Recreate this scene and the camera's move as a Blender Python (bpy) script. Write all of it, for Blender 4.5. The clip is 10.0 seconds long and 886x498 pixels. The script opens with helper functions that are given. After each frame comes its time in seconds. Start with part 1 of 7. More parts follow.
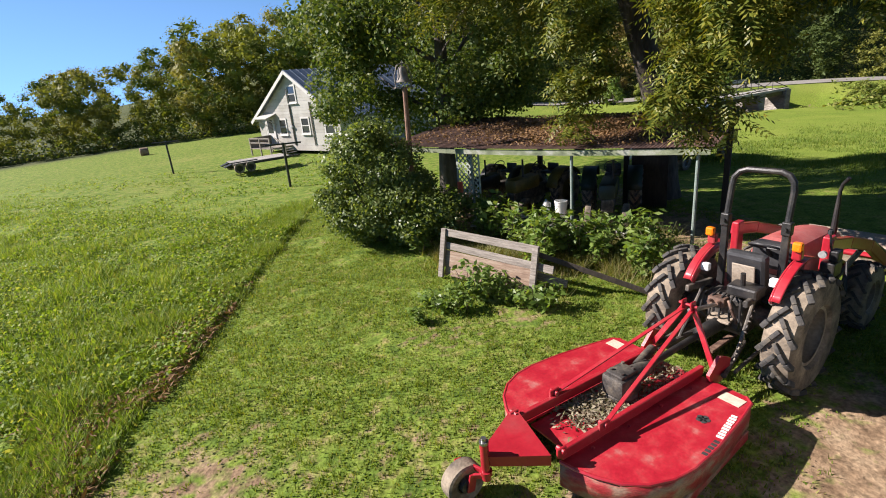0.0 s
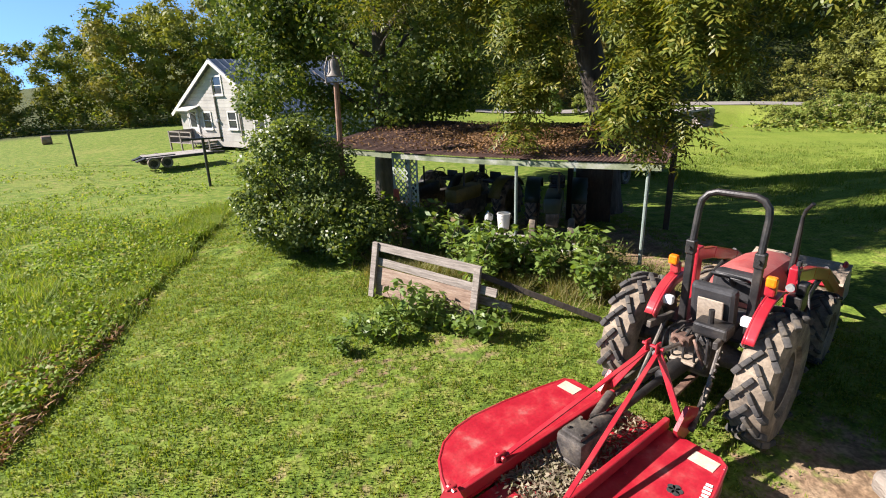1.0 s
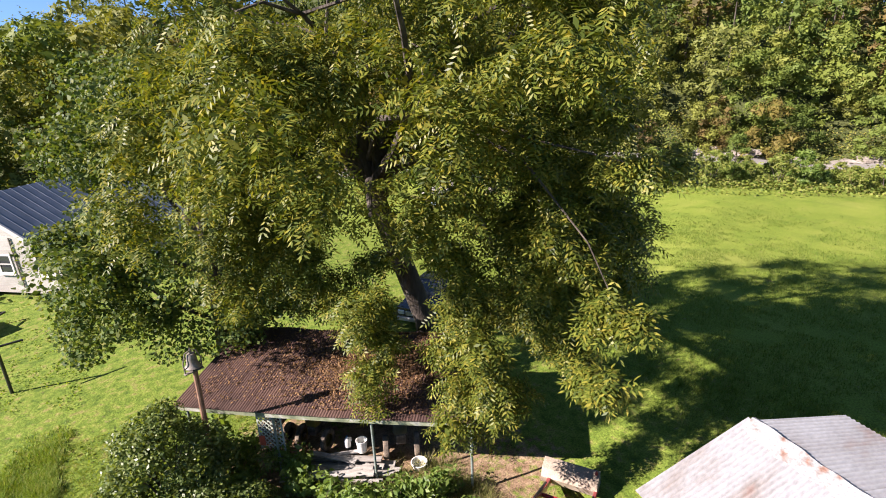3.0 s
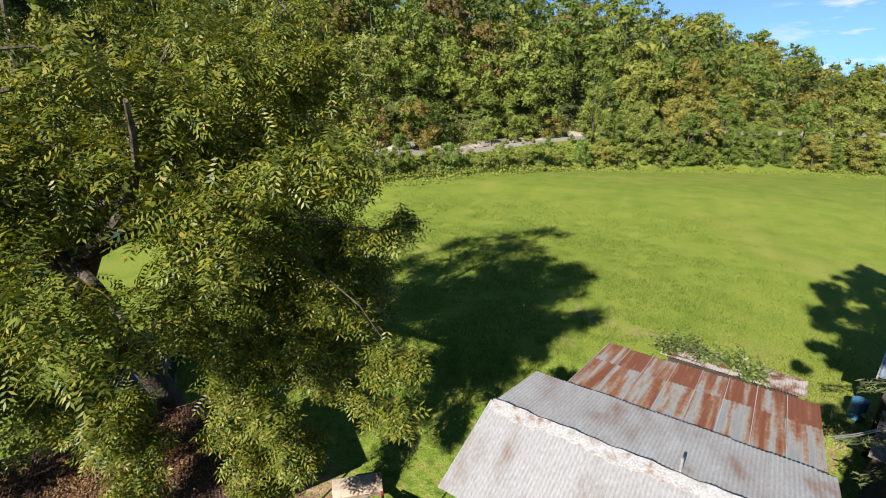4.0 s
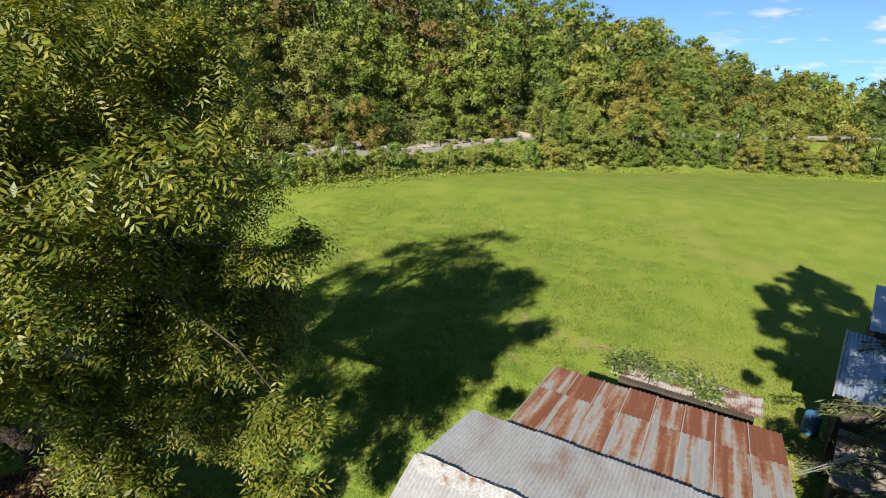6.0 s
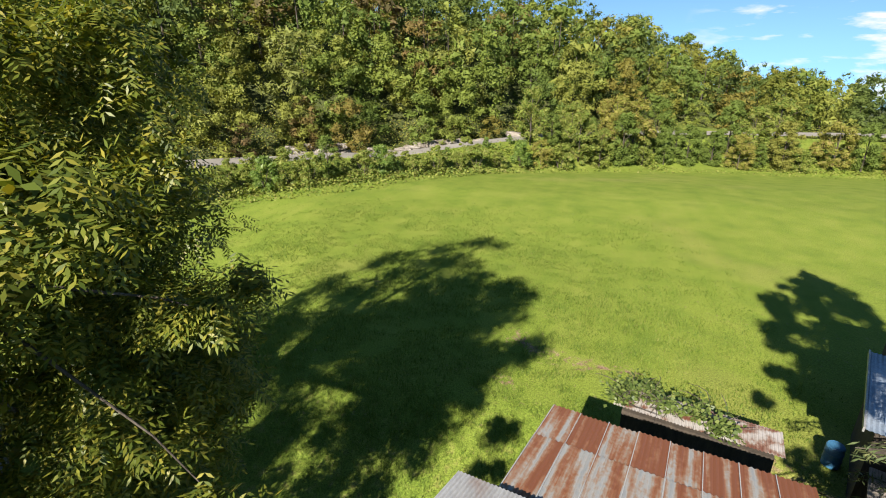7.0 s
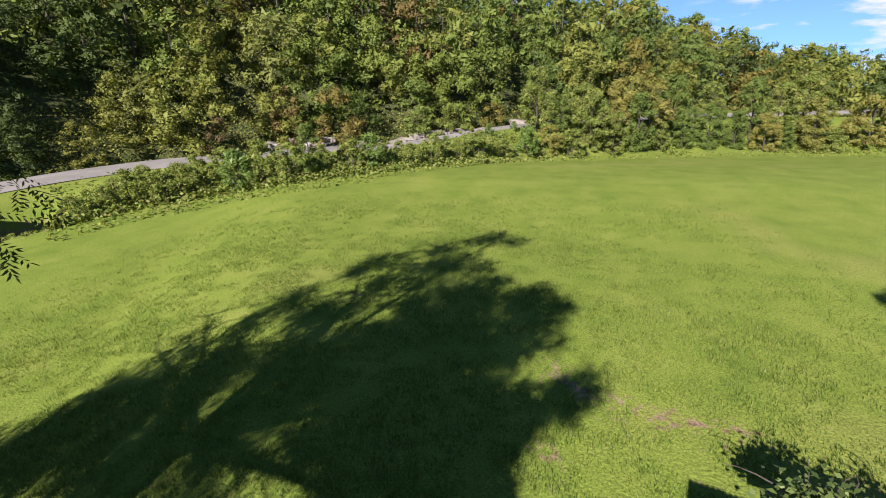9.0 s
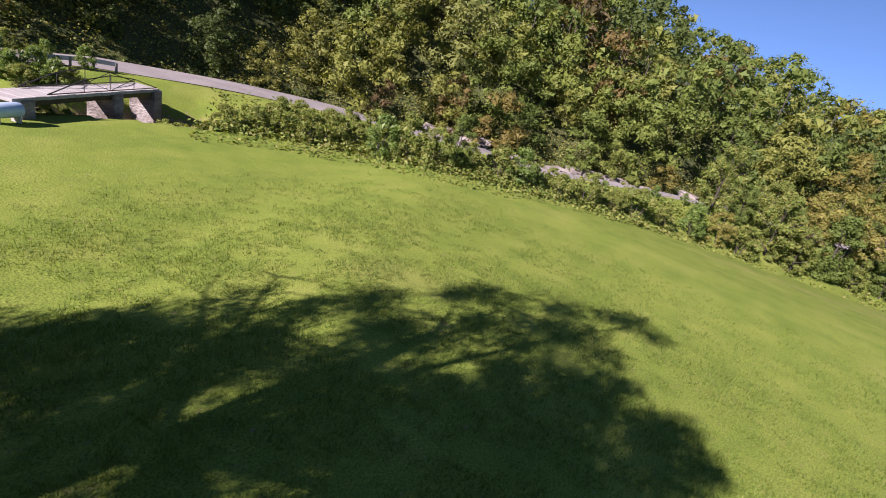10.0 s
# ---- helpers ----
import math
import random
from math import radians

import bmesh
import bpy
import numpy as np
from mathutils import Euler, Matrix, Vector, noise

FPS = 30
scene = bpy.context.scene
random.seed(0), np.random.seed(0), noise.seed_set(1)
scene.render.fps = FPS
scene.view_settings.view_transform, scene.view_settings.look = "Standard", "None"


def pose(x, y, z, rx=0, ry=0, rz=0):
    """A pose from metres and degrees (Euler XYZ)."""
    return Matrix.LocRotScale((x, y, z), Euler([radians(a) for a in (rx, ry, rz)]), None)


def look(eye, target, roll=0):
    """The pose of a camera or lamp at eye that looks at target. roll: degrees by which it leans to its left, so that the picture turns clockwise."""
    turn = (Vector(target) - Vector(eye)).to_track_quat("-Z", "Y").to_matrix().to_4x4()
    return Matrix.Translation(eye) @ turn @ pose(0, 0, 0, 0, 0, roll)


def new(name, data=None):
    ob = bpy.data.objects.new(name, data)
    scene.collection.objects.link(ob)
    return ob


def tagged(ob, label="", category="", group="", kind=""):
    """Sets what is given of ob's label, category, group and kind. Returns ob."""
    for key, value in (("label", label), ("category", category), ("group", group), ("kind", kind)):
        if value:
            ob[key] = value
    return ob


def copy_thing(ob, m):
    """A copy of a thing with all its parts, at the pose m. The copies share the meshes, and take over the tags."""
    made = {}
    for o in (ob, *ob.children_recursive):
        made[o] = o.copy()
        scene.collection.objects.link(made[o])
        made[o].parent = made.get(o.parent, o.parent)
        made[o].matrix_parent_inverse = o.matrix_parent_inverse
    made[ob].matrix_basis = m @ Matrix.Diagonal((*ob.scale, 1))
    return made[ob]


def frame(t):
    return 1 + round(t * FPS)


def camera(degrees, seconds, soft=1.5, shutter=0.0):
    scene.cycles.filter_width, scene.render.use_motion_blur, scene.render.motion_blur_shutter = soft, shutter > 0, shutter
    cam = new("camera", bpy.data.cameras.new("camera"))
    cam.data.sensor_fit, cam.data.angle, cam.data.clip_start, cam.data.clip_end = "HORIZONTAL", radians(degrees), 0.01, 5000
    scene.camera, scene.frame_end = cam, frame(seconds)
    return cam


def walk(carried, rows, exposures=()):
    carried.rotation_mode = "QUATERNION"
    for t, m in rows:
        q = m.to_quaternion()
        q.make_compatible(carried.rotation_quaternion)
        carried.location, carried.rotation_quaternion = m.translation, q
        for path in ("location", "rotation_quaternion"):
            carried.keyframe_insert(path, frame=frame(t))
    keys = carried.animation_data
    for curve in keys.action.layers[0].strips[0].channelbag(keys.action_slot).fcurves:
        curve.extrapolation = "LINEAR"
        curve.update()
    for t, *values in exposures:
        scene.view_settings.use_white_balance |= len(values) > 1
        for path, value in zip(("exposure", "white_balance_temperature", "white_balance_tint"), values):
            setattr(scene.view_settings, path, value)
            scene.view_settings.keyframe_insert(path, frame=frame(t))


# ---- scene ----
cam = camera(83.0, 10.0, soft=1.0)
walk(cam, [
    (0, pose(0.240, 1.530, 3.870, 71.10, 5.20, -3.20)),
    (0.5, pose(0.380, 2.400, 3.800, 71.00, 3.60, -9.10)),
    (1, pose(0.410, 2.600, 3.750, 71.10, 1.90, -9.50)),
    (1.5, pose(0.440, 2.700, 4.390, 70.80, 1.60, -9.50)),
    (2, pose(0.510, 2.410, 6.820, 70.20, 1.50, -10.90)),
    (2.2, pose(0.520, 2.410, 7.510, 70.80, 1.40, -12.70)),
    (3.3, pose(-0.520, 2.380, 10.920, 70.20, 2.90, -41.10)),
    (3.5, pose(-0.740, 2.250, 11.220, 70.00, 3.10, -47.80)),
    (4, pose(-1.402, 2.922, 11.901, 68.39, 1.41, -68.03)),
    (4.5, pose(-0.888, 2.855, 11.875, 68.39, 1.39, -71.00)),
    (5, pose(-0.527, 2.803, 11.745, 68.41, 1.41, -72.02)),
    (5.5, pose(-0.034, 2.868, 11.619, 68.41, 0.46, -72.51)),
    (7, pose(2.114, 3.170, 11.558, 68.22, 0.63, -74.46)),
    (7.5, pose(3.447, 3.480, 11.327, 68.34, 0.30, -74.45)),
    (8, pose(4.660, 3.740, 10.800, 68.31, 1.56, -74.64)),
    (8.5, pose(6.160, 4.172, 9.963, 68.27, 2.41, -74.81)),
    (9, pose(7.936, 4.689, 9.074, 68.33, 2.63, -74.88)),
    (9.5, pose(10.050, 5.310, 8.300, 68.47, -1.42, -70.80)),
    (10, pose(11.730, 6.780, 7.980, 68.30, -14.22, -54.89)),
], [(0, 1.24, 6300, 18), (1, 1.48, 6300, 18), (2.2, 1.63, 6450, 26), (3.3, 1.6, 6400, 24), (3.6, 1.5, 6350, 21), (4.2, 1.12, 6500, 11), (5.5, 1.12, 6550, 10), (6.3, 1.17, 6550, 11), (7.5, 1.34, 6600, 12), (8.5, 1.14, 6350, 18), (9, 1.12, 6100, 22), (9.5, 1.14, 5850, 30), (10, 1.14, 6000, 38)])

# ---- light ----
world = bpy.data.worlds.new("sky")
world.use_nodes = True
scene.world = world
wn = world.node_tree.nodes
sky = wn.new("ShaderNodeTexSky")
sky.sky_type, sky.sun_disc = "NISHITA", False
sky.sun_elevation, sky.sun_rotation = radians(33), radians(-78)
sky.air_density, sky.dust_density, sky.ozone_density = 1.0, 0.0, 2.0
wn["Background"].inputs["Strength"].default_value = 0.058
wl = world.node_tree.links
# clear air: the hazy rim of the sky lies below the hills
wco, wup, wnm = wn.new("ShaderNodeTexCoord"), wn.new("ShaderNodeVectorMath"), wn.new("ShaderNodeVectorMath")
wup.inputs[1].default_value = (0, 0, 0.30)
wnm.operation = "NORMALIZE"
wl.new(wco.outputs["Generated"], wup.inputs[0]), wl.new(wup.outputs[0], wnm.inputs[0]), wl.new(wnm.outputs[0], sky.inputs["Vector"])
# thin fair-weather clouds low over the valley mouth
wmp, wcl = wn.new("ShaderNodeMapping"), wn.new("ShaderNodeTexNoise")
wmp.inputs["Scale"].default_value = (9, 9, 42)
wcl.inputs["Scale"].default_value, wcl.inputs["Detail"].default_value, wcl.inputs["Roughness"].default_value = 1.0, 6, 0.55
wl.new(wco.outputs["Generated"], wmp.inputs[0]), wl.new(wmp.outputs[0], wcl.inputs["Vector"])
wrm = wn.new("ShaderNodeMapRange")
wrm.inputs["From Min"].default_value, wrm.inputs["From Max"].default_value = 0.51, 0.63
wl.new(wcl.outputs["Fac"], wrm.inputs["Value"])
wdot, wlow = wn.new("ShaderNodeVectorMath"), wn.new("ShaderNodeMapRange")
wdot.operation, wdot.inputs[1].default_value = "DOT_PRODUCT", (0.934, -0.357, 0.01)
wlow.inputs["From Min"].default_value, wlow.inputs["From Max"].default_value = 0.975, 0.998
wl.new(wco.outputs["Generated"], wdot.inputs[0]), wl.new(wdot.outputs["Value"], wlow.inputs["Value"])
wam, wmix = wn.new("ShaderNodeMath"), wn.new("ShaderNodeMix")
wam.operation = "MULTIPLY"
wl.new(wrm.outputs[0], wam.inputs[0]), wl.new(wlow.outputs[0], wam.inputs[1])
wmix.data_type = "RGBA"
wmix.inputs["B"].default_value = (7.5, 7.8, 8.2, 1)
wl.new(wam.outputs[0], wmix.inputs["Factor"])
# brighter towards the horizon, deeper overhead
wsep, wgr, wti, wsc = wn.new("ShaderNodeSeparateXYZ"), wn.new("ShaderNodeMapRange"), wn.new("ShaderNodeVectorMath"), wn.new("ShaderNodeVectorMath")
wgr.inputs["From Min"].default_value, wgr.inputs["From Max"].default_value = 0.0, 0.55
wgr.inputs["To Min"].default_value, wgr.inputs["To Max"].default_value = 1.55, 0.62
wti.operation, wsc.operation = "MULTIPLY", "SCALE"
wti.inputs[1].default_value = (0.80, 1.02, 1.10)
wl.new(wco.outputs["Generated"], wsep.inputs[0]), wl.new(wsep.outputs["Z"], wgr.inputs["Value"])
wl.new(sky.outputs[0], wti.inputs[0]), wl.new(wti.outputs[0], wsc.inputs[0]), wl.new(wgr.outputs[0], wsc.inputs["Scale"])
wl.new(wsc.outputs[0], wmix.inputs["A"])
wl.new(wmix.outputs["Result"], wn["Background"].inputs["Color"])
sun = new("sun", bpy.data.lights.new("sun", "SUN"))
sun.data.energy, sun.data.angle, sun.data.color = 5.0, radians(0.55), (1.0, 0.93, 0.82)
sun.matrix_world = look((-2.745, 0.57, 1.83), (0, 0, 0))
scene.view_settings.exposure = 1.2


# ---- materials ----
def tree_of(name):
    m = bpy.data.materials.new(name)
    m.use_nodes = True
    return m, m.node_tree.nodes, m.node_tree.links, m.node_tree.nodes["Principled BSDF"]


def ramp(nodes, cols, lo=0.3, hi=0.7):
    r = nodes.new("ShaderNodeValToRGB")
    el = r.color_ramp.elements
    while len(el) < len(cols):
        el.new(0.5)
    for i, c in enumerate(cols):
        el[i].position = lo + (hi - lo) * i / max(1, len(cols) - 1)
        el[i].color = (*c, 1)
    return r


def mat(name, cols, scale=3.0, rough=0.8, metal=0.0, bump=0.2, fine=40.0, stretch=(1, 1, 1), world_space=False, vary=0.25, dist=0.02, coat=0.0, lo=0.3, hi=0.7, pieces=0.0, spec=0.5, ribs=0.0):
    """Two scales of noise: stains from cols, grain in brightness and relief."""
    m, n, l, p = tree_of(name)
    if world_space:
        co = n.new("ShaderNodeNewGeometry").outputs["Position"]
    else:
        co = n.new("ShaderNodeTexCoord").outputs["Object"]
    mp = n.new("ShaderNodeMapping")
    mp.inputs["Scale"].default_value = stretch
    l.new(co, mp.inputs["Vector"])
    big, small = n.new("ShaderNodeTexNoise"), n.new("ShaderNodeTexNoise")
    big.inputs["Scale"].default_value, big.inputs["Detail"].default_value = scale, 6
    small.inputs["Scale"].default_value, small.inputs["Detail"].default_value = fine, 4
    for t in (big, small):
        l.new(mp.outputs[0], t.inputs["Vector"])
    r = ramp(n, cols, lo, hi)
    fac = big.outputs["Fac"]
    if pieces:
        oi = n.new("ShaderNodeObjectInfo")
        mx = n.new("ShaderNodeMath")
        mx.operation, mx.inputs[1].default_value, mx.inputs[2].default_value = "MULTIPLY_ADD", pieces, -pieces / 2
        l.new(oi.outputs["Random"], mx.inputs[0])
        ad = n.new("ShaderNodeMath")
        l.new(fac, ad.inputs[0]), l.new(mx.outputs[0], ad.inputs[1])
        fac = ad.outputs[0]
    l.new(fac, r.inputs[0])
    v = n.new("ShaderNodeMapRange")
    v.inputs["From Min"].default_value, v.inputs["From Max"].default_value = 0.25, 0.75
    v.inputs["To Min"].default_value, v.inputs["To Max"].default_value = 1 - vary, 1 + vary
    l.new(small.outputs["Fac"], v.inputs["Value"])
    mul = n.new("ShaderNodeVectorMath")
    mul.operation = "SCALE"
    l.new(r.outputs["Color"], mul.inputs[0]), l.new(v.outputs[0], mul.inputs["Scale"])
    col = mul.outputs[0]
    if ribs:
        # tone follows the ribs, darker in the grooves
        oc, sp, wv, ad, sc2 = n.new("ShaderNodeTexCoord"), n.new("ShaderNodeSeparateXYZ"), n.new("ShaderNodeMath"), n.new("ShaderNodeMath"), n.new("ShaderNodeVectorMath")
        k2, wv.operation, sc2.operation = n.new("ShaderNodeMath"), "SINE", "SCALE"
        k2.operation, k2.inputs[1].default_value = "MULTIPLY", 2 * math.pi / ribs
        ad.operation, ad.inputs[1].default_value, ad.inputs[2].default_value = "MULTIPLY_ADD", 0.09, 0.93
        l.new(oc.outputs["Object"], sp.inputs[0]), l.new(sp.outputs["Y"], k2.inputs[0]), l.new(k2.outputs[0], wv.inputs[0])
        l.new(wv.outputs[0], ad.inputs[0]), l.new(col, sc2.inputs[0]), l.new(ad.outputs[0], sc2.inputs["Scale"])
        col = sc2.outputs[0]
    l.new(col, p.inputs["Base Color"])
    p.inputs["Roughness"].default_value, p.inputs["Metallic"].default_value = rough, metal
    p.inputs["Coat Weight"].default_value = coat
    p.inputs["Specular IOR Level"].default_value = spec
    if bump:
        b = n.new("ShaderNodeBump")
        b.inputs["Strength"].default_value, b.inputs["Distance"].default_value = bump, dist
        l.new(small.outputs["Fac"], b.inputs["Height"]), l.new(b.outputs[0], p.inputs["Normal"])
    return m


def leaf_mat(name, cols, rough=0.45, through_light=0.35, spec=0.35, by_tree=False):
    """Leaves that differ one from another, and, with by_tree, from tree to tree."""
    m, n, l, p = tree_of(name)
    g = n.new("ShaderNodeNewGeometry")
    r = ramp(n, cols, 0.0, 1.0)
    if by_tree:
        at, k = n.new("ShaderNodeAttribute"), n.new("ShaderNodeMath")
        at.attribute_name = "tint"
        k.operation, k.inputs[1].default_value = "MULTIPLY_ADD", 0.12
        l.new(g.outputs["Random Per Island"], k.inputs[0]), l.new(at.outputs["Fac"], k.inputs[2]), l.new(k.outputs[0], r.inputs[0])
    else:
        l.new(g.outputs["Random Per Island"], r.inputs[0])
    l.new(r.outputs[0], p.inputs["Base Color"])
    p.inputs["Roughness"].default_value = rough
    p.inputs["Specular IOR Level"].default_value = spec
    tr, mx = n.new("ShaderNodeBsdfTranslucent"), n.new("ShaderNodeMixShader")
    sat = n.new("ShaderNodeMix")
    sat.data_type, sat.blend_type = "RGBA", "MULTIPLY"
    sat.inputs["Factor"].default_value = 1.0
    sat.inputs["B"].default_value = (1.6, 1.5, 0.5, 1)
    l.new(r.outputs[0], sat.inputs["A"]), l.new(sat.outputs["Result"], tr.inputs["Color"])
    mx.inputs[0].default_value = through_light
    l.new(p.outputs[0], mx.inputs[1]), l.new(tr.outputs[0], mx.inputs[2])
    l.new(mx.outputs[0], n["Material Output"].inputs["Surface"])
    return m


def glass_mat(name, tint, rough=0.05):
    m, n, l, p = tree_of(name)
    p.inputs["Base Color"].default_value = (*tint, 1)
    p.inputs["Roughness"].default_value = rough
    p.inputs["Specular IOR Level"].default_value = 0.8
    return m


M = dict(
    grass_blade=leaf_mat("grass blade", [(0.09, 0.145, 0.018), (0.13, 0.195, 0.023), (0.17, 0.23, 0.03), (0.24, 0.23, 0.07)], 0.6, 0.4, 0.2),
    meadow_blade=leaf_mat("meadow blade", [(0.095, 0.165, 0.016), (0.14, 0.225, 0.024), (0.195, 0.275, 0.038), (0.28, 0.285, 0.09)], 0.6, 0.4, 0.2),
    straw_blade=leaf_mat("half-dry blade", [(0.11, 0.14, 0.03), (0.16, 0.18, 0.045), (0.22, 0.20, 0.08), (0.30, 0.25, 0.13)], 0.6, 0.35, 0.2),
    walnut_leaf=leaf_mat("walnut leaf", [(0.045, 0.07, 0.011), (0.09, 0.118, 0.017), (0.15, 0.17, 0.024), (0.245, 0.22, 0.034)], 0.45, 0.27, 0.25),
    maple_leaf=leaf_mat("maple leaf", [(0.042, 0.076, 0.018), (0.068, 0.11, 0.026), (0.11, 0.15, 0.036), (0.17, 0.19, 0.052)], 0.55, 0.3, 0.18),
    bush_leaf=leaf_mat("bush leaf", [(0.0625, 0.1, 0.0275), (0.1, 0.1438, 0.0375), (0.1438, 0.1938, 0.05), (0.2125, 0.25, 0.0813)], 0.4),
    weed_leaf=leaf_mat("weed leaf", [(0.09, 0.155, 0.028), (0.14, 0.215, 0.042), (0.205, 0.27, 0.07)], 0.45),
    forest_leaf=leaf_mat("forest leaf", [(0.10, 0.15, 0.03), (0.14, 0.195, 0.036), (0.19, 0.235, 0.045), (0.24, 0.255, 0.06), (0.20, 0.195, 0.065)], 0.6, 0.3, 0.2),
    wood_leaf=leaf_mat("woodland leaf", [(0.085, 0.125, 0.028), (0.11, 0.155, 0.032), (0.15, 0.19, 0.036), (0.20, 0.215, 0.045), (0.145, 0.165, 0.045)], 0.6, 0.22, 0.15, True),
    wood_leaf_olive=leaf_mat("olive woodland leaf", [(0.14, 0.165, 0.036), (0.18, 0.19, 0.042), (0.22, 0.205, 0.05)], 0.6, 0.25, 0.15, True),
    wood_leaf_dark=leaf_mat("dark woodland leaf", [(0.055, 0.08, 0.022), (0.078, 0.11, 0.028), (0.105, 0.14, 0.034)], 0.6, 0.22, 0.15, True),
    wood_leaf_yellow=leaf_mat("yellowing woodland leaf", [(0.12, 0.135, 0.026), (0.165, 0.168, 0.03), (0.175, 0.15, 0.036), (0.15, 0.10, 0.045), (0.12, 0.105, 0.045)], 0.6, 0.25, 0.15, True),
    forest_leaf_dark=leaf_mat("dark forest leaf", [(0.045, 0.075, 0.018), (0.07, 0.105, 0.022), (0.095, 0.13, 0.028)], 0.6, 0.25, 0.2),
    forest_leaf_yellow=leaf_mat("yellowing forest leaf", [(0.16, 0.18, 0.035), (0.21, 0.22, 0.042), (0.26, 0.24, 0.055), (0.22, 0.17, 0.07)], 0.6, 0.3, 0.2),
    spruce_leaf=leaf_mat("spruce needles", [(0.06, 0.085, 0.035), (0.09, 0.12, 0.045), (0.14, 0.15, 0.06)], 0.6, 0.15, 0.2),
    bark=mat("bark", [(0.03, 0.024, 0.018), (0.065, 0.052, 0.04), (0.12, 0.10, 0.08)], 4, 0.9, 0, 0.9, 14, (1, 1, 0.25), dist=0.05),
    red_paint=mat("red paint", [(0.30, 0.010, 0.020), (0.35, 0.016, 0.027), (0.33, 0.04, 0.045)], 2.5, 0.33, 0, 0.08, 25, vary=0.1, coat=0.3),
    red_faded=mat("sun-faded red paint", [(0.34, 0.06, 0.055), (0.40, 0.11, 0.10), (0.40, 0.17, 0.15)], 3, 0.55, 0, 0.1, 30, vary=0.12),
    red_skirt=mat("mud-caked red skirt", [(0.30, 0.016, 0.022), (0.32, 0.05, 0.045), (0.30, 0.17, 0.12), (0.30, 0.22, 0.16)], 3.5, 0.65, 0, 0.25, 30, (1, 1, 2.2), vary=0.25, lo=0.38, hi=0.68),
    red_dusty=mat("dusty red paint", [(0.33, 0.010, 0.022), (0.37, 0.016, 0.028), (0.39, 0.035, 0.042), (0.40, 0.12, 0.11), (0.42, 0.24, 0.20)], 4.5, 0.40, 0, 0.12, 34, vary=0.14, lo=0.40, hi=0.80, coat=0.15),
    rubber=mat("muddy tyre rubber", [(0.08, 0.066, 0.052), (0.20, 0.16, 0.115), (0.30, 0.245, 0.18)], 5, 0.9, 0, 0.3, 35, lo=0.35, hi=0.7),
    lug=mat("tyre lug", [(0.035, 0.034, 0.034), (0.06, 0.056, 0.05), (0.14, 0.115, 0.08)], 6, 0.85, 0, 0.3, 35),
    black_metal=mat("black steel", [(0.012, 0.012, 0.013), (0.025, 0.024, 0.024), (0.05, 0.045, 0.04)], 6, 0.45, 0.2, 0.15, 40),
    grey_cast=mat("greasy cast iron", [(0.03, 0.028, 0.027), (0.09, 0.08, 0.07), (0.2, 0.17, 0.13)], 7, 0.6, 0.4, 0.3, 40),
    rusty_cast=mat("rusty brown casting", [(0.06, 0.035, 0.026), (0.15, 0.085, 0.06), (0.24, 0.16, 0.115)], 9, 0.75, 0.1, 0.3, 40),
    steel=mat("bare steel", [(0.3, 0.29, 0.28), (0.45, 0.44, 0.43)], 8, 0.35, 0.9, 0.1, 60),
    amber=mat("amber lens", [(0.75, 0.16, 0.004), (0.85, 0.22, 0.01)], 8, 0.2, 0, 0.05, 60),
    clear_lens=mat("clear lamp lens", [(0.75, 0.76, 0.74), (0.85, 0.85, 0.82)], 8, 0.15, 0, 0.1, 60),
    seat_black=mat("black vinyl", [(0.02, 0.02, 0.022), (0.04, 0.04, 0.042)], 8, 0.5, 0, 0.1, 60),
    dusty_beige=mat("dusty worn steel", [(0.24, 0.19, 0.14), (0.32, 0.26, 0.195), (0.37, 0.315, 0.25)], 3, 0.7, 0.1, 0.1, 30),
    wood_grey=mat("weathered wood", [(0.14, 0.12, 0.10), (0.23, 0.20, 0.17), (0.31, 0.275, 0.235)], 5, 0.9, 0, 0.4, 30, (0.6, 8, 8), vary=0.3),
    wood_red=mat("faded red-brown board", [(0.17, 0.108, 0.075), (0.245, 0.17, 0.12), (0.31, 0.24, 0.18)], 4, 0.85, 0, 0.3, 30, (0.6, 6, 6)),
    post_brown=mat("brown post", [(0.14, 0.075, 0.045), (0.22, 0.12, 0.075), (0.27, 0.17, 0.11)], 6, 0.8, 0, 0.3, 40),
    bell_iron=mat("cast bell iron", [(0.10, 0.085, 0.075), (0.2, 0.175, 0.15), (0.27, 0.24, 0.21)], 9, 0.6, 0.3, 0.2, 50),
    fascia=mat("peeling pale green fascia", [(0.10, 0.125, 0.07), (0.22, 0.25, 0.15), (0.42, 0.42, 0.37)], 1.6, 0.8, 0, 0.3, 25, (1, 3, 3), world_space=True),
    post_green=mat("grey-green steel post", [(0.17, 0.22, 0.19), (0.26, 0.31, 0.27)], 6, 0.6, 0.2, 0.1, 40),
    shed_roof=mat("brown rusted roof tin", [(0.05, 0.027, 0.021), (0.08, 0.043, 0.033), (0.115, 0.065, 0.048)], 1.5, 0.75, 0.1, 0.15, 20, vary=0.2),
    litter=leaf_mat("dry leaf litter", [(0.12, 0.065, 0.03), (0.19, 0.105, 0.045), (0.26, 0.16, 0.075), (0.15, 0.1, 0.06)], 0.8, 0.1, 0.2),
    clipping=leaf_mat("dry clipping", [(0.10, 0.075, 0.045), (0.20, 0.165, 0.11), (0.30, 0.26, 0.19), (0.16, 0.16, 0.07)], 0.8, 0.1, 0.2),
    lattice=mat("pale green lattice", [(0.32, 0.37, 0.30), (0.45, 0.49, 0.40)], 6, 0.8, 0, 0.1, 40),
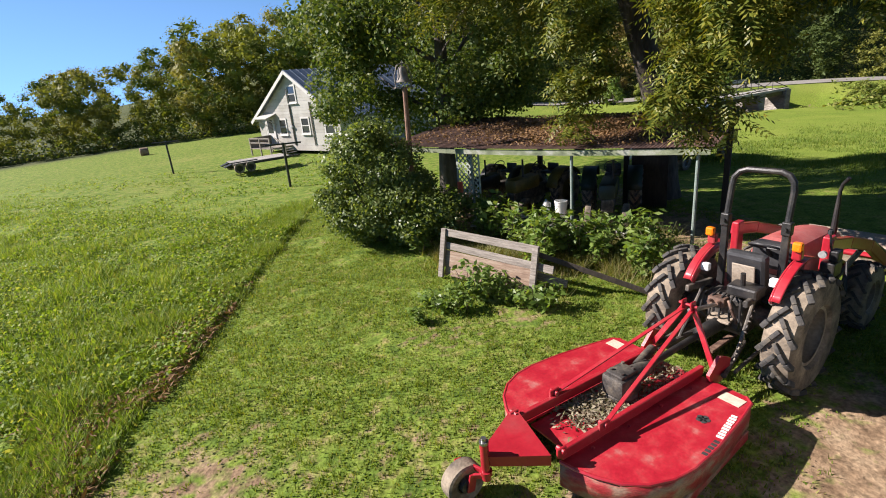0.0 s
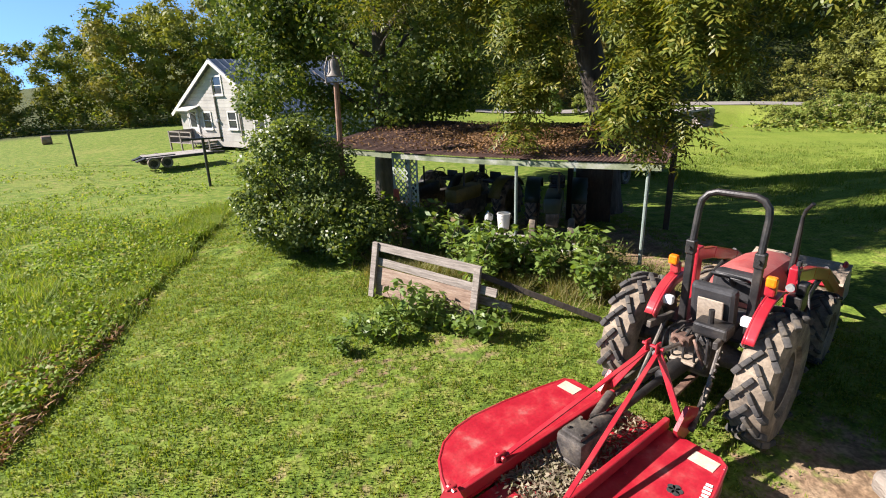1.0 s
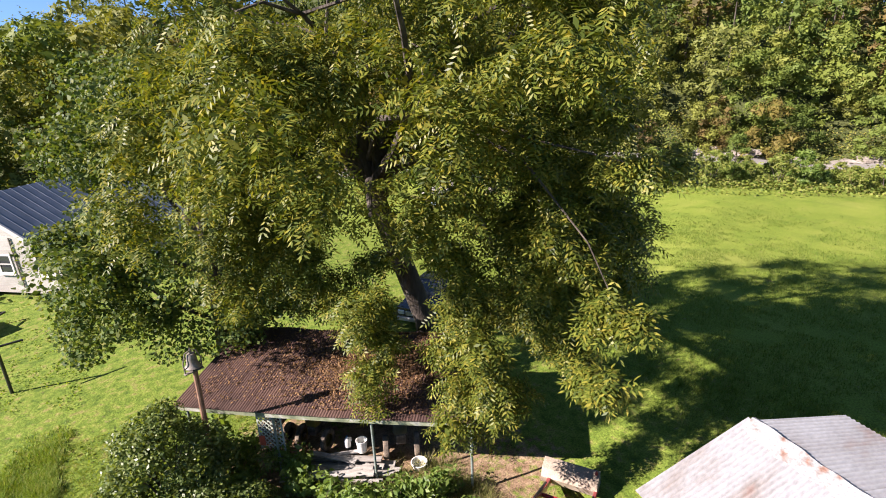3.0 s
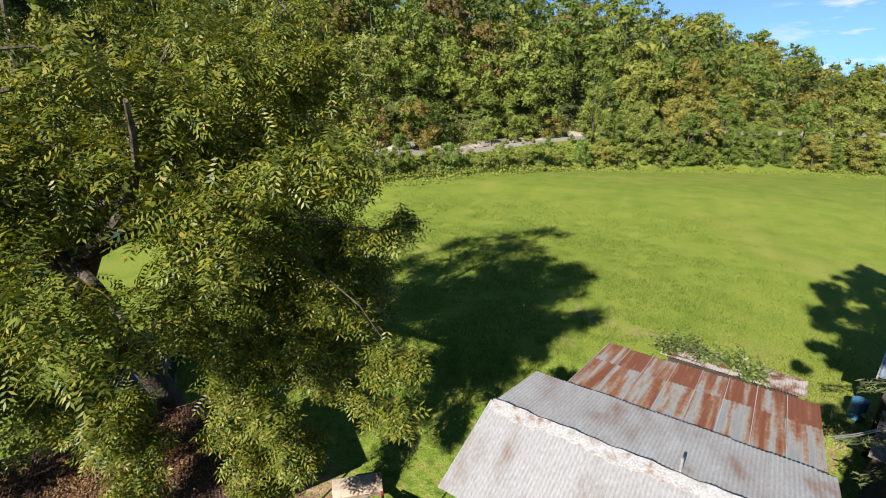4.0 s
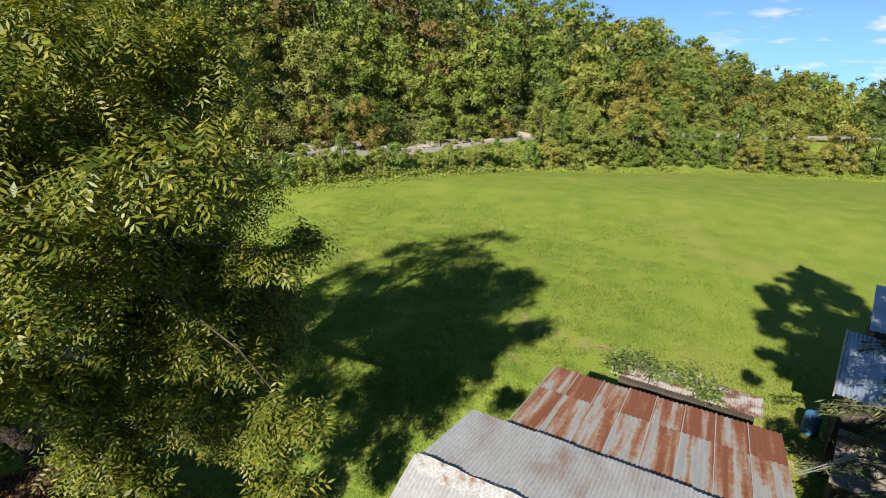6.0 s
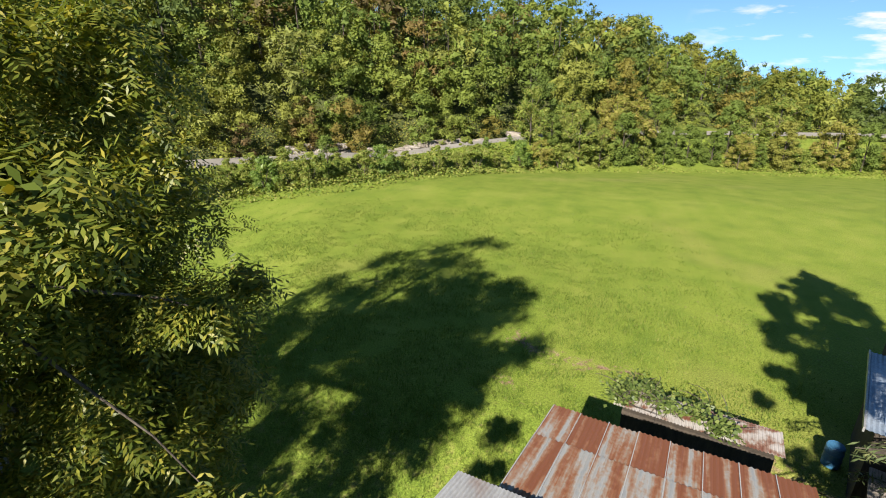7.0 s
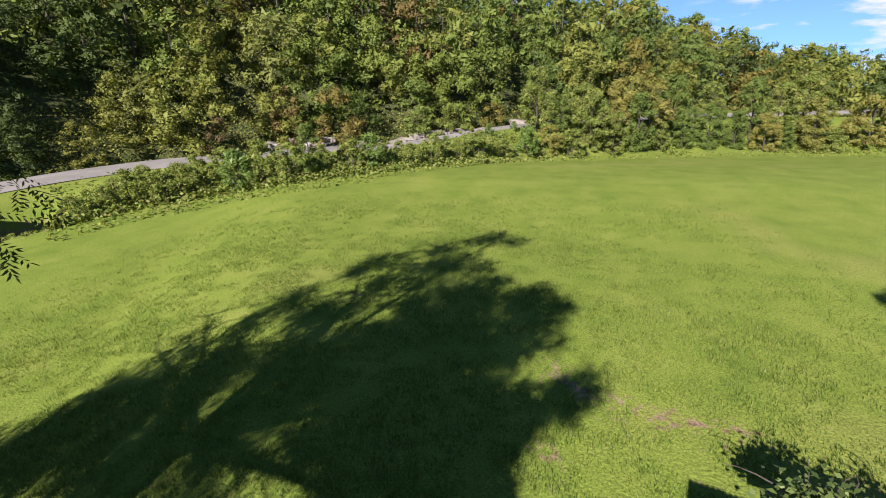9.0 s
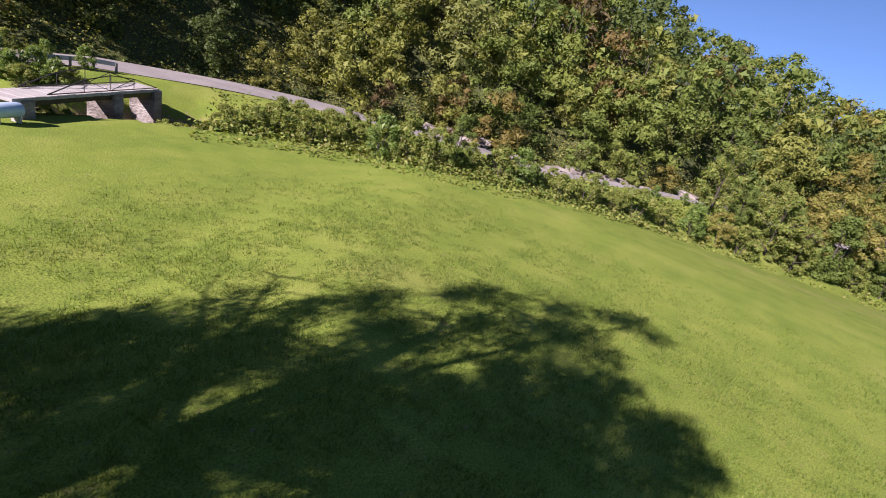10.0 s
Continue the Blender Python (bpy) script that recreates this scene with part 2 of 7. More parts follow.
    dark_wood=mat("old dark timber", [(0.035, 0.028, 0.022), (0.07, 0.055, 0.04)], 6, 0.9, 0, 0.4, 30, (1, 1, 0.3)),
    white_plastic=mat("dirty white plastic", [(0.62, 0.62, 0.58), (0.74, 0.74, 0.70)], 5, 0.5, 0, 0.05, 40, vary=0.06),
    siding=mat("dirty white siding", [(0.30, 0.285, 0.25), (0.40, 0.385, 0.345), (0.46, 0.45, 0.41)], 0.9, 0.75, 0, 0.1, 20, vary=0.08, pieces=0.2),
    trim_white=mat("white trim", [(0.46, 0.45, 0.42), (0.55, 0.54, 0.50)], 4, 0.7, 0, 0.1, 40, vary=0.06),
    blue_roof=mat("grey-blue roof tin", [(0.16, 0.19, 0.23), (0.24, 0.27, 0.31)], 1.2, 0.45, 0.4, 0.1, 30),
    window=glass_mat("window glass", (0.03, 0.035, 0.04)),
    white_tin=mat("chalky white roof tin", [(0.20, 0.115, 0.09), (0.245, 0.225, 0.21), (0.285, 0.285, 0.285), (0.315, 0.318, 0.325)], 1.1, 0.6, 0.1, 0.12, 16, (0.7, 1.7, 1), vary=0.2, lo=0.27, hi=0.5, world_space=True, ribs=0.07),
    white_cap=mat("flaking white roof coating", [(0.19, 0.11, 0.08), (0.23, 0.22, 0.21), (0.29, 0.292, 0.295)], 6, 0.8, 0, 0.8, 26, vary=0.3, lo=0.30, hi=0.5, world_space=True),
    rust_white=mat("flaking white paint on rust", [(0.17, 0.065, 0.04), (0.25, 0.15, 0.11), (0.38, 0.335, 0.30), (0.46, 0.43, 0.41)], 2.3, 0.7, 0, 0.1, 18, (1, 1, 1), vary=0.1, lo=0.38, hi=0.56, world_space=True),
    blue_tin=mat("blue-grey roof tin", [(0.20, 0.25, 0.32), (0.30, 0.36, 0.43), (0.40, 0.45, 0.50)], 0.8, 0.4, 0.4, 0.08, 16, world_space=True),
    tank_blue=mat("pale blue tank paint", [(0.36, 0.48, 0.58), (0.45, 0.57, 0.66)], 2, 0.5, 0, 0.05, 30, vary=0.08),
    wood_pale=mat("bleached boards", [(0.20, 0.18, 0.155), (0.32, 0.30, 0.265), (0.40, 0.38, 0.345)], 4, 0.9, 0, 0.3, 30, (0.6, 6, 6), pieces=0.3),
    weed_stem=mat("weed stem", [(0.10, 0.07, 0.05), (0.14, 0.12, 0.05)], 8, 0.7, 0, 0.1, 40),
    field_blade=leaf_mat("field blade", [(0.09, 0.148, 0.022), (0.122, 0.19, 0.028), (0.158, 0.225, 0.038), (0.23, 0.25, 0.07)], 0.6, 0.4, 0.2),
    grey_tin=mat("weathered grey roof tin", [(0.32, 0.24, 0.20), (0.40, 0.395, 0.39), (0.45, 0.455, 0.455), (0.50, 0.51, 0.515)], 1.3, 0.65, 0.1, 0.1, 16, (0.6, 1.4, 1), vary=0.16, lo=0.28, world_space=True, ribs=0.07),
    barn_board=mat("old white barn board", [(0.105, 0.099, 0.0915), (0.1575, 0.1522, 0.144), (0.2025, 0.1965, 0.1875)], 1.2, 0.85, 0, 0.4, 26, (7, 7, 0.35), vary=0.3, pieces=0.25),
    asphalt=mat("pale worn asphalt", [(0.20, 0.185, 0.165), (0.28, 0.26, 0.23)], 0.4, 0.9, 0, 0.1, 12, world_space=True),
    rock=mat("limestone cut", [(0.13, 0.11, 0.09), (0.25, 0.22, 0.185), (0.37, 0.34, 0.30)], 0.5, 0.9, 0, 0.7, 4, (1, 1, 2.5), dist=0.2, world_space=True),
    dirt=mat("bare dirt", [(0.17, 0.11, 0.075), (0.25, 0.17, 0.12), (0.32, 0.24, 0.17)], 2, 0.95, 0, 0.5, 18),
    concrete=mat("old concrete", [(0.30, 0.28, 0.25), (0.42, 0.40, 0.36)], 1, 0.9, 0, 0.2, 20),
    blue_plastic=mat("blue plastic", [(0.04, 0.14, 0.26), (0.06, 0.19, 0.33)], 4, 0.4, 0, 0.05, 30),
    car_dark=mat("dark car paint", [(0.01, 0.012, 0.018), (0.02, 0.022, 0.03)], 2, 0.2, 0.1, 0.0, 30, coat=0.6),
    yellow_paint=mat("dirty yellow paint", [(0.10, 0.075, 0.012), (0.16, 0.12, 0.02)], 4, 0.5, 0, 0.1, 30),
    green_paint=mat("dull green paint", [(0.008, 0.02, 0.011), (0.016, 0.034, 0.018)], 4, 0.5, 0, 0.1, 30),
    rail=mat("galvanised rail", [(0.38, 0.38, 0.37), (0.5, 0.5, 0.49)], 3, 0.5, 0.6, 0.1, 30),
    bar_cream=mat("worn cream decal", [(0.46, 0.38, 0.28), (0.58, 0.50, 0.40)], 14, 0.7, 0, 0.0, 60, vary=0.15),
    bar_white=mat("decal white", [(0.75, 0.72, 0.66), (0.8, 0.78, 0.73)], 9, 0.6, 0, 0.0, 30, vary=0.05),
    bar_black=mat("decal black", [(0.03, 0.03, 0.03), (0.05, 0.05, 0.05)], 9, 0.6, 0, 0.0, 30),
    rag=mat("orange-red rag", [(0.55, 0.10, 0.05), (0.62, 0.16, 0.09)], 6, 0.9, 0, 0.2, 40),
)


def rust_mat(name, bias=0.0):
    """Corrugated sheets: rust streaks down each sheet, more at the lower end, changing from sheet to sheet."""
    m, n, l, p = tree_of(name)
    tc, oi = n.new("ShaderNodeTexCoord"), n.new("ShaderNodeObjectInfo")
    off = n.new("ShaderNodeVectorMath")
    off.operation = "SCALE"
    off.inputs[0].default_value = (7.0, 13.0, 3.0)
    l.new(oi.outputs["Random"], off.inputs["Scale"])
    ad = n.new("ShaderNodeVectorMath")
    l.new(tc.outputs["Object"], ad.inputs[0]), l.new(off.outputs[0], ad.inputs[1])
    mp = n.new("ShaderNodeMapping")
    mp.inputs["Scale"].default_value = (0.14, 3.4, 1)
    l.new(ad.outputs[0], mp.inputs["Vector"])
    a, b = n.new("ShaderNodeTexNoise"), n.new("ShaderNodeTexNoise")
    a.inputs["Scale"].default_value, a.inputs["Detail"].default_value = 1.6, 3
    b.inputs["Scale"].default_value, b.inputs["Detail"].default_value = 9, 5
    l.new(mp.outputs[0], a.inputs["Vector"]), l.new(ad.outputs[0], b.inputs["Vector"])
    sx = n.new("ShaderNodeSeparateXYZ")
    l.new(tc.outputs["Object"], sx.inputs[0])
    k = n.new("ShaderNodeMath")
    k.operation, k.inputs[1].default_value, k.inputs[2].default_value = "MULTIPLY_ADD", 0.02, -0.115 + bias
    l.new(sx.outputs["X"], k.inputs[0])
    rn = n.new("ShaderNodeMath")
    rn.operation, rn.inputs[1].default_value, rn.inputs[2].default_value = "MULTIPLY_ADD", 0.14 + 1.3 * bias, -0.07 - 0.65 * bias
    l.new(oi.outputs["Random"], rn.inputs[0])
    s1, s2, s3 = (n.new("ShaderNodeMath") for _ in range(3))
    l.new(a.outputs["Fac"], s1.inputs[0]), l.new(k.outputs[0], s1.inputs[1])
    l.new(s1.outputs[0], s2.inputs[0]), l.new(rn.outputs[0], s2.inputs[1])
    s3.operation, s3.inputs[1].default_value = "MULTIPLY_ADD", 0.25
    l.new(b.outputs["Fac"], s3.inputs[0]), l.new(s2.outputs[0], s3.inputs[2])
    r = ramp(n, [(0.28, 0.295, 0.30), (0.34, 0.335, 0.32), (0.31, 0.22, 0.16), (0.27, 0.12, 0.06), (0.21, 0.075, 0.034)], 0.40, 0.70)
    l.new(s3.outputs[0], r.inputs[0]), l.new(r.outputs[0], p.inputs["Base Color"])
    p.inputs["Roughness"].default_value = 0.65
    return m


M["rust_tin"] = rust_mat("rusting roof tin")
M["rust_tin_low"] = rust_mat("rusted roof tin", 0.16)


# ---- mesh helpers ----
class Mesh:
    """Collects vertices and faces for one mesh."""

    def __init__(self):
        self.v, self.f = [], []

    def add(self, vs, fs):
        k = len(self.v)
        self.v += [tuple(v) for v in vs]
        self.f += [tuple(i + k for i in f) for f in fs]
        return self

    def box(self, c, s, m=None, ch=0.0):
        """A box with centre c and size s, its edges chamfered by ch, turned by m."""
        hx, hy, hz = s[0] / 2, s[1] / 2, s[2] / 2
        if ch <= 0:
            vs = [Vector((x * hx, y * hy, z * hz)) for x in (-1, 1) for y in (-1, 1) for z in (-1, 1)]
            fs = [(0, 1, 3, 2), (4, 6, 7, 5), (0, 4, 5, 1), (2, 3, 7, 6), (0, 2, 6, 4), (1, 5, 7, 3)]
        else:
            bm = bmesh.new()
            bmesh.ops.create_cube(bm, size=1, matrix=Matrix.Diagonal((*s, 1)))
            bmesh.ops.bevel(bm, geom=bm.edges[:], offset=min(ch, min(s) * 0.45), segments=2, affect="EDGES", profile=0.5)
            bm.verts.index_update()
            vs = [v.co.copy() for v in bm.verts]
            fs = [[v.index for v in f.verts] for f in bm.faces]
            bm.free()
        m = Matrix.Translation(c) @ (m.to_4x4() if m else Matrix.Identity(4))
        return self.add([m @ v for v in vs], fs)

    def bar(self, a, b, w, h, ch=0.0, up=(0, 0, 1)):
        """A square bar from a to b, w wide and h high."""
        a, b = Vector(a), Vector(b)
        d = b - a
        x = d.normalized()
        y = Vector(up).cross(x)
        y = y.normalized() if y.length > 1e-4 else Vector((0, 1, 0))
        z = x.cross(y)
        return self.box((a + b) / 2, (d.length, w, h), Matrix((x, y, z)).transposed(), ch)

    def tube(self, pts, r, seg=8, caps=True):
        """A round tube along pts; r one radius or one for each point."""
        pts = [Vector(p) for p in pts]
        rs = r if isinstance(r, (list, tuple)) else [r] * len(pts)
        vs, fs, last = [], [], None
        for i, p in enumerate(pts):
            d = (pts[min(i + 1, len(pts) - 1)] - pts[max(i - 1, 0)]).normalized()
            if last is None:
                last = Vector((1, 0, 0)) if abs(d.x) < 0.8 else Vector((0, 1, 0))
            u = (last - d * last.dot(d)).normalized()
            last, w = u, d.cross(u)
            vs += [p + (u * math.cos(a) + w * math.sin(a)) * rs[i] for a in (2 * math.pi * k / seg for k in range(seg))]
        for i in range(len(pts) - 1):
            fs += [(i * seg + k, i * seg + (k + 1) % seg, (i + 1) * seg + (k + 1) % seg, (i + 1) * seg + k) for k in range(seg)]
        if caps:
            fs += [tuple(range(seg))[::-1], tuple(range((len(pts) - 1) * seg, len(pts) * seg))]
        return self.add(vs, fs)

    def lathe(self, prof, seg=24, m=None, closed=True):
        """Turns (radius, height) pairs about z, then moves by m."""
        m = m or Matrix.Identity(4)
        vs = [m @ Vector((r * math.cos(2 * math.pi * k / seg), r * math.sin(2 * math.pi * k / seg), z)) for r, z in prof for k in range(seg)]
        fs = [(i * seg + k, i * seg + (k + 1) % seg, (i + 1) * seg + (k + 1) % seg, (i + 1) * seg + k) for i in range(len(prof) - 1) for k in range(seg)]
        if closed:
            fs += [tuple(range(seg))[::-1], tuple(range((len(prof) - 1) * seg, len(prof) * seg))]
        return self.add(vs, fs)

    def prism(self, poly, z0, z1, m=None):
        """A flat outline raised from z0 to z1."""
        m = m or Matrix.Identity(4)
        k = len(poly)
        vs = [m @ Vector((x, y, z)) for z in (z0, z1) for x, y in poly]
        fs = [tuple(range(k))[::-1], tuple(range(k, 2 * k))] + [(i, (i + 1) % k, k + (i + 1) % k, k + i) for i in range(k)]
        return self.add(vs, fs)

    def data(self, name, material, smooth=False):
        me = bpy.data.meshes.new(name)
        me.from_pydata(self.v, [], self.f)
        bm = bmesh.new()
        bm.from_mesh(me)
        bmesh.ops.recalc_face_normals(bm, faces=bm.faces)
        bm.to_mesh(me)
        bm.free()
        me.materials.append(material)
        if smooth:
            me.shade_smooth()
            me.set_sharp_from_angle(angle=radians(35))
        return me


def part(name, mb, material=None, parent=None, label="", smooth=False, at=None):
    """One mesh object, under a thing or under a part."""
    ob = new(name, mb.data(name, material, smooth) if isinstance(mb, Mesh) else mb)
    if parent:
        ob.parent = parent
    if at is not None:
        ob.matrix_basis = at
    return tagged(ob, label)


def thing(name, label, category, m=None, group="", kind=""):
    ob = new(name)
    ob.empty_display_size = 0.2
    if m is not None:
        ob.matrix_basis = m
    return tagged(ob, label, category, group, kind)


def np_mesh(name, verts, k, material, smooth=False):
    """A mesh of separate faces with k corners each, from an array of corners."""
    verts = np.asarray(verts, np.float32).reshape(-1, 3)
    me = bpy.data.meshes.new(name)
    nv = len(verts)
    me.vertices.add(nv), me.loops.add(nv), me.polygons.add(nv // k)
    me.vertices.foreach_set("co", verts.ravel())
    me.loops.foreach_set("vertex_index", np.arange(nv, dtype=np.int32))
    me.polygons.foreach_set("loop_start", np.arange(0, nv, k, dtype=np.int32))
    me.update(calc_edges=True)
    me.materials.append(material)
    return me


def leaves(rng, centres, length, width, droop=0.3, out=None, spread=1.0, face=0.0):
    """Rhombic leaves, one at each centre, lying more or less flat; out leans them away from a middle. Corners of shape (n, 4, 3)."""
    n = len(centres)
    a = rng.normal(size=(n, 3)) * (1, 1, 0.5)
    if out is not None:
        a += out * spread
    a[:, 2] -= droop
    a /= np.linalg.norm(a, axis=1, keepdims=True)
    up = rng.normal(size=(n, 3)) * 0.6 + (0, 0, 1)
    if out is not None:
        up += out * 0.5
    b = np.cross(a, up)
    b /= np.linalg.norm(b, axis=1, keepdims=True) + 1e-9
    if face:
        nn = out * face + rng.normal(size=(n, 3)) * 0.45 + (0, 0, 0.25)
        nn /= np.linalg.norm(nn, axis=1, keepdims=True)
        a = a - nn * (a * nn).sum(1, keepdims=True)
        a /= np.linalg.norm(a, axis=1, keepdims=True) + 1e-9
        b = np.cross(nn, a)
    s = rng.uniform(0.65, 1.25, (n, 1))
    L, W = length * s / 2, width * s / 2
    c = np.cross(b, a) * W * 0.35
    return np.stack([centres - a * L, centres - b * W + c, centres + a * L, centres + b * W + c], 1)


# ---- ground ----
def lerp_table(a, tab):
    return np.interp(a, [t[0] for t in tab], [t[1] for t in tab])


HX, HY = 5.0, 4.0  # the middle of the yard, from which bearings count
EDGE = [(-180, 150), (-60, 130), (-30, 103), (-21.6, 96), (-14.4, 89.5), (-6.2, 79), (3, 67), (13.4, 55), (24.4, 47.6), (31.5, 45.9), (38.4, 46.2), (45.7, 45.6), (52, 43.5), (58, 42.4), (62, 41.2), (66, 42.4), (75, 70), (180, 150)]
ROAD = [(-180, 190), (-60, 170), (-30, 132), (-14, 112), (-6, 98), (3, 80), (9.4, 70), (13, 67.3), (29, 60.6), (45.8, 59.0), (57, 55.6), (66, 53), (80, 55), (95, 66), (180, 170)]
RISE = [(-180, 0), (-40, 0), (-24, 1), (-20, 3), (-15.7, 6), (-10.9, 11.5), (-5.7, 17), (-0.8, 20.5), (5, 24.5), (12, 29), (25, 37), (60, 44), (75, 34), (95, 26), (120, 6), (140, 0), (180, 0)]


def bearing(x, y):
    return np.degrees(np.arctan2(np.asarray(y) - HY, np.asarray(x) - HX)), np.hypot(np.asarray(x) - HX, np.asarray(y) - HY)


CREEK = [(50, 47.7), (54, 46.6), (57, 46.1), (61, 44.6), (64, 43.0), (67, 43.5), (72, 46.6)]


def hollow(az, r):
    """The creek bed under the farm bridge, 0 to 1."""
    c = np.clip(1 - np.abs(r - lerp_table(az, CREEK)) / np.interp(az, [57, 61, 65], [3.4, 2.9, 2.4]), 0, 1)
    return np.clip(2.2 * c, 0, 1) ** 0.8 * np.clip((az - 50) / 4, 0, 1) * np.clip((69 - az) / 4, 0, 1)


def ground_z(x, y):
    """Height of the land: a level yard, a low swell behind the barn, a field falling away and a steep wooded hill beyond the road."""
    x, y = np.asarray(x, float), np.asarray(y, float)
    z = np.interp(x, [-300, -60, -20, 7, 10.5, 15, 25, 33, 41, 48, 58, 72, 84, 92, 100, 130, 400, 2500], [-3, -1.2, -0.2, 0, 0.3, 0.9, 0.3, -0.2, -0.55, -0.9, -2.05, -4.4, -6.3, -7.6, -8.5, -10, -32, -260])
    # the lawn north of the barn slopes gently to the creek
    slope = np.interp(x, [-300, -60, -20, 7, 10, 15, 20, 25, 33, 41, 48, 58, 72, 84, 92, 100, 130, 400, 2500], [-3, -1.2, -0.2, 0, -0.12, -0.38, -0.55, -0.68, -0.85, -1.1, -1.4, -2.4, -4.4, -6.3, -7.6, -8.5, -10, -32, -260])
    n = np.clip((y - 9 - 0.5 * np.maximum(x - 8, 0)) / 7, 0, 1)
    z = z * (1 - n) + slope * n
    az, r = bearing(x, y)
    d = r - lerp_table(az, ROAD) - 6
    top = lerp_table(az, RISE)
    z = z + np.where(d > 0, top * (1 - np.exp(-np.maximum(d, 0) / 38)), 0)
    edge, road = lerp_table(az, EDGE), lerp_table(az, ROAD)
    open_ = np.clip((54 - az) / 8, 0, 1)
    band = (np.clip((r - edge) / 6, 0, 1) * open_ + np.clip((r - road + 6.2) / 1.6, 0, 1) * (1 - open_)) * np.clip((road + 4 - r) / 3, 0, 1)
    z = z + band * 1.25 * np.clip((az + 45) / 8, 0, 1) * np.clip((74 - az) / 12, 0.3, 1) * np.clip((92 - az) / 8, 0, 1)
    z = z + np.interp(az, [-16, -4, 4, 14, 22], [3.2, 4.2, 3.4, 1.6, 0]) * np.clip((r - edge - 1) / np.maximum(road - edge - 5, 3), 0, 1) * np.clip((az + 40) / 14, 0, 1)
    z = z - 2.2 * hollow(az, r)
    return z + 0.06 * np.sin(x * 0.31 + 1) * np.sin(y * 0.27) * (np.hypot(x, y) < 200)


def axis(lo, hi, near_lo, near_hi, step):
    a = list(np.arange(near_lo, near_hi, step))
    s, v = step, near_hi
    while v < hi:
        a.append(v)
        s *= 1.16
        v += s
    a.append(hi)
    s, v = step, near_lo
    while v > lo:
        s *= 1.16
        v -= s
        a.insert(0, max(v, lo))
    return np.array(a)


gx, gy = axis(-2500, 2500, -14, 44, 0.6), axis(-2500, 2500, -10, 44, 0.6)
GX, GY = np.meshgrid(gx, gy, indexing="ij")
GZ = ground_z(GX, GY)
nx, ny = len(gx), len(gy)
gme = bpy.data.meshes.new("ground")
idx = np.arange(nx * ny).reshape(nx, ny)
gme.from_pydata(np.stack([GX, GY, GZ], -1).reshape(-1, 3).tolist(), [], np.stack([idx[:-1, :-1], idx[1:, :-1], idx[1:, 1:], idx[:-1, 1:]], -1).reshape(-1, 4).tolist())
cover = gme.color_attributes.new("cover", "FLOAT_COLOR", "POINT")
AZ, RR = bearing(GX, GY)


def blob(x, y, r, px, py):
    return np.clip(1.4 - np.hypot(px - x, py - y) / r, 0, 1)


def bare(px, py):
    """Where the turf is worn to soil: round the parked machine, the shed floor, behind the barn."""
    d = np.zeros_like(px)
    for x, y, r, k in ((4.6, 5.0, 1.4, 1.0), (3.6, 4.5, 1.2, 0.85), (5.0, 5.7, 0.8, 0.9), (2.4, 4.6, 1.5, 0.5), (0.9, 4.2, 1.1, 0.42), (2.0, 6.0, 0.9, 0.36), (0.3, 8.6, 0.8, 0.4), (1.7, 9.2, 0.8, 0.5), (5.6, 10.3, 1.2, 1.0), (6.9, 10.6, 1.3, 0.8), (4.0, 13.4, 2.6, 1.0), (2.0, 15.0, 2.0, 1.0), (6.0, 12.6, 1.8, 0.9),
                       (1.5, 4.8, 1.2, 0.45), (-2.6, 5.8, 1.3, 0.6), (0.0, 6.2, 1.0, 0.35), (19.8, 5.1, 0.5, 0.6), (19.1, 4.4, 0.45, 0.7), (18.7, 3.5, 0.4, 0.75), (18.5, 2.7, 0.4, 0.7), (18.4, 1.9, 0.4, 0.65), (18.2, 1.0, 0.45, 0.7), (16.6, 5.0, 0.5, 0.6), (23.5, 13.0, 0.4, 0.6), (13.5, -1.5, 2.0, 0.7), (6.5, 16, 1.5, 0.8)):
        d = np.maximum(d, k * blob(x, y, r, px, py))
    az, r = bearing(px, py)
    return np.maximum(d, 0.95 * np.clip(1.6 * hollow(az, r) - 0.2, 0, 1))


is_field = np.clip((GX - 9) / 8, 0, 1)
woods = np.clip((RR - lerp_table(AZ, ROAD) - 3) / 3, 0, 1) + np.clip((RR - 63) / 4, 0, 1) * ((AZ > 70) | (AZ < -40))
woods = np.clip(woods, 0, 1)
cover.data.foreach_set("color", np.stack([bare(GX, GY), is_field, woods, np.clip((-3.9 - GX) / 1.2, 0, 1)], -1).astype(np.float32).ravel())


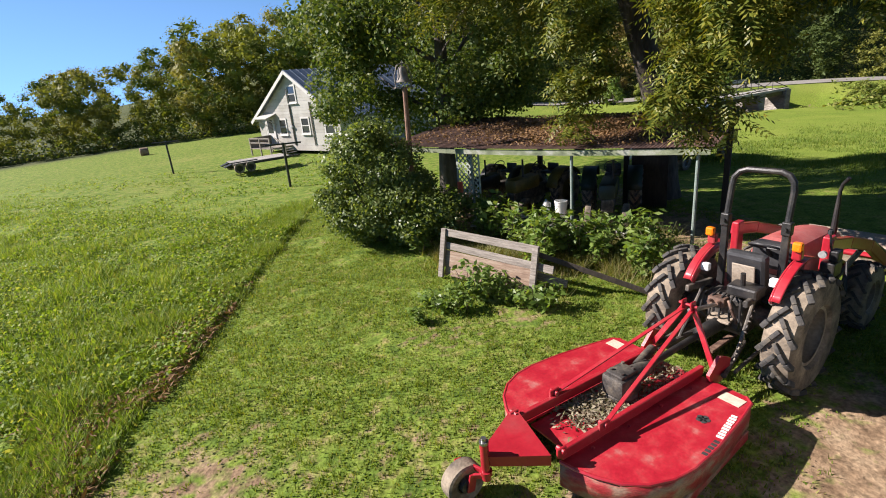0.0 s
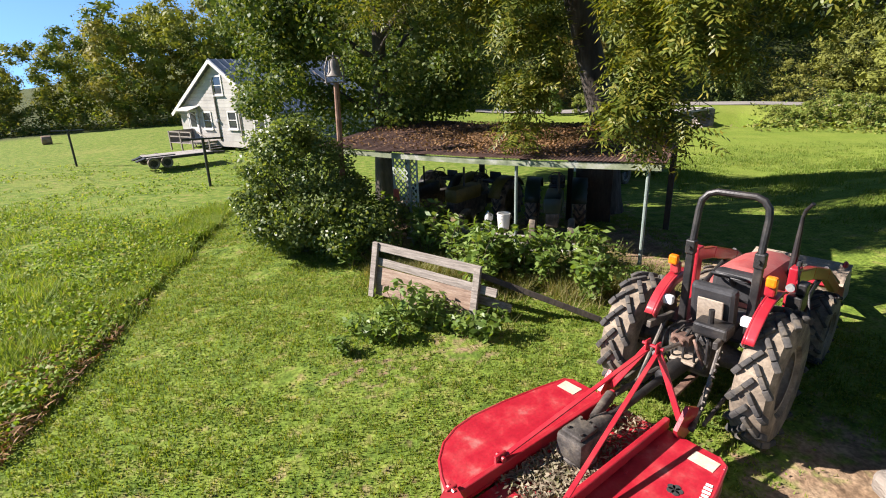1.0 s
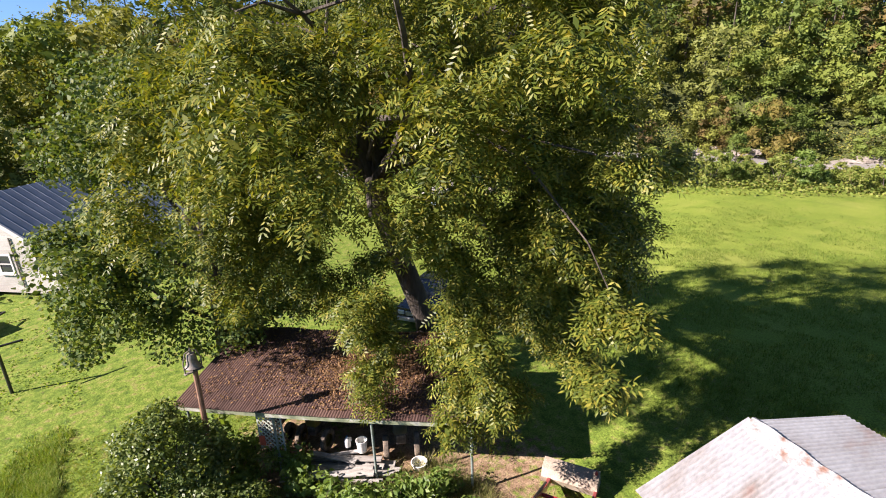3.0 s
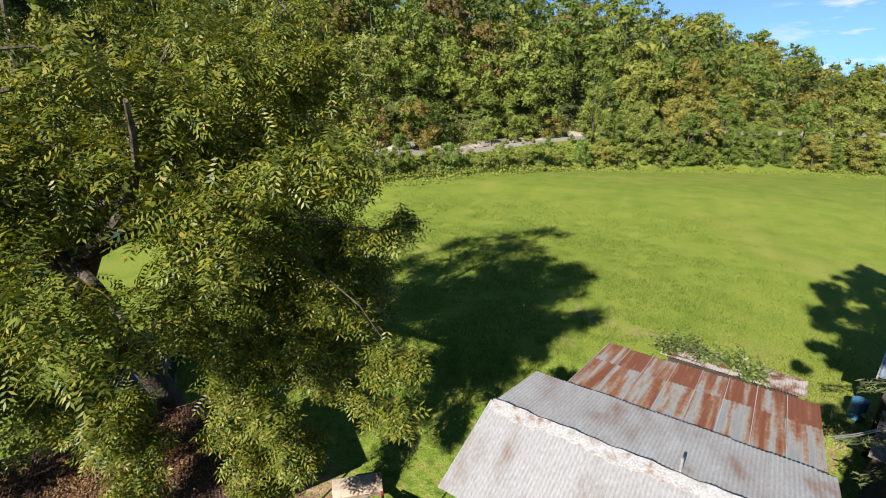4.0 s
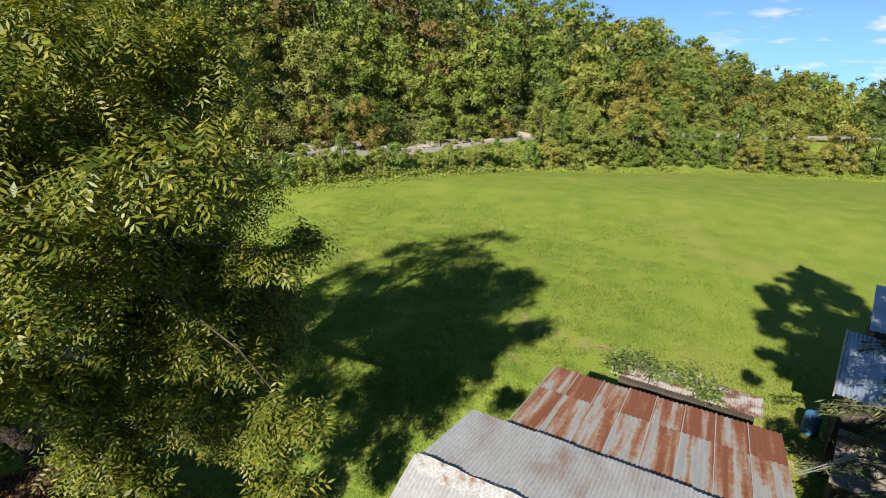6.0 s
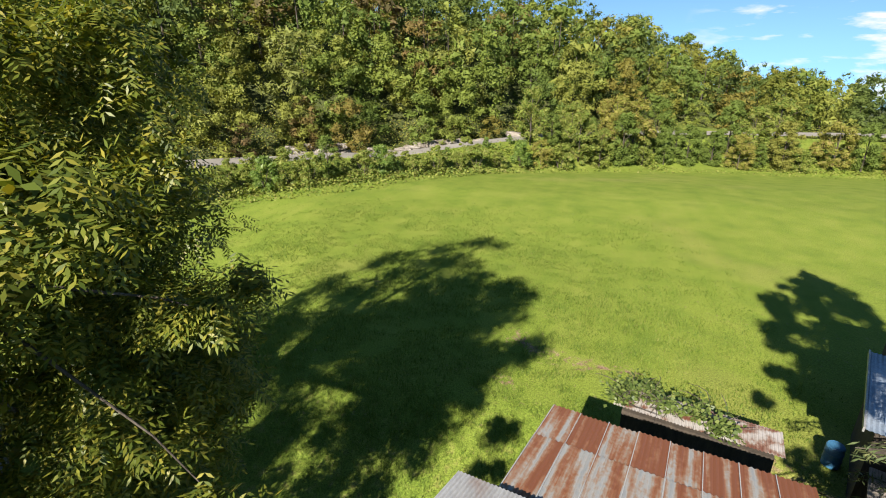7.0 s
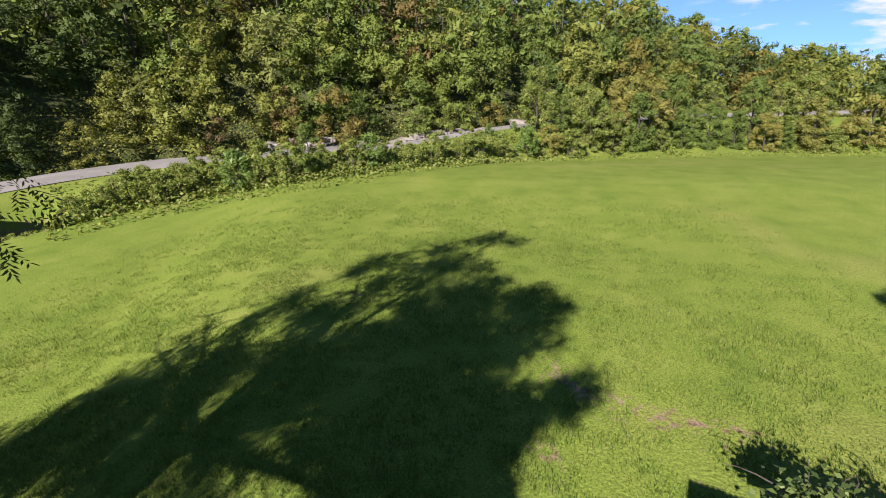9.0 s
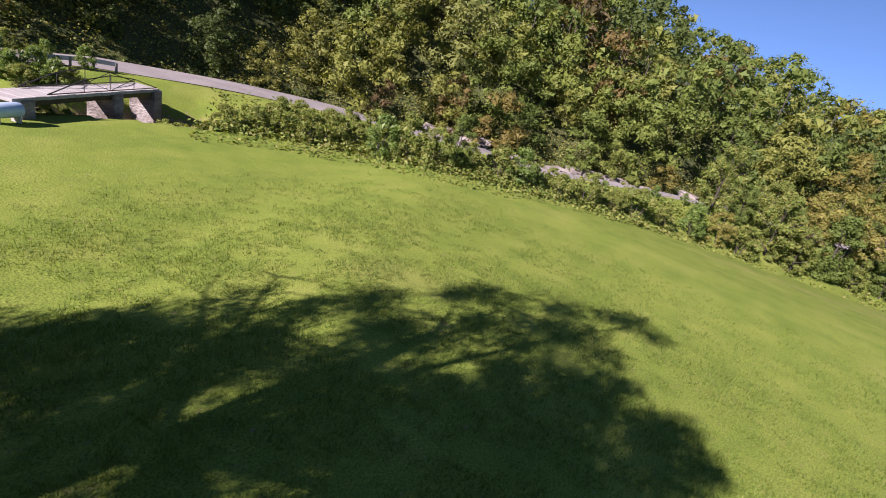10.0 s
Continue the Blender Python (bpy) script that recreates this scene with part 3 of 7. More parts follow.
def ground_mat():
    m, n, l, p = tree_of("turf and soil")
    at, geo = n.new("ShaderNodeAttribute"), n.new("ShaderNodeNewGeometry")
    at.attribute_name = "cover"
    sp = n.new("ShaderNodeSeparateColor")
    l.new(at.outputs["Color"], sp.inputs[0])

    def noise(scale, detail=6, stretch=None):
        t = n.new("ShaderNodeTexNoise")
        t.inputs["Scale"].default_value, t.inputs["Detail"].default_value = scale, detail
        if stretch:
            mp = n.new("ShaderNodeMapping")
            mp.inputs["Scale"].default_value = stretch
            mp.inputs["Rotation"].default_value = (0, 0, radians(25))
            l.new(geo.outputs["Position"], mp.inputs[0]), l.new(mp.outputs[0], t.inputs["Vector"])
        else:
            l.new(geo.outputs["Position"], t.inputs["Vector"])
        return t.outputs["Fac"]

    def mix(f, a, b):
        x = n.new("ShaderNodeMix")
        x.data_type = "RGBA"
        l.new(f, x.inputs["Factor"]), l.new(a, x.inputs["A"]), l.new(b, x.inputs["B"])
        return x.outputs["Result"]

    def coloured(f, cols, lo=0.3, hi=0.7):
        r = ramp(n, cols, lo, hi)
        l.new(f, r.inputs[0])
        return r.outputs[0]

    patch, clump, fine, wide = noise(0.5), noise(3.5), noise(22, 8), noise(0.09, 4)
    lawn = coloured(clump, [(0.066, 0.108, 0.018), (0.112, 0.168, 0.024), (0.155, 0.205, 0.034), (0.215, 0.195, 0.066)])
    field = coloured(patch, [(0.128, 0.187, 0.026), (0.17, 0.228, 0.032), (0.21, 0.252, 0.044)])
    swath = coloured(noise(0.7, 3, (0.12, 1.0, 1)), [(0.13, 0.192, 0.026), (0.225, 0.258, 0.048)], 0.35, 0.65)
    half = n.new("ShaderNodeValue")
    half.outputs[0].default_value = 0.25
    field = mix(half.outputs[0], field, swath)
    base = mix(sp.outputs["Green"], lawn, field)
    straw = n.new("ShaderNodeMapRange")
    straw.inputs["From Min"].default_value, straw.inputs["From Max"].default_value, straw.inputs["To Max"].default_value = 0.58, 0.8, 0.5
    l.new(wide, straw.inputs["Value"])
    dry = n.new("ShaderNodeRGB")
    dry.outputs[0].default_value = (0.30, 0.27, 0.085, 1)
    base = mix(straw.outputs[0], base, dry.outputs[0])
    soil = coloured(clump, [(0.155, 0.10, 0.06), (0.24, 0.165, 0.102), (0.31, 0.228, 0.145)])
    jit = n.new("ShaderNodeMath")
    jit.operation = "MULTIPLY_ADD"
    l.new(noise(5, 6), jit.inputs[0])
    jit.inputs[1].default_value, jit.inputs[2].default_value = 2.2, -1.1
    sm = n.new("ShaderNodeMath")
    l.new(sp.outputs["Red"], sm.inputs[0]), l.new(jit.outputs[0], sm.inputs[1])
    cut = n.new("ShaderNodeMapRange")
    cut.inputs["From Min"].default_value, cut.inputs["From Max"].default_value = 0.30, 0.75
    l.new(sm.outputs[0], cut.inputs["Value"])
    base = mix(cut.outputs[0], base, soil)
    wood = coloured(patch, [(0.05, 0.065, 0.022), (0.085, 0.095, 0.035)])
    base = mix(sp.outputs["Blue"], base, wood)
    v = n.new("ShaderNodeMapRange")
    v.inputs["From Min"].default_value, v.inputs["From Max"].default_value = 0.25, 0.75
    v.inputs["To Min"].default_value, v.inputs["To Max"].default_value = 0.5, 1.5
    l.new(fine, v.inputs["Value"])
    mul = n.new("ShaderNodeVectorMath")
    mul.operation = "SCALE"
    l.new(base, mul.inputs[0]), l.new(v.outputs[0], mul.inputs["Scale"])
    l.new(mul.outputs[0], p.inputs["Base Color"])
    p.inputs["Roughness"].default_value, p.inputs["Specular IOR Level"].default_value = 0.95, 0.1
    b = n.new("ShaderNodeBump")
    b.inputs["Strength"].default_value, b.inputs["Distance"].default_value = 0.5, 0.07
    l.new(noise(11, 8), b.inputs["Height"]), l.new(b.outputs[0], p.inputs["Normal"])
    return m


gme.materials.append(ground_mat())
gme.shade_smooth()
tagged(new("ground", gme), "grassy valley floor with mown lawn and hayfield", "ground", kind="structure")

# ---- barn ----
# across runs from the near eave to the far one, along runs down the barn
BA = Vector((0.974, -0.225, 0))
BL = Vector((-0.225, -0.974, 0))
B0 = Vector((5.08, 5.38, 0))
BARN = Matrix((BA, BL, Vector((0, 0, 1)))).transposed().to_4x4()
BARN.translation = B0
# local x: across, y: along, z: up.  (x, z) of the roof from eave to eave
RIDGE, STEP, FAR = (1.43, 5.40), (3.40, 4.92), (6.85, 4.20)
LEN = 9.0


def corrugated(x0, z0, x1, z1, y0, y1, pitch=0.10, amp=0.014, lift=0.0, per=8, rows=4, sag=None):
    """A corrugated sheet, ribs running down the slope."""
    mb = Mesh()
    ys = np.arange(y0, y1 + 1e-6, pitch / per * 2)
    L = math.hypot(x1 - x0, z1 - z0)
    nrm = (-(z1 - z0) / L, (x1 - x0) / L)
    vs = []
    for i in range(rows + 1):
        f = i / rows
        for y in ys:
            h = amp * math.sin(2 * math.pi * y / pitch) + lift + (sag(f, y) if sag else 0)
            vs.append((x0 + (x1 - x0) * f + nrm[0] * h, y, z0 + (z1 - z0) * f + nrm[1] * h))
    k = len(ys)
    mb.add(vs, [(i * k + j, i * k + j + 1, (i + 1) * k + j + 1, (i + 1) * k + j) for i in range(rows) for j in range(k - 1)])
    return mb


barn = thing("barn", "old white-boarded barn with a patched corrugated tin roof", "barn", BARN)
rng = random.Random(4)


def roof_run(name, a, b, y0, y1, width, material, label, over=0.0):
    """Overlapping tin sheets from line a to line b, side by side."""
    y, i = y0, 0
    while y < y1 - 0.05:
        w = min(width, y1 - y)
        part(name, corrugated(a[0], a[1], b[0] + rng.uniform(-0.03, 0.03), b[1], y - 0.03, y + w + 0.03, pitch=0.07, amp=0.008, lift=0.006 * (i % 2) + rng.uniform(0, 0.004) + over), material, barn, label if i == 0 else "", True)
        y += w
        i += 1


roof_run("tin_sheet", (-0.45, 4.74), RIDGE, -0.16, LEN, 0.66, M["white_tin"], "chalky white corrugated sheet")
roof_run("grey_sheet", RIDGE, STEP, -0.08, 5.5, 0.66, M["grey_tin"], "weathered grey corrugated sheet")
rw = Mesh()
cap = []
for q in np.arange(-0.14, LEN, 0.12):
    bump = 0.012 * math.sin(q * 5.1) + 0.012 * math.sin(q * 13.7)
    w0, w1 = 0.24 + 0.03 * math.sin(q * 3.3) + 0.025 * math.sin(q * 17), 0.05 + 0.03 * math.sin(q * 4.7 + 1)
    cap += [(RIDGE[0] - w0, q, RIDGE[1] + 0.018 - 0.33 * w0 + bump * 0.4), (RIDGE[0] - w0 * 0.5, q, RIDGE[1] + 0.04 - 0.165 * w0 + bump), (RIDGE[0], q, RIDGE[1] + 0.05 + bump), (RIDGE[0] + w1, q, RIDGE[1] + 0.025 - 0.25 * w1)]
rw.add(cap, [(4 * i + j, 4 * i + j + 1, 4 * i + 5 + j, 4 * i + 4 + j) for i in range(len(cap) // 4 - 1) for j in range(3)])
part("ridge_cap", rw, M["white_cap"], barn, "crumpled white ridge cap", True)
# a dark bar stands in for the shade under the upper roof's edge
part("step_gap", Mesh().bar((STEP[0] + 0.02, 0.5, STEP[1] - 0.07), (STEP[0] + 0.02, 5.5, STEP[1] - 0.07), 0.05, 0.08), M["dark_wood"], barn, "dark strip standing in for the shade below the upper roof")
STEP2 = (STEP[0] - 0.05, STEP[1] - 0.11)
y, i = 0.58, 0
while y < 5.2:
    w = 0.60
    up = corrugated(0, 0, 2.05, -0.395, -0.02, w + 0.03, lift=0.004 * (i % 2))
    part("rusty_sheet", up, M["rust_tin"], barn, "grey tin sheet streaked with rust" if i == 0 else "", True, pose(STEP2[0], y, STEP2[1]))
    lo = corrugated(0, 0, 1.52 + rng.uniform(-0.03, 0.03), -0.292, -0.02, w + 0.03, lift=-0.012 + 0.004 * (i % 2))
    part("rusty_sheet", lo, M["rust_tin_low"], barn, "tin sheet rusted red-brown" if i == 0 else "", True, pose(STEP2[0] + 1.87, y, STEP2[1] - 0.360))
    for q, x0, ln in ((0, 0.0, 2.05), (1, 1.87, 1.5)):
        part("seam", Mesh().bar((x0, 0, 0.026 - 0.1925 * x0), (x0 + ln, 0, 0.026 - 0.1925 * (x0 + ln)), 0.016, 0.012), M["grey_tin"], barn, "", False, pose(STEP2[0], y + 0.01, STEP2[1] - 0.012 * q))
    y += w
    i += 1
# walls of upright boards
floor_z = -0.3


def board_wall(x0, y0, x1, y1, top0, top1, n):
    d = Vector((x1 - x0, y1 - y0, 0))
    for k in range(n):
        f0, f1 = k / n, (k + 1) / n - 0.005 / d.length
        mb = Mesh()
        a, b = Vector((x0, y0, 0)) + d * f0, Vector((x0, y0, 0)) + d * f1
        t0, t1 = top0 + (top1 - top0) * f0, top0 + (top1 - top0) * f1
        nn = Vector((d.y, -d.x, 0)).normalized() * (0.022 + 0.006 * rng.random())
        vs = [a, b, b + nn, a + nn]
        vs = [(v.x, v.y, floor_z) for v in vs] + [(a.x, a.y, t0), (b.x, b.y, t1), (b.x + nn.x, b.y + nn.y, t1), (a.x + nn.x, a.y + nn.y, t0)]
        mb.add(vs, [(0, 3, 2, 1), (4, 5, 6, 7), (0, 1, 5, 4), (1, 2, 6, 5), (2, 3, 7, 6), (3, 0, 4, 7)])
        part("wall_board", mb, M["barn_board"], barn, "old white upright board" if k == 0 else "")


board_wall(-0.08, LEN, -0.08, 0.02, 4.76, 4.76, 40)
board_wall(-0.08, 0.02, RIDGE[0], 0.02, 4.78, 5.32, 8)
board_wall(RIDGE[0], 0.14, STEP[0] - 0.05, 0.14, 5.32, 4.76, 9)
board_wall(STEP[0] - 0.05, 0.7, FAR[0] - 0.2, 0.7, 4.74, 4.14, 14)
board_wall(FAR[0] - 0.2, 0.7, FAR[0] - 0.2, 5.2, 4.12, 4.12, 20)
board_wall(FAR[0] - 0.2, 5.25, -0.08, 5.6, 4.1, 4.7, 28)
board_wall(RIDGE[0] - 0.06, 5.65, RIDGE[0] - 0.06, LEN, 5.3, 5.3, 15)
board_wall(RIDGE[0] - 0.06, LEN - 0.03, -0.08, LEN - 0.03, 5.28, 4.74, 7)
vp = Mesh().tube([(1.55, 3.3, 5.2), (1.55, 3.3, 5.66)], 0.028, 10)
part("vent_pipe", vp, M["rail"], barn, "thin roof vent pipe", True)

for k in range(5):
    part("foundation_stone", Mesh().box((0, 0, 0), (0.5, 0.4, 0.3), None, 0.08), M["rock"], barn, "pale rough foundation stone" if k == 0 else "", True, pose(-0.06 + 0.42 * k, 0.0 - 0.03 * (k % 2), 0.08, 3, 4 * (k % 3), 9 * k))

# low lean-to behind the barn, its tin roof flaked white and overgrown
low = thing("lean_to", "low shed with a flaking white and rust roof under vines", "shed", Matrix.Translation((14.04, 0.84, 0.22)) @ Matrix.Rotation(math.atan2(-0.966, -0.258), 4, "Z"))
for k in range(6):
    part("roof_sheet", corrugated(0, 0, 1.15, -0.13, -0.01, 0.66, pitch=0.08), M["rust_white"], low, "flaking white tin sheet" if k == 0 else "", True, Matrix.Translation((-0.2 + 0.64 * k, -0.57, 2.55)) @ Matrix.Rotation(radians(90), 4, "Z"))
part("wall", Mesh().box((1.1, 0.08, 1.3), (3.5, 0.8, 1.9)), M["dark_wood"], low)

# ---- open shed ----
# local x: along the front from its far corner to its near corner, y: back, z: up
SX = Vector((6.0, -5.0, 0)).normalized()
SY = Vector((-SX.y, SX.x, 0))
SHED = Matrix((SX, SY, Vector((0, 0, 1)))).transposed().to_4x4()
SHED.translation = (-0.42, 15.82, 0)
SLEN, SDEP = 7.85, 3.5


def sag(f, y):
    return -0.07 * math.sin(math.pi * min(max(y / SLEN, 0), 1)) - 0.03 * math.sin(3.1 * y) * f


shed = thing("open_shed", "open-fronted pole shed with a sagging rusted roof strewn with leaves", "shed", SHED)
x = -0.15
k = 0
while x < SLEN:
    w = min(0.66, SLEN + 0.15 - x)
    sh = Mesh()
    ys = np.arange(0, w + 0.04, 0.02)
    vs = [(x + q, -0.25 + (SDEP + 0.35) * r / 5, 2.23 + 0.32 * r / 5 + sag(r / 5, x + q) + 0.008 * math.sin(2 * math.pi * q / 0.075) + 0.004 * (k % 2)) for r in range(6) for q in ys]
    n = len(ys)
    sh.add(vs, [(r * n + j, r * n + j + 1, (r + 1) * n + j + 1, (r + 1) * n + j) for r in range(5) for j in range(n - 1)])
    part("roof_sheet", sh, M["shed_roof"], shed, "brown rusted tin sheet" if k == 0 else "", True)
    x += w
    k += 1
for k, (a, b) in enumerate(((-0.1, 2.6), (2.6, 5.3), (5.3, SLEN + 0.1))):
    fa = Mesh()
    cuts = np.linspace(a, b, 5)
    vs = [(q, yy, 2.14 + sag(0, q) + zz) for q in cuts for yy, zz in ((-0.215, -0.06), (-0.185, -0.06), (-0.185, 0.06), (-0.215, 0.06))]
    fa.add(vs, [(i * 4 + j, i * 4 + (j + 1) % 4, i * 4 + 4 + (j + 1) % 4, i * 4 + 4 + j) for i in range(4) for j in range(4)] + [(0, 1, 2, 3), (16, 17, 18, 19)])
    part("fascia", fa, M["fascia"], shed, "pale green fascia board, paint peeling")
part("end_rafter", Mesh().bar((SLEN + 0.02, -0.2, 2.12), (SLEN + 0.02, SDEP, 2.42), 0.04, 0.14), M["fascia"], shed)
for px in (0.15, 2.55, 5.2, SLEN - 0.12):
    part("front_post", Mesh().tube([(px, -0.1, -0.15), (px, -0.1, 2.12 + sag(0, px))], 0.035, 10), M["post_green"], shed, "thin grey-green pipe post" if px < 1 else "", True)
for px in (0.1, 2.7, 5.3, SLEN - 0.1):
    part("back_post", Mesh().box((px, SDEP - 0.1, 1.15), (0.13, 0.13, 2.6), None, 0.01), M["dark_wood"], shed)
for px in (0.1, 2.7, 5.3, SLEN - 0.1):
    part("rafter", Mesh().bar((px, -0.18, 2.13 + sag(0, px)), (px, SDEP, 2.44 + sag(1, px)), 0.05, 0.12), M["dark_wood"], shed)
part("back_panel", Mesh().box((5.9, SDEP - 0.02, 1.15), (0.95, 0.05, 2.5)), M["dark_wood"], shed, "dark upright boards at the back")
# lattice screen by the front, beside the dark end
la = Mesh()
for s in (-1, 1):
    for k in range(-9, 12):
        c = 0.14 * k
        p0 = []
        for f in np.linspace(0, 1, 23):
            zz = 0.85 + 1.2 * f
            xx = c + s * (zz - 1.45) * 1.0 + 0.33
            if 0 <= xx <= 0.66:
                p0.append((xx, zz))
        if len(p0) > 1:
            la.bar((p0[0][0], 0.012 * s, p0[0][1]), (p0[-1][0], 0.012 * s, p0[-1][1]), 0.032, 0.008, 0, (0, 1, 0))
la.bar((0, 0, 0.8), (0, 0, 2.06), 0.04, 0.03, 0, (0, 1, 0)), la.bar((0.66, 0, 0.8), (0.66, 0, 2.06), 0.04, 0.03, 0, (0, 1, 0))
lattice = part("lattice_screen", la, M["lattice"], None, at=SHED @ pose(2.05, -0.02, 0.02))
tagged(lattice, "pale green diagonal lattice screen hung under the shed eave", "lattice")
part("rag", Mesh().box((0.06, -0.03, 1.1), (0.16, 0.05, 0.3), None, 0.02), M["rag"], lattice, "orange-red cloth")

# leaf litter on the shed roof
nr = np.random.default_rng(5)
n = 12000
u = np.concatenate([nr.uniform(0.2, SLEN, 2200), np.clip(nr.normal(4.9, 1.35, n - 2200), 0.2, SLEN)])
vv = np.concatenate([nr.uniform(0, SDEP, 2200), np.clip(nr.normal(2.0, 0.9, n - 2200), 0, SDEP)])
zz = 2.255 + 0.32 * (vv + 0.25) / (SDEP + 0.35) - 0.07 * np.sin(np.pi * u / SLEN) + nr.uniform(0, 0.035, n)
loc = np.stack([u, vv, zz, np.ones(n)], -1) @ np.array(SHED).T
lit = leaves(nr, loc[:, :3], 0.075, 0.04, 0.0)
tagged(part("leaf_litter", np_mesh("leaf_litter", lit, 4, M["litter"]), None), "drift of dry brown leaves on the shed roof", "leaves", kind="stuff")

# ---- bell post ----
bell = thing("bell_post", "cast iron farm bell on a tall brown wooden post", "bell", pose(-0.09, 14.42, 0, 0, 1.2, 20))
part("post", Mesh().tube([(0, 0, -0.2), (0, 0, 2.0), (0.02, 0, 3.72)], [0.075, 0.07, 0.06], 10), M["post_brown"], bell, "", True)
part("bell", Mesh().lathe([(0.03, 4.22), (0.09, 4.20), (0.115, 4.12), (0.125, 3.98), (0.155, 3.90), (0.19, 3.86), (0.185, 3.845), (0.15, 3.88), (0.10, 4.1)], 24, None, False), M["bell_iron"], bell, "cast iron bell", True)
yoke = Mesh().tube([(-0.2, 0, 3.74), (-0.215, 0, 4.0), (-0.13, 0, 4.25), (0, 0, 4.29), (0.13, 0, 4.25), (0.215, 0, 4.0), (0.2, 0, 3.74)], 0.016, 8)
yoke.box((0, 0, 3.73), (0.46, 0.1, 0.03), None, 0.006)
part("yoke", yoke, M["bell_iron"], bell, "", True)
part("finial", Mesh().lathe([(0.02, 4.2), (0.03, 4.26), (0.012, 4.33), (0.004, 4.36)], 10), M["bell_iron"], bell, "", True)

# ---- wooden panel, old wagon side leaning among weeds ----
pv = Vector((1.62, -1.52, 0)).normalized()
PAN = Matrix((pv, Vector((-pv.y, pv.x, 0)), Vector((0, 0, 1)))).transposed().to_4x4()
PAN.translation = (0.39, 11.15, 0)
panel = thing("wooden_panel", "weathered wooden wagon side propped up among weeds", "panel", PAN @ Matrix.Rotation(radians(-14), 4, "X"))
PW = 2.15
part("top_rail", Mesh().bar((-0.05, 0, 0.93), (PW + 0.05, 0, 0.86), 0.05, 0.15, 0.01), M["wood_grey"], panel, "split grey rail")
part("middle_rail", Mesh().bar((0, 0.03, 0.66), (PW + 0.35, 0.03, 0.55), 0.035, 0.14, 0.008), M["wood_grey"], panel)
part("lower_board", Mesh().bar((0.05, 0.03, 0.40), (PW, 0.03, 0.34), 0.03, 0.32, 0.006), M["wood_red"], panel, "faded red-brown board")
part("bottom_board", Mesh().bar((0.05, 0.05, 0.14), (PW - 0.1, 0.05, 0.12), 0.03, 0.2, 0.006), M["wood_red"], panel)
for q, h in ((0.02, 1.0), (PW, 0.92)):
    part("stile", Mesh().box((q, -0.035, h / 2), (0.12, 0.06, h), None, 0.008), M["wood_grey"], panel)
part("loose_board", Mesh().bar((PW - 0.3, 0.12, 0.4), (PW + 0.5, 0.3, 0.3), 0.03, 0.14, 0.006), M["wood_grey"], panel)
# one dark pole for both the fallen beam and the shadow beside it
part("prop_pole", Mesh().bar((PW - 0.05, 0.10, 0.78), (PW + 1.75, 0.95, 0.30), 0.06, 0.09, 0.01), M["dark_wood"], panel, "fallen prop pole, darkened to take in its shadow")


# ---- wheels ----
def wheel(parent, x, y, r, w, rim_r, side, rim_mat, lugs=0, name="wheel", z=None, worn=0.01):
    """A tyre with its tread and rim, its axle along y."""
    m = pose(x, y, r if z is None else z, 90, 0, 0)
    h = w / 2
    tyre = part(name, Mesh().lathe([(rim_r, -h * 0.7), (rim_r + 0.03, -h * 0.95), (r * 0.86, -h), (r * 0.95, -h * 0.82), (r * 0.965, -h * 0.4), (r * 0.965, h * 0.4), (r * 0.95, h * 0.82), (r * 0.86, h), (rim_r + 0.03, h * 0.95), (rim_r, h * 0.7)], 36, None, False), M["rubber"], parent, "muddy rubber tyre", True, m)
    if lugs:
        t = Mesh()
        for k in range(lugs):
            for s in (-1, 1):
                a = 2 * math.pi * (k + (0.5 if s > 0 else 0)) / lugs
                pts = []
                for f in (0.0, 0.35, 0.7, 1.0):
                    aa = a + 0.40 * f
                    rr = r * (0.985 if f < 0.9 else 0.93)
                    pts.append((rr * math.cos(aa), rr * math.sin(aa), s * h * (-0.06 + 1.08 * f)))
                for q in range(3):
                    p, o = Vector(pts[q]), Vector(pts[q + 1])
                    t.bar(p, o, r * (0.07 if q < 2 else 0.085), r * 0.095, worn, (p + o) * Vector((1, 1, 0)))
        part("tread", t, M["lug"], tyre, "worn chevron lugs", True)
    rim = Mesh().lathe([(0.02, side * 0.02), (rim_r * 0.35, side * 0.02), (rim_r * 0.45, side * h * 0.25), (rim_r * 0.85, side * h * 0.2), (rim_r * 0.93, side * h * 0.72), (rim_r + 0.015, side * h * 0.75), (rim_r + 0.015, -side * h * 0.72), (rim_r * 0.9, -side * h * 0.7)], 28, None, False)
    rimo = part("rim", rim, rim_mat, tyre, "", True)
    hub = Mesh().lathe([(0.001, side * 0.10), (0.07, side * 0.10), (0.085, side * 0.02)], 14, None, False)
    for k in range(8):
        a = k * math.pi / 4
        hub.box((0.13 * math.cos(a), 0.13 * math.sin(a), side * 0.03), (0.025, 0.025, 0.03))
    part("hub", hub, M["grey_cast"], rimo, "", True)
    return tyre


# ---- tractor ----
TH = radians(32.6)
TRAC = Matrix.Translation((4.02, 7.08, 0)) @ Matrix.Rotation(TH, 4, "Z")
UP = pose(0.12, -0.11, 0)  # seat, roll bar and lamps sit a little forward and off centre
tr = thing("tractor", "red utility tractor with roll bar and front loader, muddy tyres", "tractor", TRAC)
for s in (1, -1):
    wheel(tr, 0, s * 0.71, 0.71, 0.34, 0.36, s, M["dusty_beige"], 16, "rear_wheel")
    wheel(tr, 2.12, s * 0.68, 0.47, 0.28, 0.22, s, M["dusty_beige"], 15, "front_wheel")
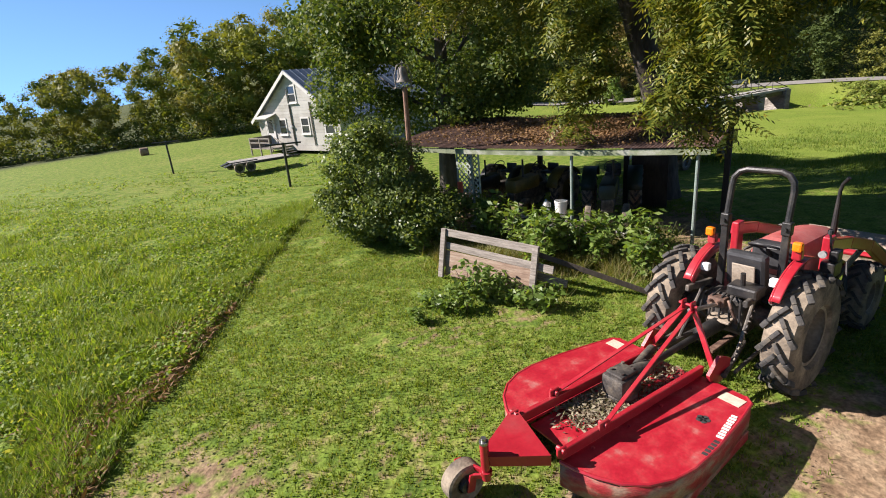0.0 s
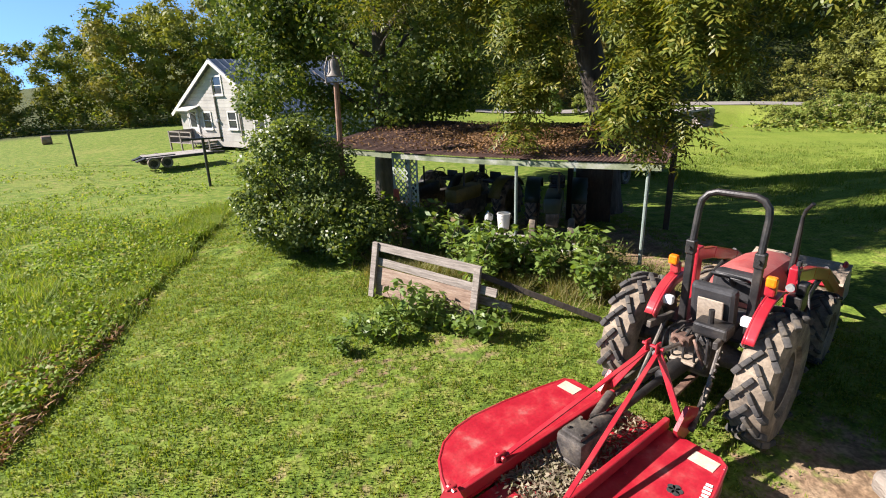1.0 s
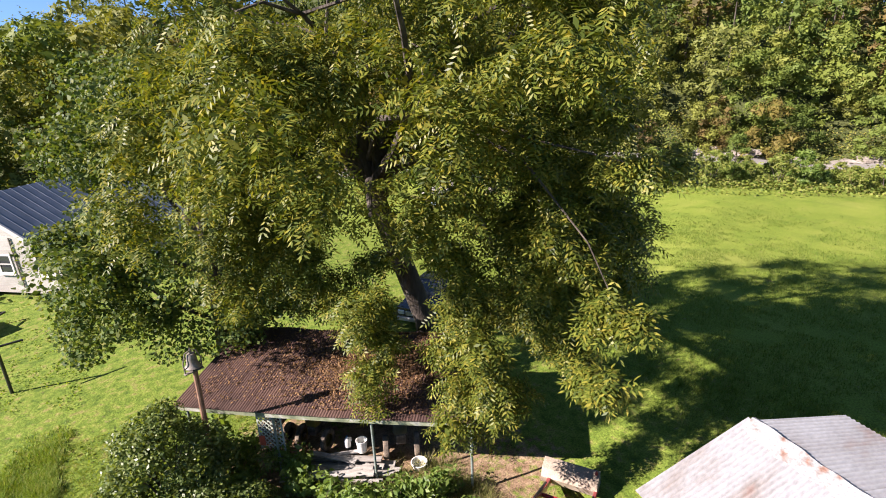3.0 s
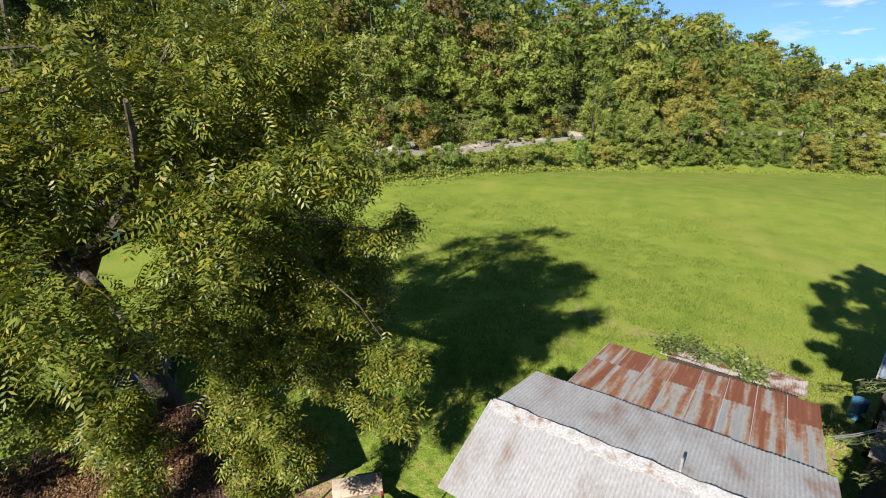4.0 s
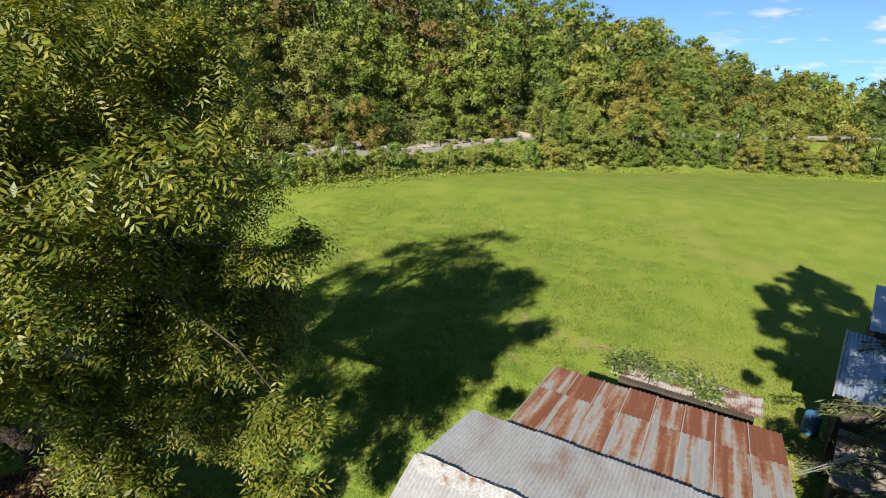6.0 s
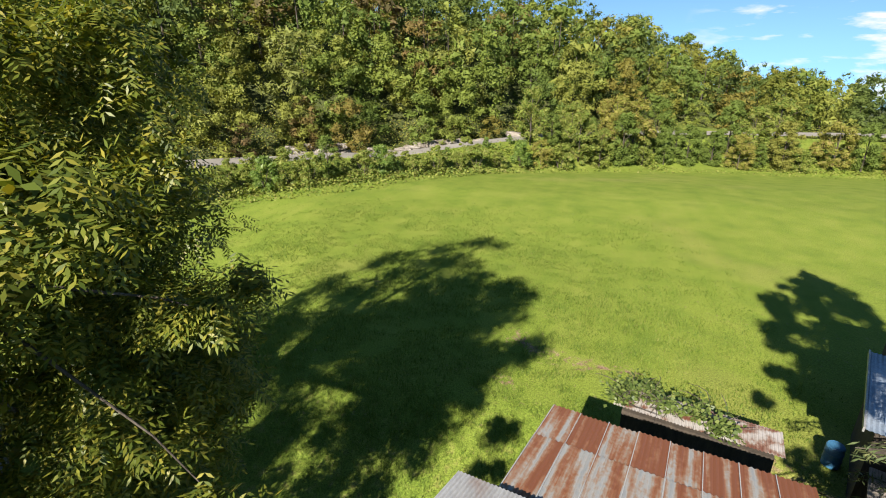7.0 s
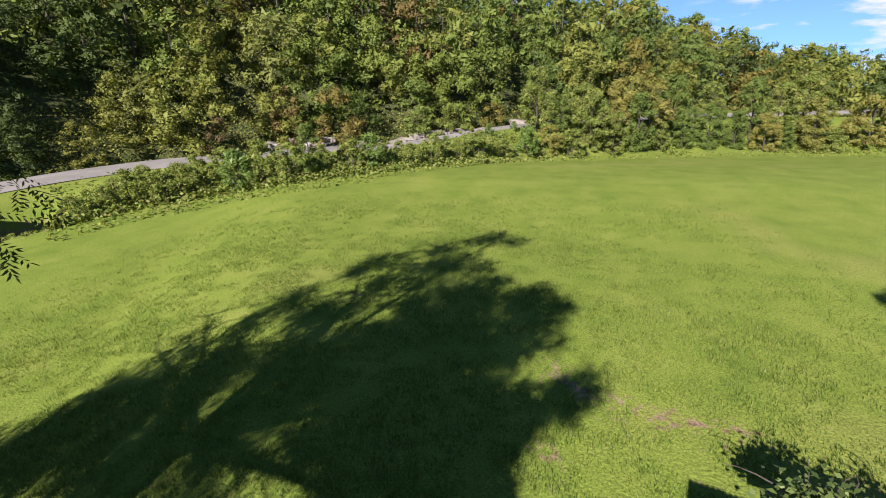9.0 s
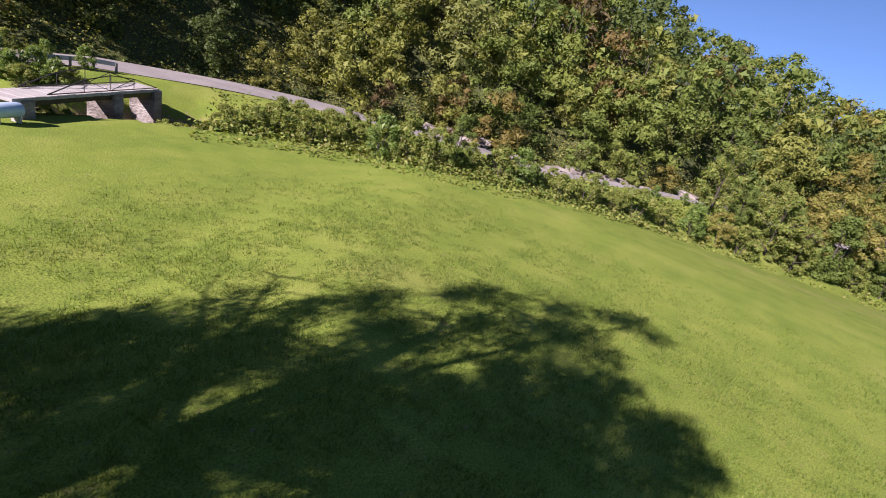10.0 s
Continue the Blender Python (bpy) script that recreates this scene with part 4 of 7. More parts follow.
body = Mesh().box((0.25, 0, 0.78), (1.0, 0.42, 0.5), None, 0.06).box((-0.22, 0, 0.86), (0.28, 0.46, 0.46), None, 0.05).box((1.2, 0, 0.72), (1.3, 0.34, 0.4), None, 0.04)
part("gearbox", body, M["grey_cast"], tr, "greasy cast iron gearbox and frame")
ax = Mesh().tube([(0, -0.62, 0.74), (0, -0.25, 0.76), (0, 0.25, 0.76), (0, 0.62, 0.74)], [0.08, 0.13, 0.13, 0.08], 12)
part("rear_axle", ax, M["grey_cast"], tr, "", True)
part("front_axle", Mesh().bar((2.12, -0.58, 0.48), (2.12, 0.58, 0.48), 0.14, 0.14, 0.03), M["black_metal"], tr)
# bonnet
bon = Mesh()
prof = [(-0.32, 0.92), (-0.33, 1.18), (-0.25, 1.34), (-0.1, 1.40), (0.1, 1.40), (0.25, 1.34), (0.33, 1.18), (0.32, 0.92)]
vs, st = [], [(0.98, 1.0, 0.06), (1.4, 1.0, 0.04), (1.9, 0.97, 0.0), (2.3, 0.92, -0.05), (2.5, 0.85, -0.12), (2.56, 0.72, -0.2)]
for xx, k, dz in st:
    vs += [(xx, py * k, 0.92 + (pz - 0.92) * (k if xx > 2.2 else 1) + dz * (pz - 0.92) / 0.48) for py, pz in prof]
bon.add(vs, [(i * 8 + j, i * 8 + j + 1, i * 8 + 9 + j, i * 8 + 8 + j) for i in range(5) for j in range(7)] + [tuple(range(8)), tuple(range(40, 48))[::-1]])
part("bonnet", bon, M["red_faded"], tr, "sun-faded dusty red bonnet", True)
part("grille", Mesh().box((2.55, 0, 1.0), (0.05, 0.42, 0.32), None, 0.02), M["black_metal"], tr)
part("engine", Mesh().box((1.6, 0, 0.86), (1.2, 0.4, 0.34), None, 0.05).tube([(1.3, 0.24, 0.9), (1.9, 0.24, 0.9)], 0.06, 10).tube([(1.3, -0.24, 0.95), (1.7, -0.24, 0.95)], 0.07, 10), M["black_metal"], tr)
part("dash", Mesh().box((0.88, 0, 1.25), (0.22, 0.5, 0.36), None, 0.06), M["seat_black"], tr)
sw = Mesh()
ring = [(0.62 + 0.19 * math.cos(a), 0.2 * math.sin(a), 1.43 - 0.09 * math.cos(a)) for a in np.linspace(0, 2 * math.pi, 25)]
sw.tube(ring, 0.016, 8, False)
for a in (0.5, 2.6, 4.7):
    sw.tube([(0.62, 0, 1.42), (0.62 + 0.19 * math.cos(a), 0.2 * math.sin(a), 1.43 - 0.09 * math.cos(a))], 0.012, 6)
sw.tube([(0.62, 0, 1.42), (0.82, 0, 1.24)], 0.025, 8)
part("steering_wheel", sw, M["seat_black"], tr, "", True)
seat = Mesh().box((0.02, 0, 1.13), (0.46, 0.46, 0.12), None, 0.05).box((-0.24, 0, 1.38), (0.13, 0.46, 0.46), pose(0, 0, 0, 0, -10, 0), 0.05)
part("seat", seat, M["seat_black"], tr, "black seat, dusty back", False, UP)
part("seat_back_panel", Mesh().box((-0.325, 0, 1.30), (0.02, 0.26, 0.34), pose(0, 0, 0, 0, -10, 0), 0.01), M["dusty_beige"], tr, "", False, UP)
part("platform", Mesh().box((0.55, 0, 0.92), (0.9, 1.0, 0.04), None, 0.01), M["black_metal"], tr)
for s in (1, -1):
    f = Mesh()
    arc = [(-0.05 + 0.80 * math.cos(a), 0.74 + 0.84 * math.sin(a)) for a in np.linspace(radians(70), radians(142), 15)]
    vs = [(ax_, s * yy, az_ - (0.04 if yy > 0.55 else 0)) for ax_, az_ in arc for yy in (0.45, 0.465, 0.525, 0.54)]
    f.add(vs, [(i * 4 + j, i * 4 + j + 1, i * 4 + 5 + j, i * 4 + 4 + j) for i in range(14) for j in range(3)])
    vs2 = [(ax_, s * 0.45, az_) for ax_, az_ in arc] + [(ax_ * 0.9, s * 0.45, 0.74 + (az_ - 0.74) * 0.86) for ax_, az_ in arc]
    f.add(vs2, [(i, i + 1, 16 + i, 15 + i) for i in range(14)])
    fo = part("fender", f, M["red_paint"], tr, "red mudguard", True, UP)
    fo.modifiers.new("thick", "SOLIDIFY").thickness = 0.02
    la = part("amber_lamp", Mesh().box((-0.22, s * 0.48, 1.76), (0.08, 0.10, 0.11), None, 0.022), M["amber"], tr, "amber indicator lamp", False, UP)
    part("lamp_bracket", Mesh().box((-0.17, s * 0.47, 1.66), (0.09, 0.10, 0.13), None, 0.02), M["red_paint"], la)
    part("work_lamp", Mesh().box((-0.45, s * 0.40, 1.38), (0.08, 0.13, 0.10), None, 0.02), M["clear_lens"], tr, "clear work lamp", False, UP)
    # roll bar: lower post, hinge and upper leg
    part("rollbar_post", Mesh().bar((-0.16, s * 0.335, 0.95), (-0.16, s * 0.335, 1.98), 0.08, 0.06, 0.01), M["black_metal"], tr, "", False, UP)
    part("rollbar_hinge", Mesh().box((-0.16, s * 0.335, 1.93), (0.1, 0.1, 0.16), None, 0.015).tube([(-0.24, s * 0.335, 1.93), (-0.08, s * 0.335, 1.93)], 0.02, 8), M["black_metal"], tr, "", False, UP)
hoop = Mesh().tube([(-0.16, 0.33, 1.95), (-0.10, 0.33, 2.34), (-0.095, 0.315, 2.44), (-0.085, 0.26, 2.51), (-0.08, 0.18, 2.54), (-0.08, -0.18, 2.54), (-0.085, -0.26, 2.51), (-0.095, -0.315, 2.44), (-0.10, -0.33, 2.34), (-0.16, -0.33, 1.95)], 0.036, 10)
part("rollbar_hoop", hoop, M["black_metal"], tr, "black folding roll bar hoop", True, UP)
part("rear_console", Mesh().box((-0.36, -0.22, 1.22), (0.24, 0.34, 0.14), None, 0.03).tube([(-0.4, -0.2, 1.28), (-0.42, -0.2, 1.44)], 0.03, 8), M["black_metal"], tr)
ex = Mesh().tube([(1.75, -0.33, 1.1), (1.75, -0.35, 1.5), (1.75, -0.35, 1.98), (1.74, -0.37, 2.08), (1.70, -0.44, 2.18)], [0.04, 0.04, 0.022, 0.022, 0.024], 10)
part("exhaust_pipe", ex, M["black_metal"], tr, "thin dark upright exhaust pipe", True)
hl = Mesh()
for s in (1, -1):
    hl.tube([(-0.35, s * 0.26, 0.55), (-1.1, s * 0.40, 0.48)], 0.03, 8)
    hl.tube([(-0.30, s * 0.30, 1.12), (-0.72, s * 0.34, 0.52)], 0.022, 8)
part("lower_link", hl, M["grey_cast"], tr, "lower hitch links", True)
part("top_link", Mesh().tube([(-0.36, 0.02, 0.98), (-0.55, 0.02, 1.02), (-1.08, 0.04, 1.12)], [0.03, 0.022, 0.03], 8), M["steel"], tr, "", True)
ch = Mesh()
for k in range(10):
    f = k / 10
    c = Vector((-0.36 - 0.5 * f, -0.33 - 0.05 * f, 0.98 - 0.48 * f))
    ch.box(c, (0.05, 0.018 if k % 2 else 0.035, 0.035 if k % 2 else 0.018), pose(0, 0, 0, 0, 45, 0), 0.004)
part("check_chain", ch, M["grey_cast"], tr)
hy = Mesh()
for k in range(5):
    yy = -0.18 + 0.09 * k
    hy.tube([(-0.3, yy, 1.12), (-0.45, yy * 1.2, 1.08), (-0.48, yy * 1.3, 0.85), (-0.36, yy, 0.7)], 0.014, 6)
part("hose", hy, M["black_metal"], tr, "hydraulic hoses", True)
# loader
for s in (1, -1):
    part("loader_post", Mesh().box((1.0, s * 0.54, 1.14), (0.17, 0.10, 0.92), None, 0.02).box((1.0, s * 0.45, 0.75), (0.5, 0.08, 0.2), None, 0.02), M["red_paint"], tr)
    arm = Mesh()
    pts = [(0.93, s * 0.56, 1.50), (1.6, s * 0.57, 1.36), (2.5, s * 0.57, 1.08), (3.5, s * 0.57, 0.52), (4.0, s * 0.57, 0.34)]
    for a, b in zip(pts, pts[1:]):
        arm.bar(a, b, 0.09, 0.16, 0.015)
    part("loader_arm", arm, M["red_paint"], tr, "red loader arm")
    part("lift_cylinder", Mesh().tube([(1.05, s * 0.56, 0.85), (2.3, s * 0.57, 1.12)], 0.035, 10).tube([(2.5, s * 0.57, 1.16), (3.6, s * 0.57, 0.62)], 0.03, 10), M["black_metal"], tr, "", True)
part("cross_tube", Mesh().tube([(3.1, -0.57, 0.72), (3.1, 0.57, 0.72)], 0.05, 10), M["red_paint"], tr, "", True)
bk = Mesh()
prof = [(0.42, 0.64), (0.12, 0.58), (0.0, 0.42), (0.05, 0.24), (0.25, 0.12), (0.70, 0.08)]
W2 = 0.68
vs = [(3.98 + px, 0.1 + s * W2, pz) for s in (-1, 1) for px, pz in prof]
k = len(prof)
bk.add(vs, [(i, i + 1, k + i + 1, k + i) for i in range(k - 1)] + [tuple(range(k)), tuple(range(k, 2 * k))])
bo = part("bucket", bk, M["dusty_beige"], tr, "dusty beige loader bucket, paint worn off")
bo.modifiers.new("thick", "SOLIDIFY").thickness = 0.02
part("bucket_lip", Mesh().box((4.26, 0.1, 0.63), (0.33, 1.40, 0.03), pose(0, 0, 0, 0, -15, 0), 0.008), M["dusty_beige"], tr)
part("red_knob", Mesh().lathe([(0.001, 0.0), (0.035, 0.0), (0.04, 0.05), (0.02, 0.09), (0.001, 0.1)], 10, pose(4.3, -0.52, 0.66)), M["red_paint"], tr, "", True)

# valve block, levers and clutter on the near side, filters and pipes at the back
vb = part("control_valve", Mesh().box((0.92, -0.62, 1.22), (0.26, 0.16, 0.2), None, 0.02).box((0.9, -0.66, 1.40), (0.16, 0.1, 0.14), None, 0.02), M["black_metal"], tr, "black loader valve block")
part("joystick", Mesh().tube([(0.86, -0.62, 1.45), (0.80, -0.60, 1.68)], 0.012, 6).lathe([(0.001, -0.03), (0.03, -0.02), (0.03, 0.03), (0.001, 0.05)], 10, pose(0.80, -0.60, 1.70)), M["seat_black"], vb, "", True)
part("side_lamp", Mesh().lathe([(0.015, -0.04), (0.04, -0.03), (0.045, 0.02)], 14, pose(0.72, -0.58, 1.44, 0, -90, 0)), M["rail"], tr, "round clear lamp", True)
for k in range(4):
    part("loader_hose", Mesh().tube([(0.95, -0.60 - 0.03 * k, 1.12), (1.15, -0.70 - 0.02 * k, 0.95 - 0.05 * k), (1.5, -0.62, 1.0 + 0.04 * k), (1.9, -0.60, 1.16)], 0.012, 6), M["black_metal"], tr, "", True)
part("rear_valve", Mesh().box((-0.42, 0.05, 1.02), (0.14, 0.2, 0.12), None, 0.02).tube([(-0.5, 0.0, 1.04), (-0.56, 0.0, 1.04)], 0.02, 8).tube([(-0.5, 0.1, 1.04), (-0.56, 0.1, 1.04)], 0.02, 8).tube([(-0.44, -0.08, 1.06), (-0.5, -0.14, 1.0), (-0.46, -0.2, 0.82)], 0.018, 8), M["rusty_cast"], tr, "rust-brown hydraulic outlets", True)
for s in (1, -1):
    part("lift_arm", Mesh().bar((-0.12, s * 0.30, 1.12), (-0.62, s * 0.34, 1.16), 0.05, 0.08, 0.01), M["grey_cast"], tr)
    part("stabiliser", Mesh().bar((-0.2, s * 0.44, 0.52), (-0.98, s * 0.46, 0.5), 0.03, 0.04, 0.006), M["grey_cast"], tr)
part("drawbar", Mesh().bar((0.1, 0, 0.42), (-0.62, 0, 0.42), 0.08, 0.04, 0.008), M["rusty_cast"], tr)
part("shaft_guard", Mesh().box((-0.42, 0, 0.80), (0.16, 0.26, 0.03), pose(0, 0, 0, 0, -12, 0), 0.008), M["dusty_beige"], tr)
part("fender_lever", Mesh().tube([(0.15, -0.42, 1.2), (0.1, -0.42, 1.5)], 0.012, 6).tube([(0.3, -0.44, 1.15), (0.28, -0.44, 1.42)], 0.012, 6), M["black_metal"], tr, "", True)

# ---- rotary cutter ----
cut = thing("rotary_cutter", "bright red rotary mower with dusty deck hitched behind the tractor", "rotary mower", TRAC @ pose(0, 0.0, 0, 0, 0, -4))


def lobe(s):
    """Half of the deck: straight front, bowed outer side, rounded rear."""
    pts = [(-1.20, s * 0.30), (-1.20, s * 0.80), (-1.27, s * 0.89), (-1.6, s * 0.96), (-2.1, s * 1.04), (-2.5, s * 1.07), (-2.75, s * 1.04), (-2.97, s * 0.95), (-3.14, s * 0.80), (-3.25, s * 0.62), (-3.32, s * 0.45), (-3.36, s * 0.30)]
    return pts if s > 0 else pts[::-1]


for s in (1, -1):
    outline = lobe(s) if s > 0 else lobe(s)[::-1]
    # plate with a rolled outer edge
    d = Mesh().prism(lobe(s), 0.42, 0.45)
    part("deck", d, M["red_dusty"], cut, "scuffed dusty red deck plate")
    lip = Mesh().tube([(ax_, ay_, 0.44) for ax_, ay_ in outline[1:]], 0.017, 8)
    part("rolled_edge", lip, M["red_paint"], cut, "", True)
    sk = Mesh()
    rim_pts = outline[1:]
    sk.add([(ax_, ay_, zz) for ax_, ay_ in rim_pts for zz in (0.16, 0.44)], [(2 * i, 2 * i + 2, 2 * i + 3, 2 * i + 1) for i in range(len(rim_pts) - 1)])
    part("skirt", sk, M["red_skirt"], cut, "red side skirt caked with mud", True).modifiers.new("thick", "SOLIDIFY").thickness = 0.014
    part("skid", Mesh().bar((-1.35, s * 0.92, 0.12), (-2.6, s * 1.07, 0.12), 0.03, 0.12, 0.01), M["red_skirt"], cut)
    part("tube_frame", Mesh().bar((-1.2, s * 0.30, 0.53), (-3.36, s * 0.31, 0.53), 0.055, 0.11, 0.01), M["red_paint"], cut, "red frame tube")
    part("brace_bar", Mesh().bar((-1.06, s * 0.05, 1.13), (-2.80, s * 0.33, 0.60), 0.016, 0.045, 0.004, (0, 1, 0)), M["red_paint"], cut)
    part("a_frame_leg", Mesh().bar((-1.05, s * 0.06, 1.14), (-1.12, s * 0.38, 0.55), 0.025, 0.065, 0.006, (0, 1, 0)), M["red_paint"], cut)
    part("hitch_plate", Mesh().prism([(-0.14, -0.16), (0.16, -0.10), (0.20, 0.10), (-0.02, 0.20), (-0.20, 0.02)], -0.02, 0.02, pose(-1.08, s * 0.42, 0.52, 90, 0, 0)), M["red_paint"], cut)
    part("brace_ear", Mesh().box((-2.82, s * 0.335, 0.60), (0.13, 0.03, 0.10), None, 0.01).tube([(-2.82, s * 0.33 - 0.045, 0.61), (-2.82, s * 0.33 + 0.045, 0.61)], 0.026, 10), M["red_paint"], cut, "", True)
    part("tail_ear", Mesh().box((-3.37, s * 0.335, 0.58), (0.11, 0.03, 0.10), None, 0.01).tube([(-3.37, s * 0.33 - 0.045, 0.60), (-3.37, s * 0.33 + 0.045, 0.60)], 0.026, 10), M["red_paint"], cut, "", True)
    for q in range(4):
        part("bolt", Mesh().lathe([(0.001, 0.02), (0.016, 0.018), (0.018, 0)], 8, pose(-1.5 - 0.5 * q, s * 0.37, 0.451)), M["red_paint"], cut)
    part("warning_decal", Mesh().box((-1.36, s * 0.74, 0.453), (0.15, 0.22, 0.004)), M["bar_cream"], cut, "worn cream decal strip")
part("centre_pan", Mesh().box((-2.2, 0, 0.405), (2.0, 0.56, 0.02)), M["red_dusty"], cut)
gb = Mesh().box((-2.14, 0.02, 0.60), (0.32, 0.28, 0.24), None, 0.03).box((-2.14, 0.02, 0.735), (0.26, 0.22, 0.05), None, 0.02).lathe([(0.17, 0.42), (0.17, 0.48), (0.11, 0.52)], 16, pose(-2.14, 0.02, 0)).tube([(-1.99, 0.02, 0.62), (-1.86, 0.02, 0.62), (-1.70, 0.02, 0.63)], [0.10, 0.105, 0.075], 14)
for q in (-1, 1):
    gb.tube([(-2.22, 0.02 + q * 0.07, 0.75), (-2.22, 0.02 + q * 0.07, 0.78)], 0.018, 8).tube([(-2.04, 0.02 + q * 0.07, 0.75), (-2.04, 0.02 + q * 0.07, 0.78)], 0.018, 8)
part("gearbox", gb, M["grey_cast"], cut, "oily black gearbox", True)
part("drive_shaft", Mesh().tube([(-1.72, 0.02, 0.63), (-1.62, 0.02, 0.635), (-1.60, 0.02, 0.635), (-0.80, 0.01, 0.69), (-0.78, 0.01, 0.69), (-0.40, 0, 0.72)], [0.05, 0.05, 0.04, 0.04, 0.085, 0.095], 14), M["black_metal"], cut, "black guarded drive shaft", True)
part("shaft_cone", Mesh().tube([(-1.72, 0.16, 0.57), (-1.30, 0.27, 0.58), (-1.28, 0.27, 0.58)], [0.05, 0.055, 0.03], 12), M["grey_cast"], cut, "grey greasy shaft guard", True)
part("top_pin", Mesh().box((-1.06, 0.055, 1.16), (0.09, 0.02, 0.15), None, 0.008).box((-1.06, -0.055, 1.16), (0.09, 0.02, 0.15), None, 0.008).tube([(-1.06, -0.11, 1.18), (-1.06, 0.11, 1.18)], 0.018, 8), M["red_paint"], cut)
part("tail_plate", Mesh().prism([(-3.30, 0.42), (-3.93, 0.10), (-3.95, -0.02), (-3.50, -0.34)], 0.595, 0.615), M["red_paint"], cut, "clean red tail plate")
part("tail_beam", Mesh().bar((-3.34, 0.34, 0.54), (-3.93, 0.06, 0.55), 0.03, 0.11, 0.008).bar((-3.48, -0.32, 0.54), (-3.93, 0.0, 0.55), 0.03, 0.11, 0.008), M["red_paint"], cut)
part("caster_post", Mesh().tube([(-3.96, 0.03, 0.34), (-3.96, 0.03, 0.74)], 0.042, 12).tube([(-3.96, 0.03, 0.40), (-3.96, 0.03, 0.44)], 0.06, 12), M["red_paint"], cut, "", True)
part("caster_cap", Mesh().tube([(-3.96, 0.03, 0.74), (-3.96, 0.03, 0.765), (-3.96, 0.03, 0.766), (-3.96, 0.03, 0.80)], [0.045, 0.045, 0.026, 0.026], 12), M["steel"], cut, "", True)
fk = Mesh()
for s in (-1, 1):
    fk.bar((-3.95, 0.05 + s * 0.03, 0.38), (-4.05, 0.24 + s * 0.13, 0.36), 0.03, 0.05, 0.006)
    fk.bar((-4.05, 0.24 + s * 0.13, 0.38), (-4.08, 0.26 + s * 0.13, 0.18), 0.08, 0.025, 0.006, (0, 1, 0))
part("caster_fork", fk, M["red_paint"], cut)
wheel(cut, -4.08, 0.26, 0.215, 0.17, 0.10, 1, M["grey_cast"], 0, "tail_wheel")
wo = Mesh()
for k in range(9):
    wo.box((-1.60 - 0.047 * k, -0.90 - 0.010 * k, 0.4535), (0.030, 0.062 if k % 3 else 0.052, 0.004), pose(0, 0, 0, 0, 0, 12))
part("maker_decal", wo, M["bar_white"], cut, "white lettering bars")
em = Mesh()
for k in range(5):
    c = 1.26 * k
    em.lathe([(0.001, 0.4545), (0.032, 0.4545), (0.032, 0.4505)], 9, pose(-1.86 + 0.035 * math.cos(c), -0.74 + 0.035 * math.sin(c), 0))
part("emblem_decal", em, M["bar_black"], cut, "dark ragged emblem")
mo = Mesh()
for k in range(5):
    mo.box((-2.06 - 0.055 * k, -1.0 - 0.006 * k, 0.4535), (0.036, 0.05, 0.004), pose(0, 0, 0, 0, 0, 8))
part("model_decal", mo, M["bar_black"], cut, "dark lettering bars")
nr = np.random.default_rng(6)
n = 2600
pp = np.stack([np.concatenate([np.clip(nr.normal(-2.45, 0.22, n // 2), -3.1, -1.25), nr.uniform(-2.9, -1.25, n - n // 2)]), nr.uniform(-0.27, 0.27, n), np.full(n, 0.425) + nr.uniform(0, 0.05, n), np.ones(n)], -1)
pp = pp[np.hypot(pp[:, 0] + 2.14, pp[:, 1]) > 0.17] @ np.array(cut.matrix_basis).T
cl = leaves(nr, pp[:, :3], 0.07, 0.022, 0)
tagged(part("grass_clippings", np_mesh("grass_clippings", cl, 4, M["clipping"]), None), "dry clippings and twigs lying on the mower deck", "clippings", kind="stuff")


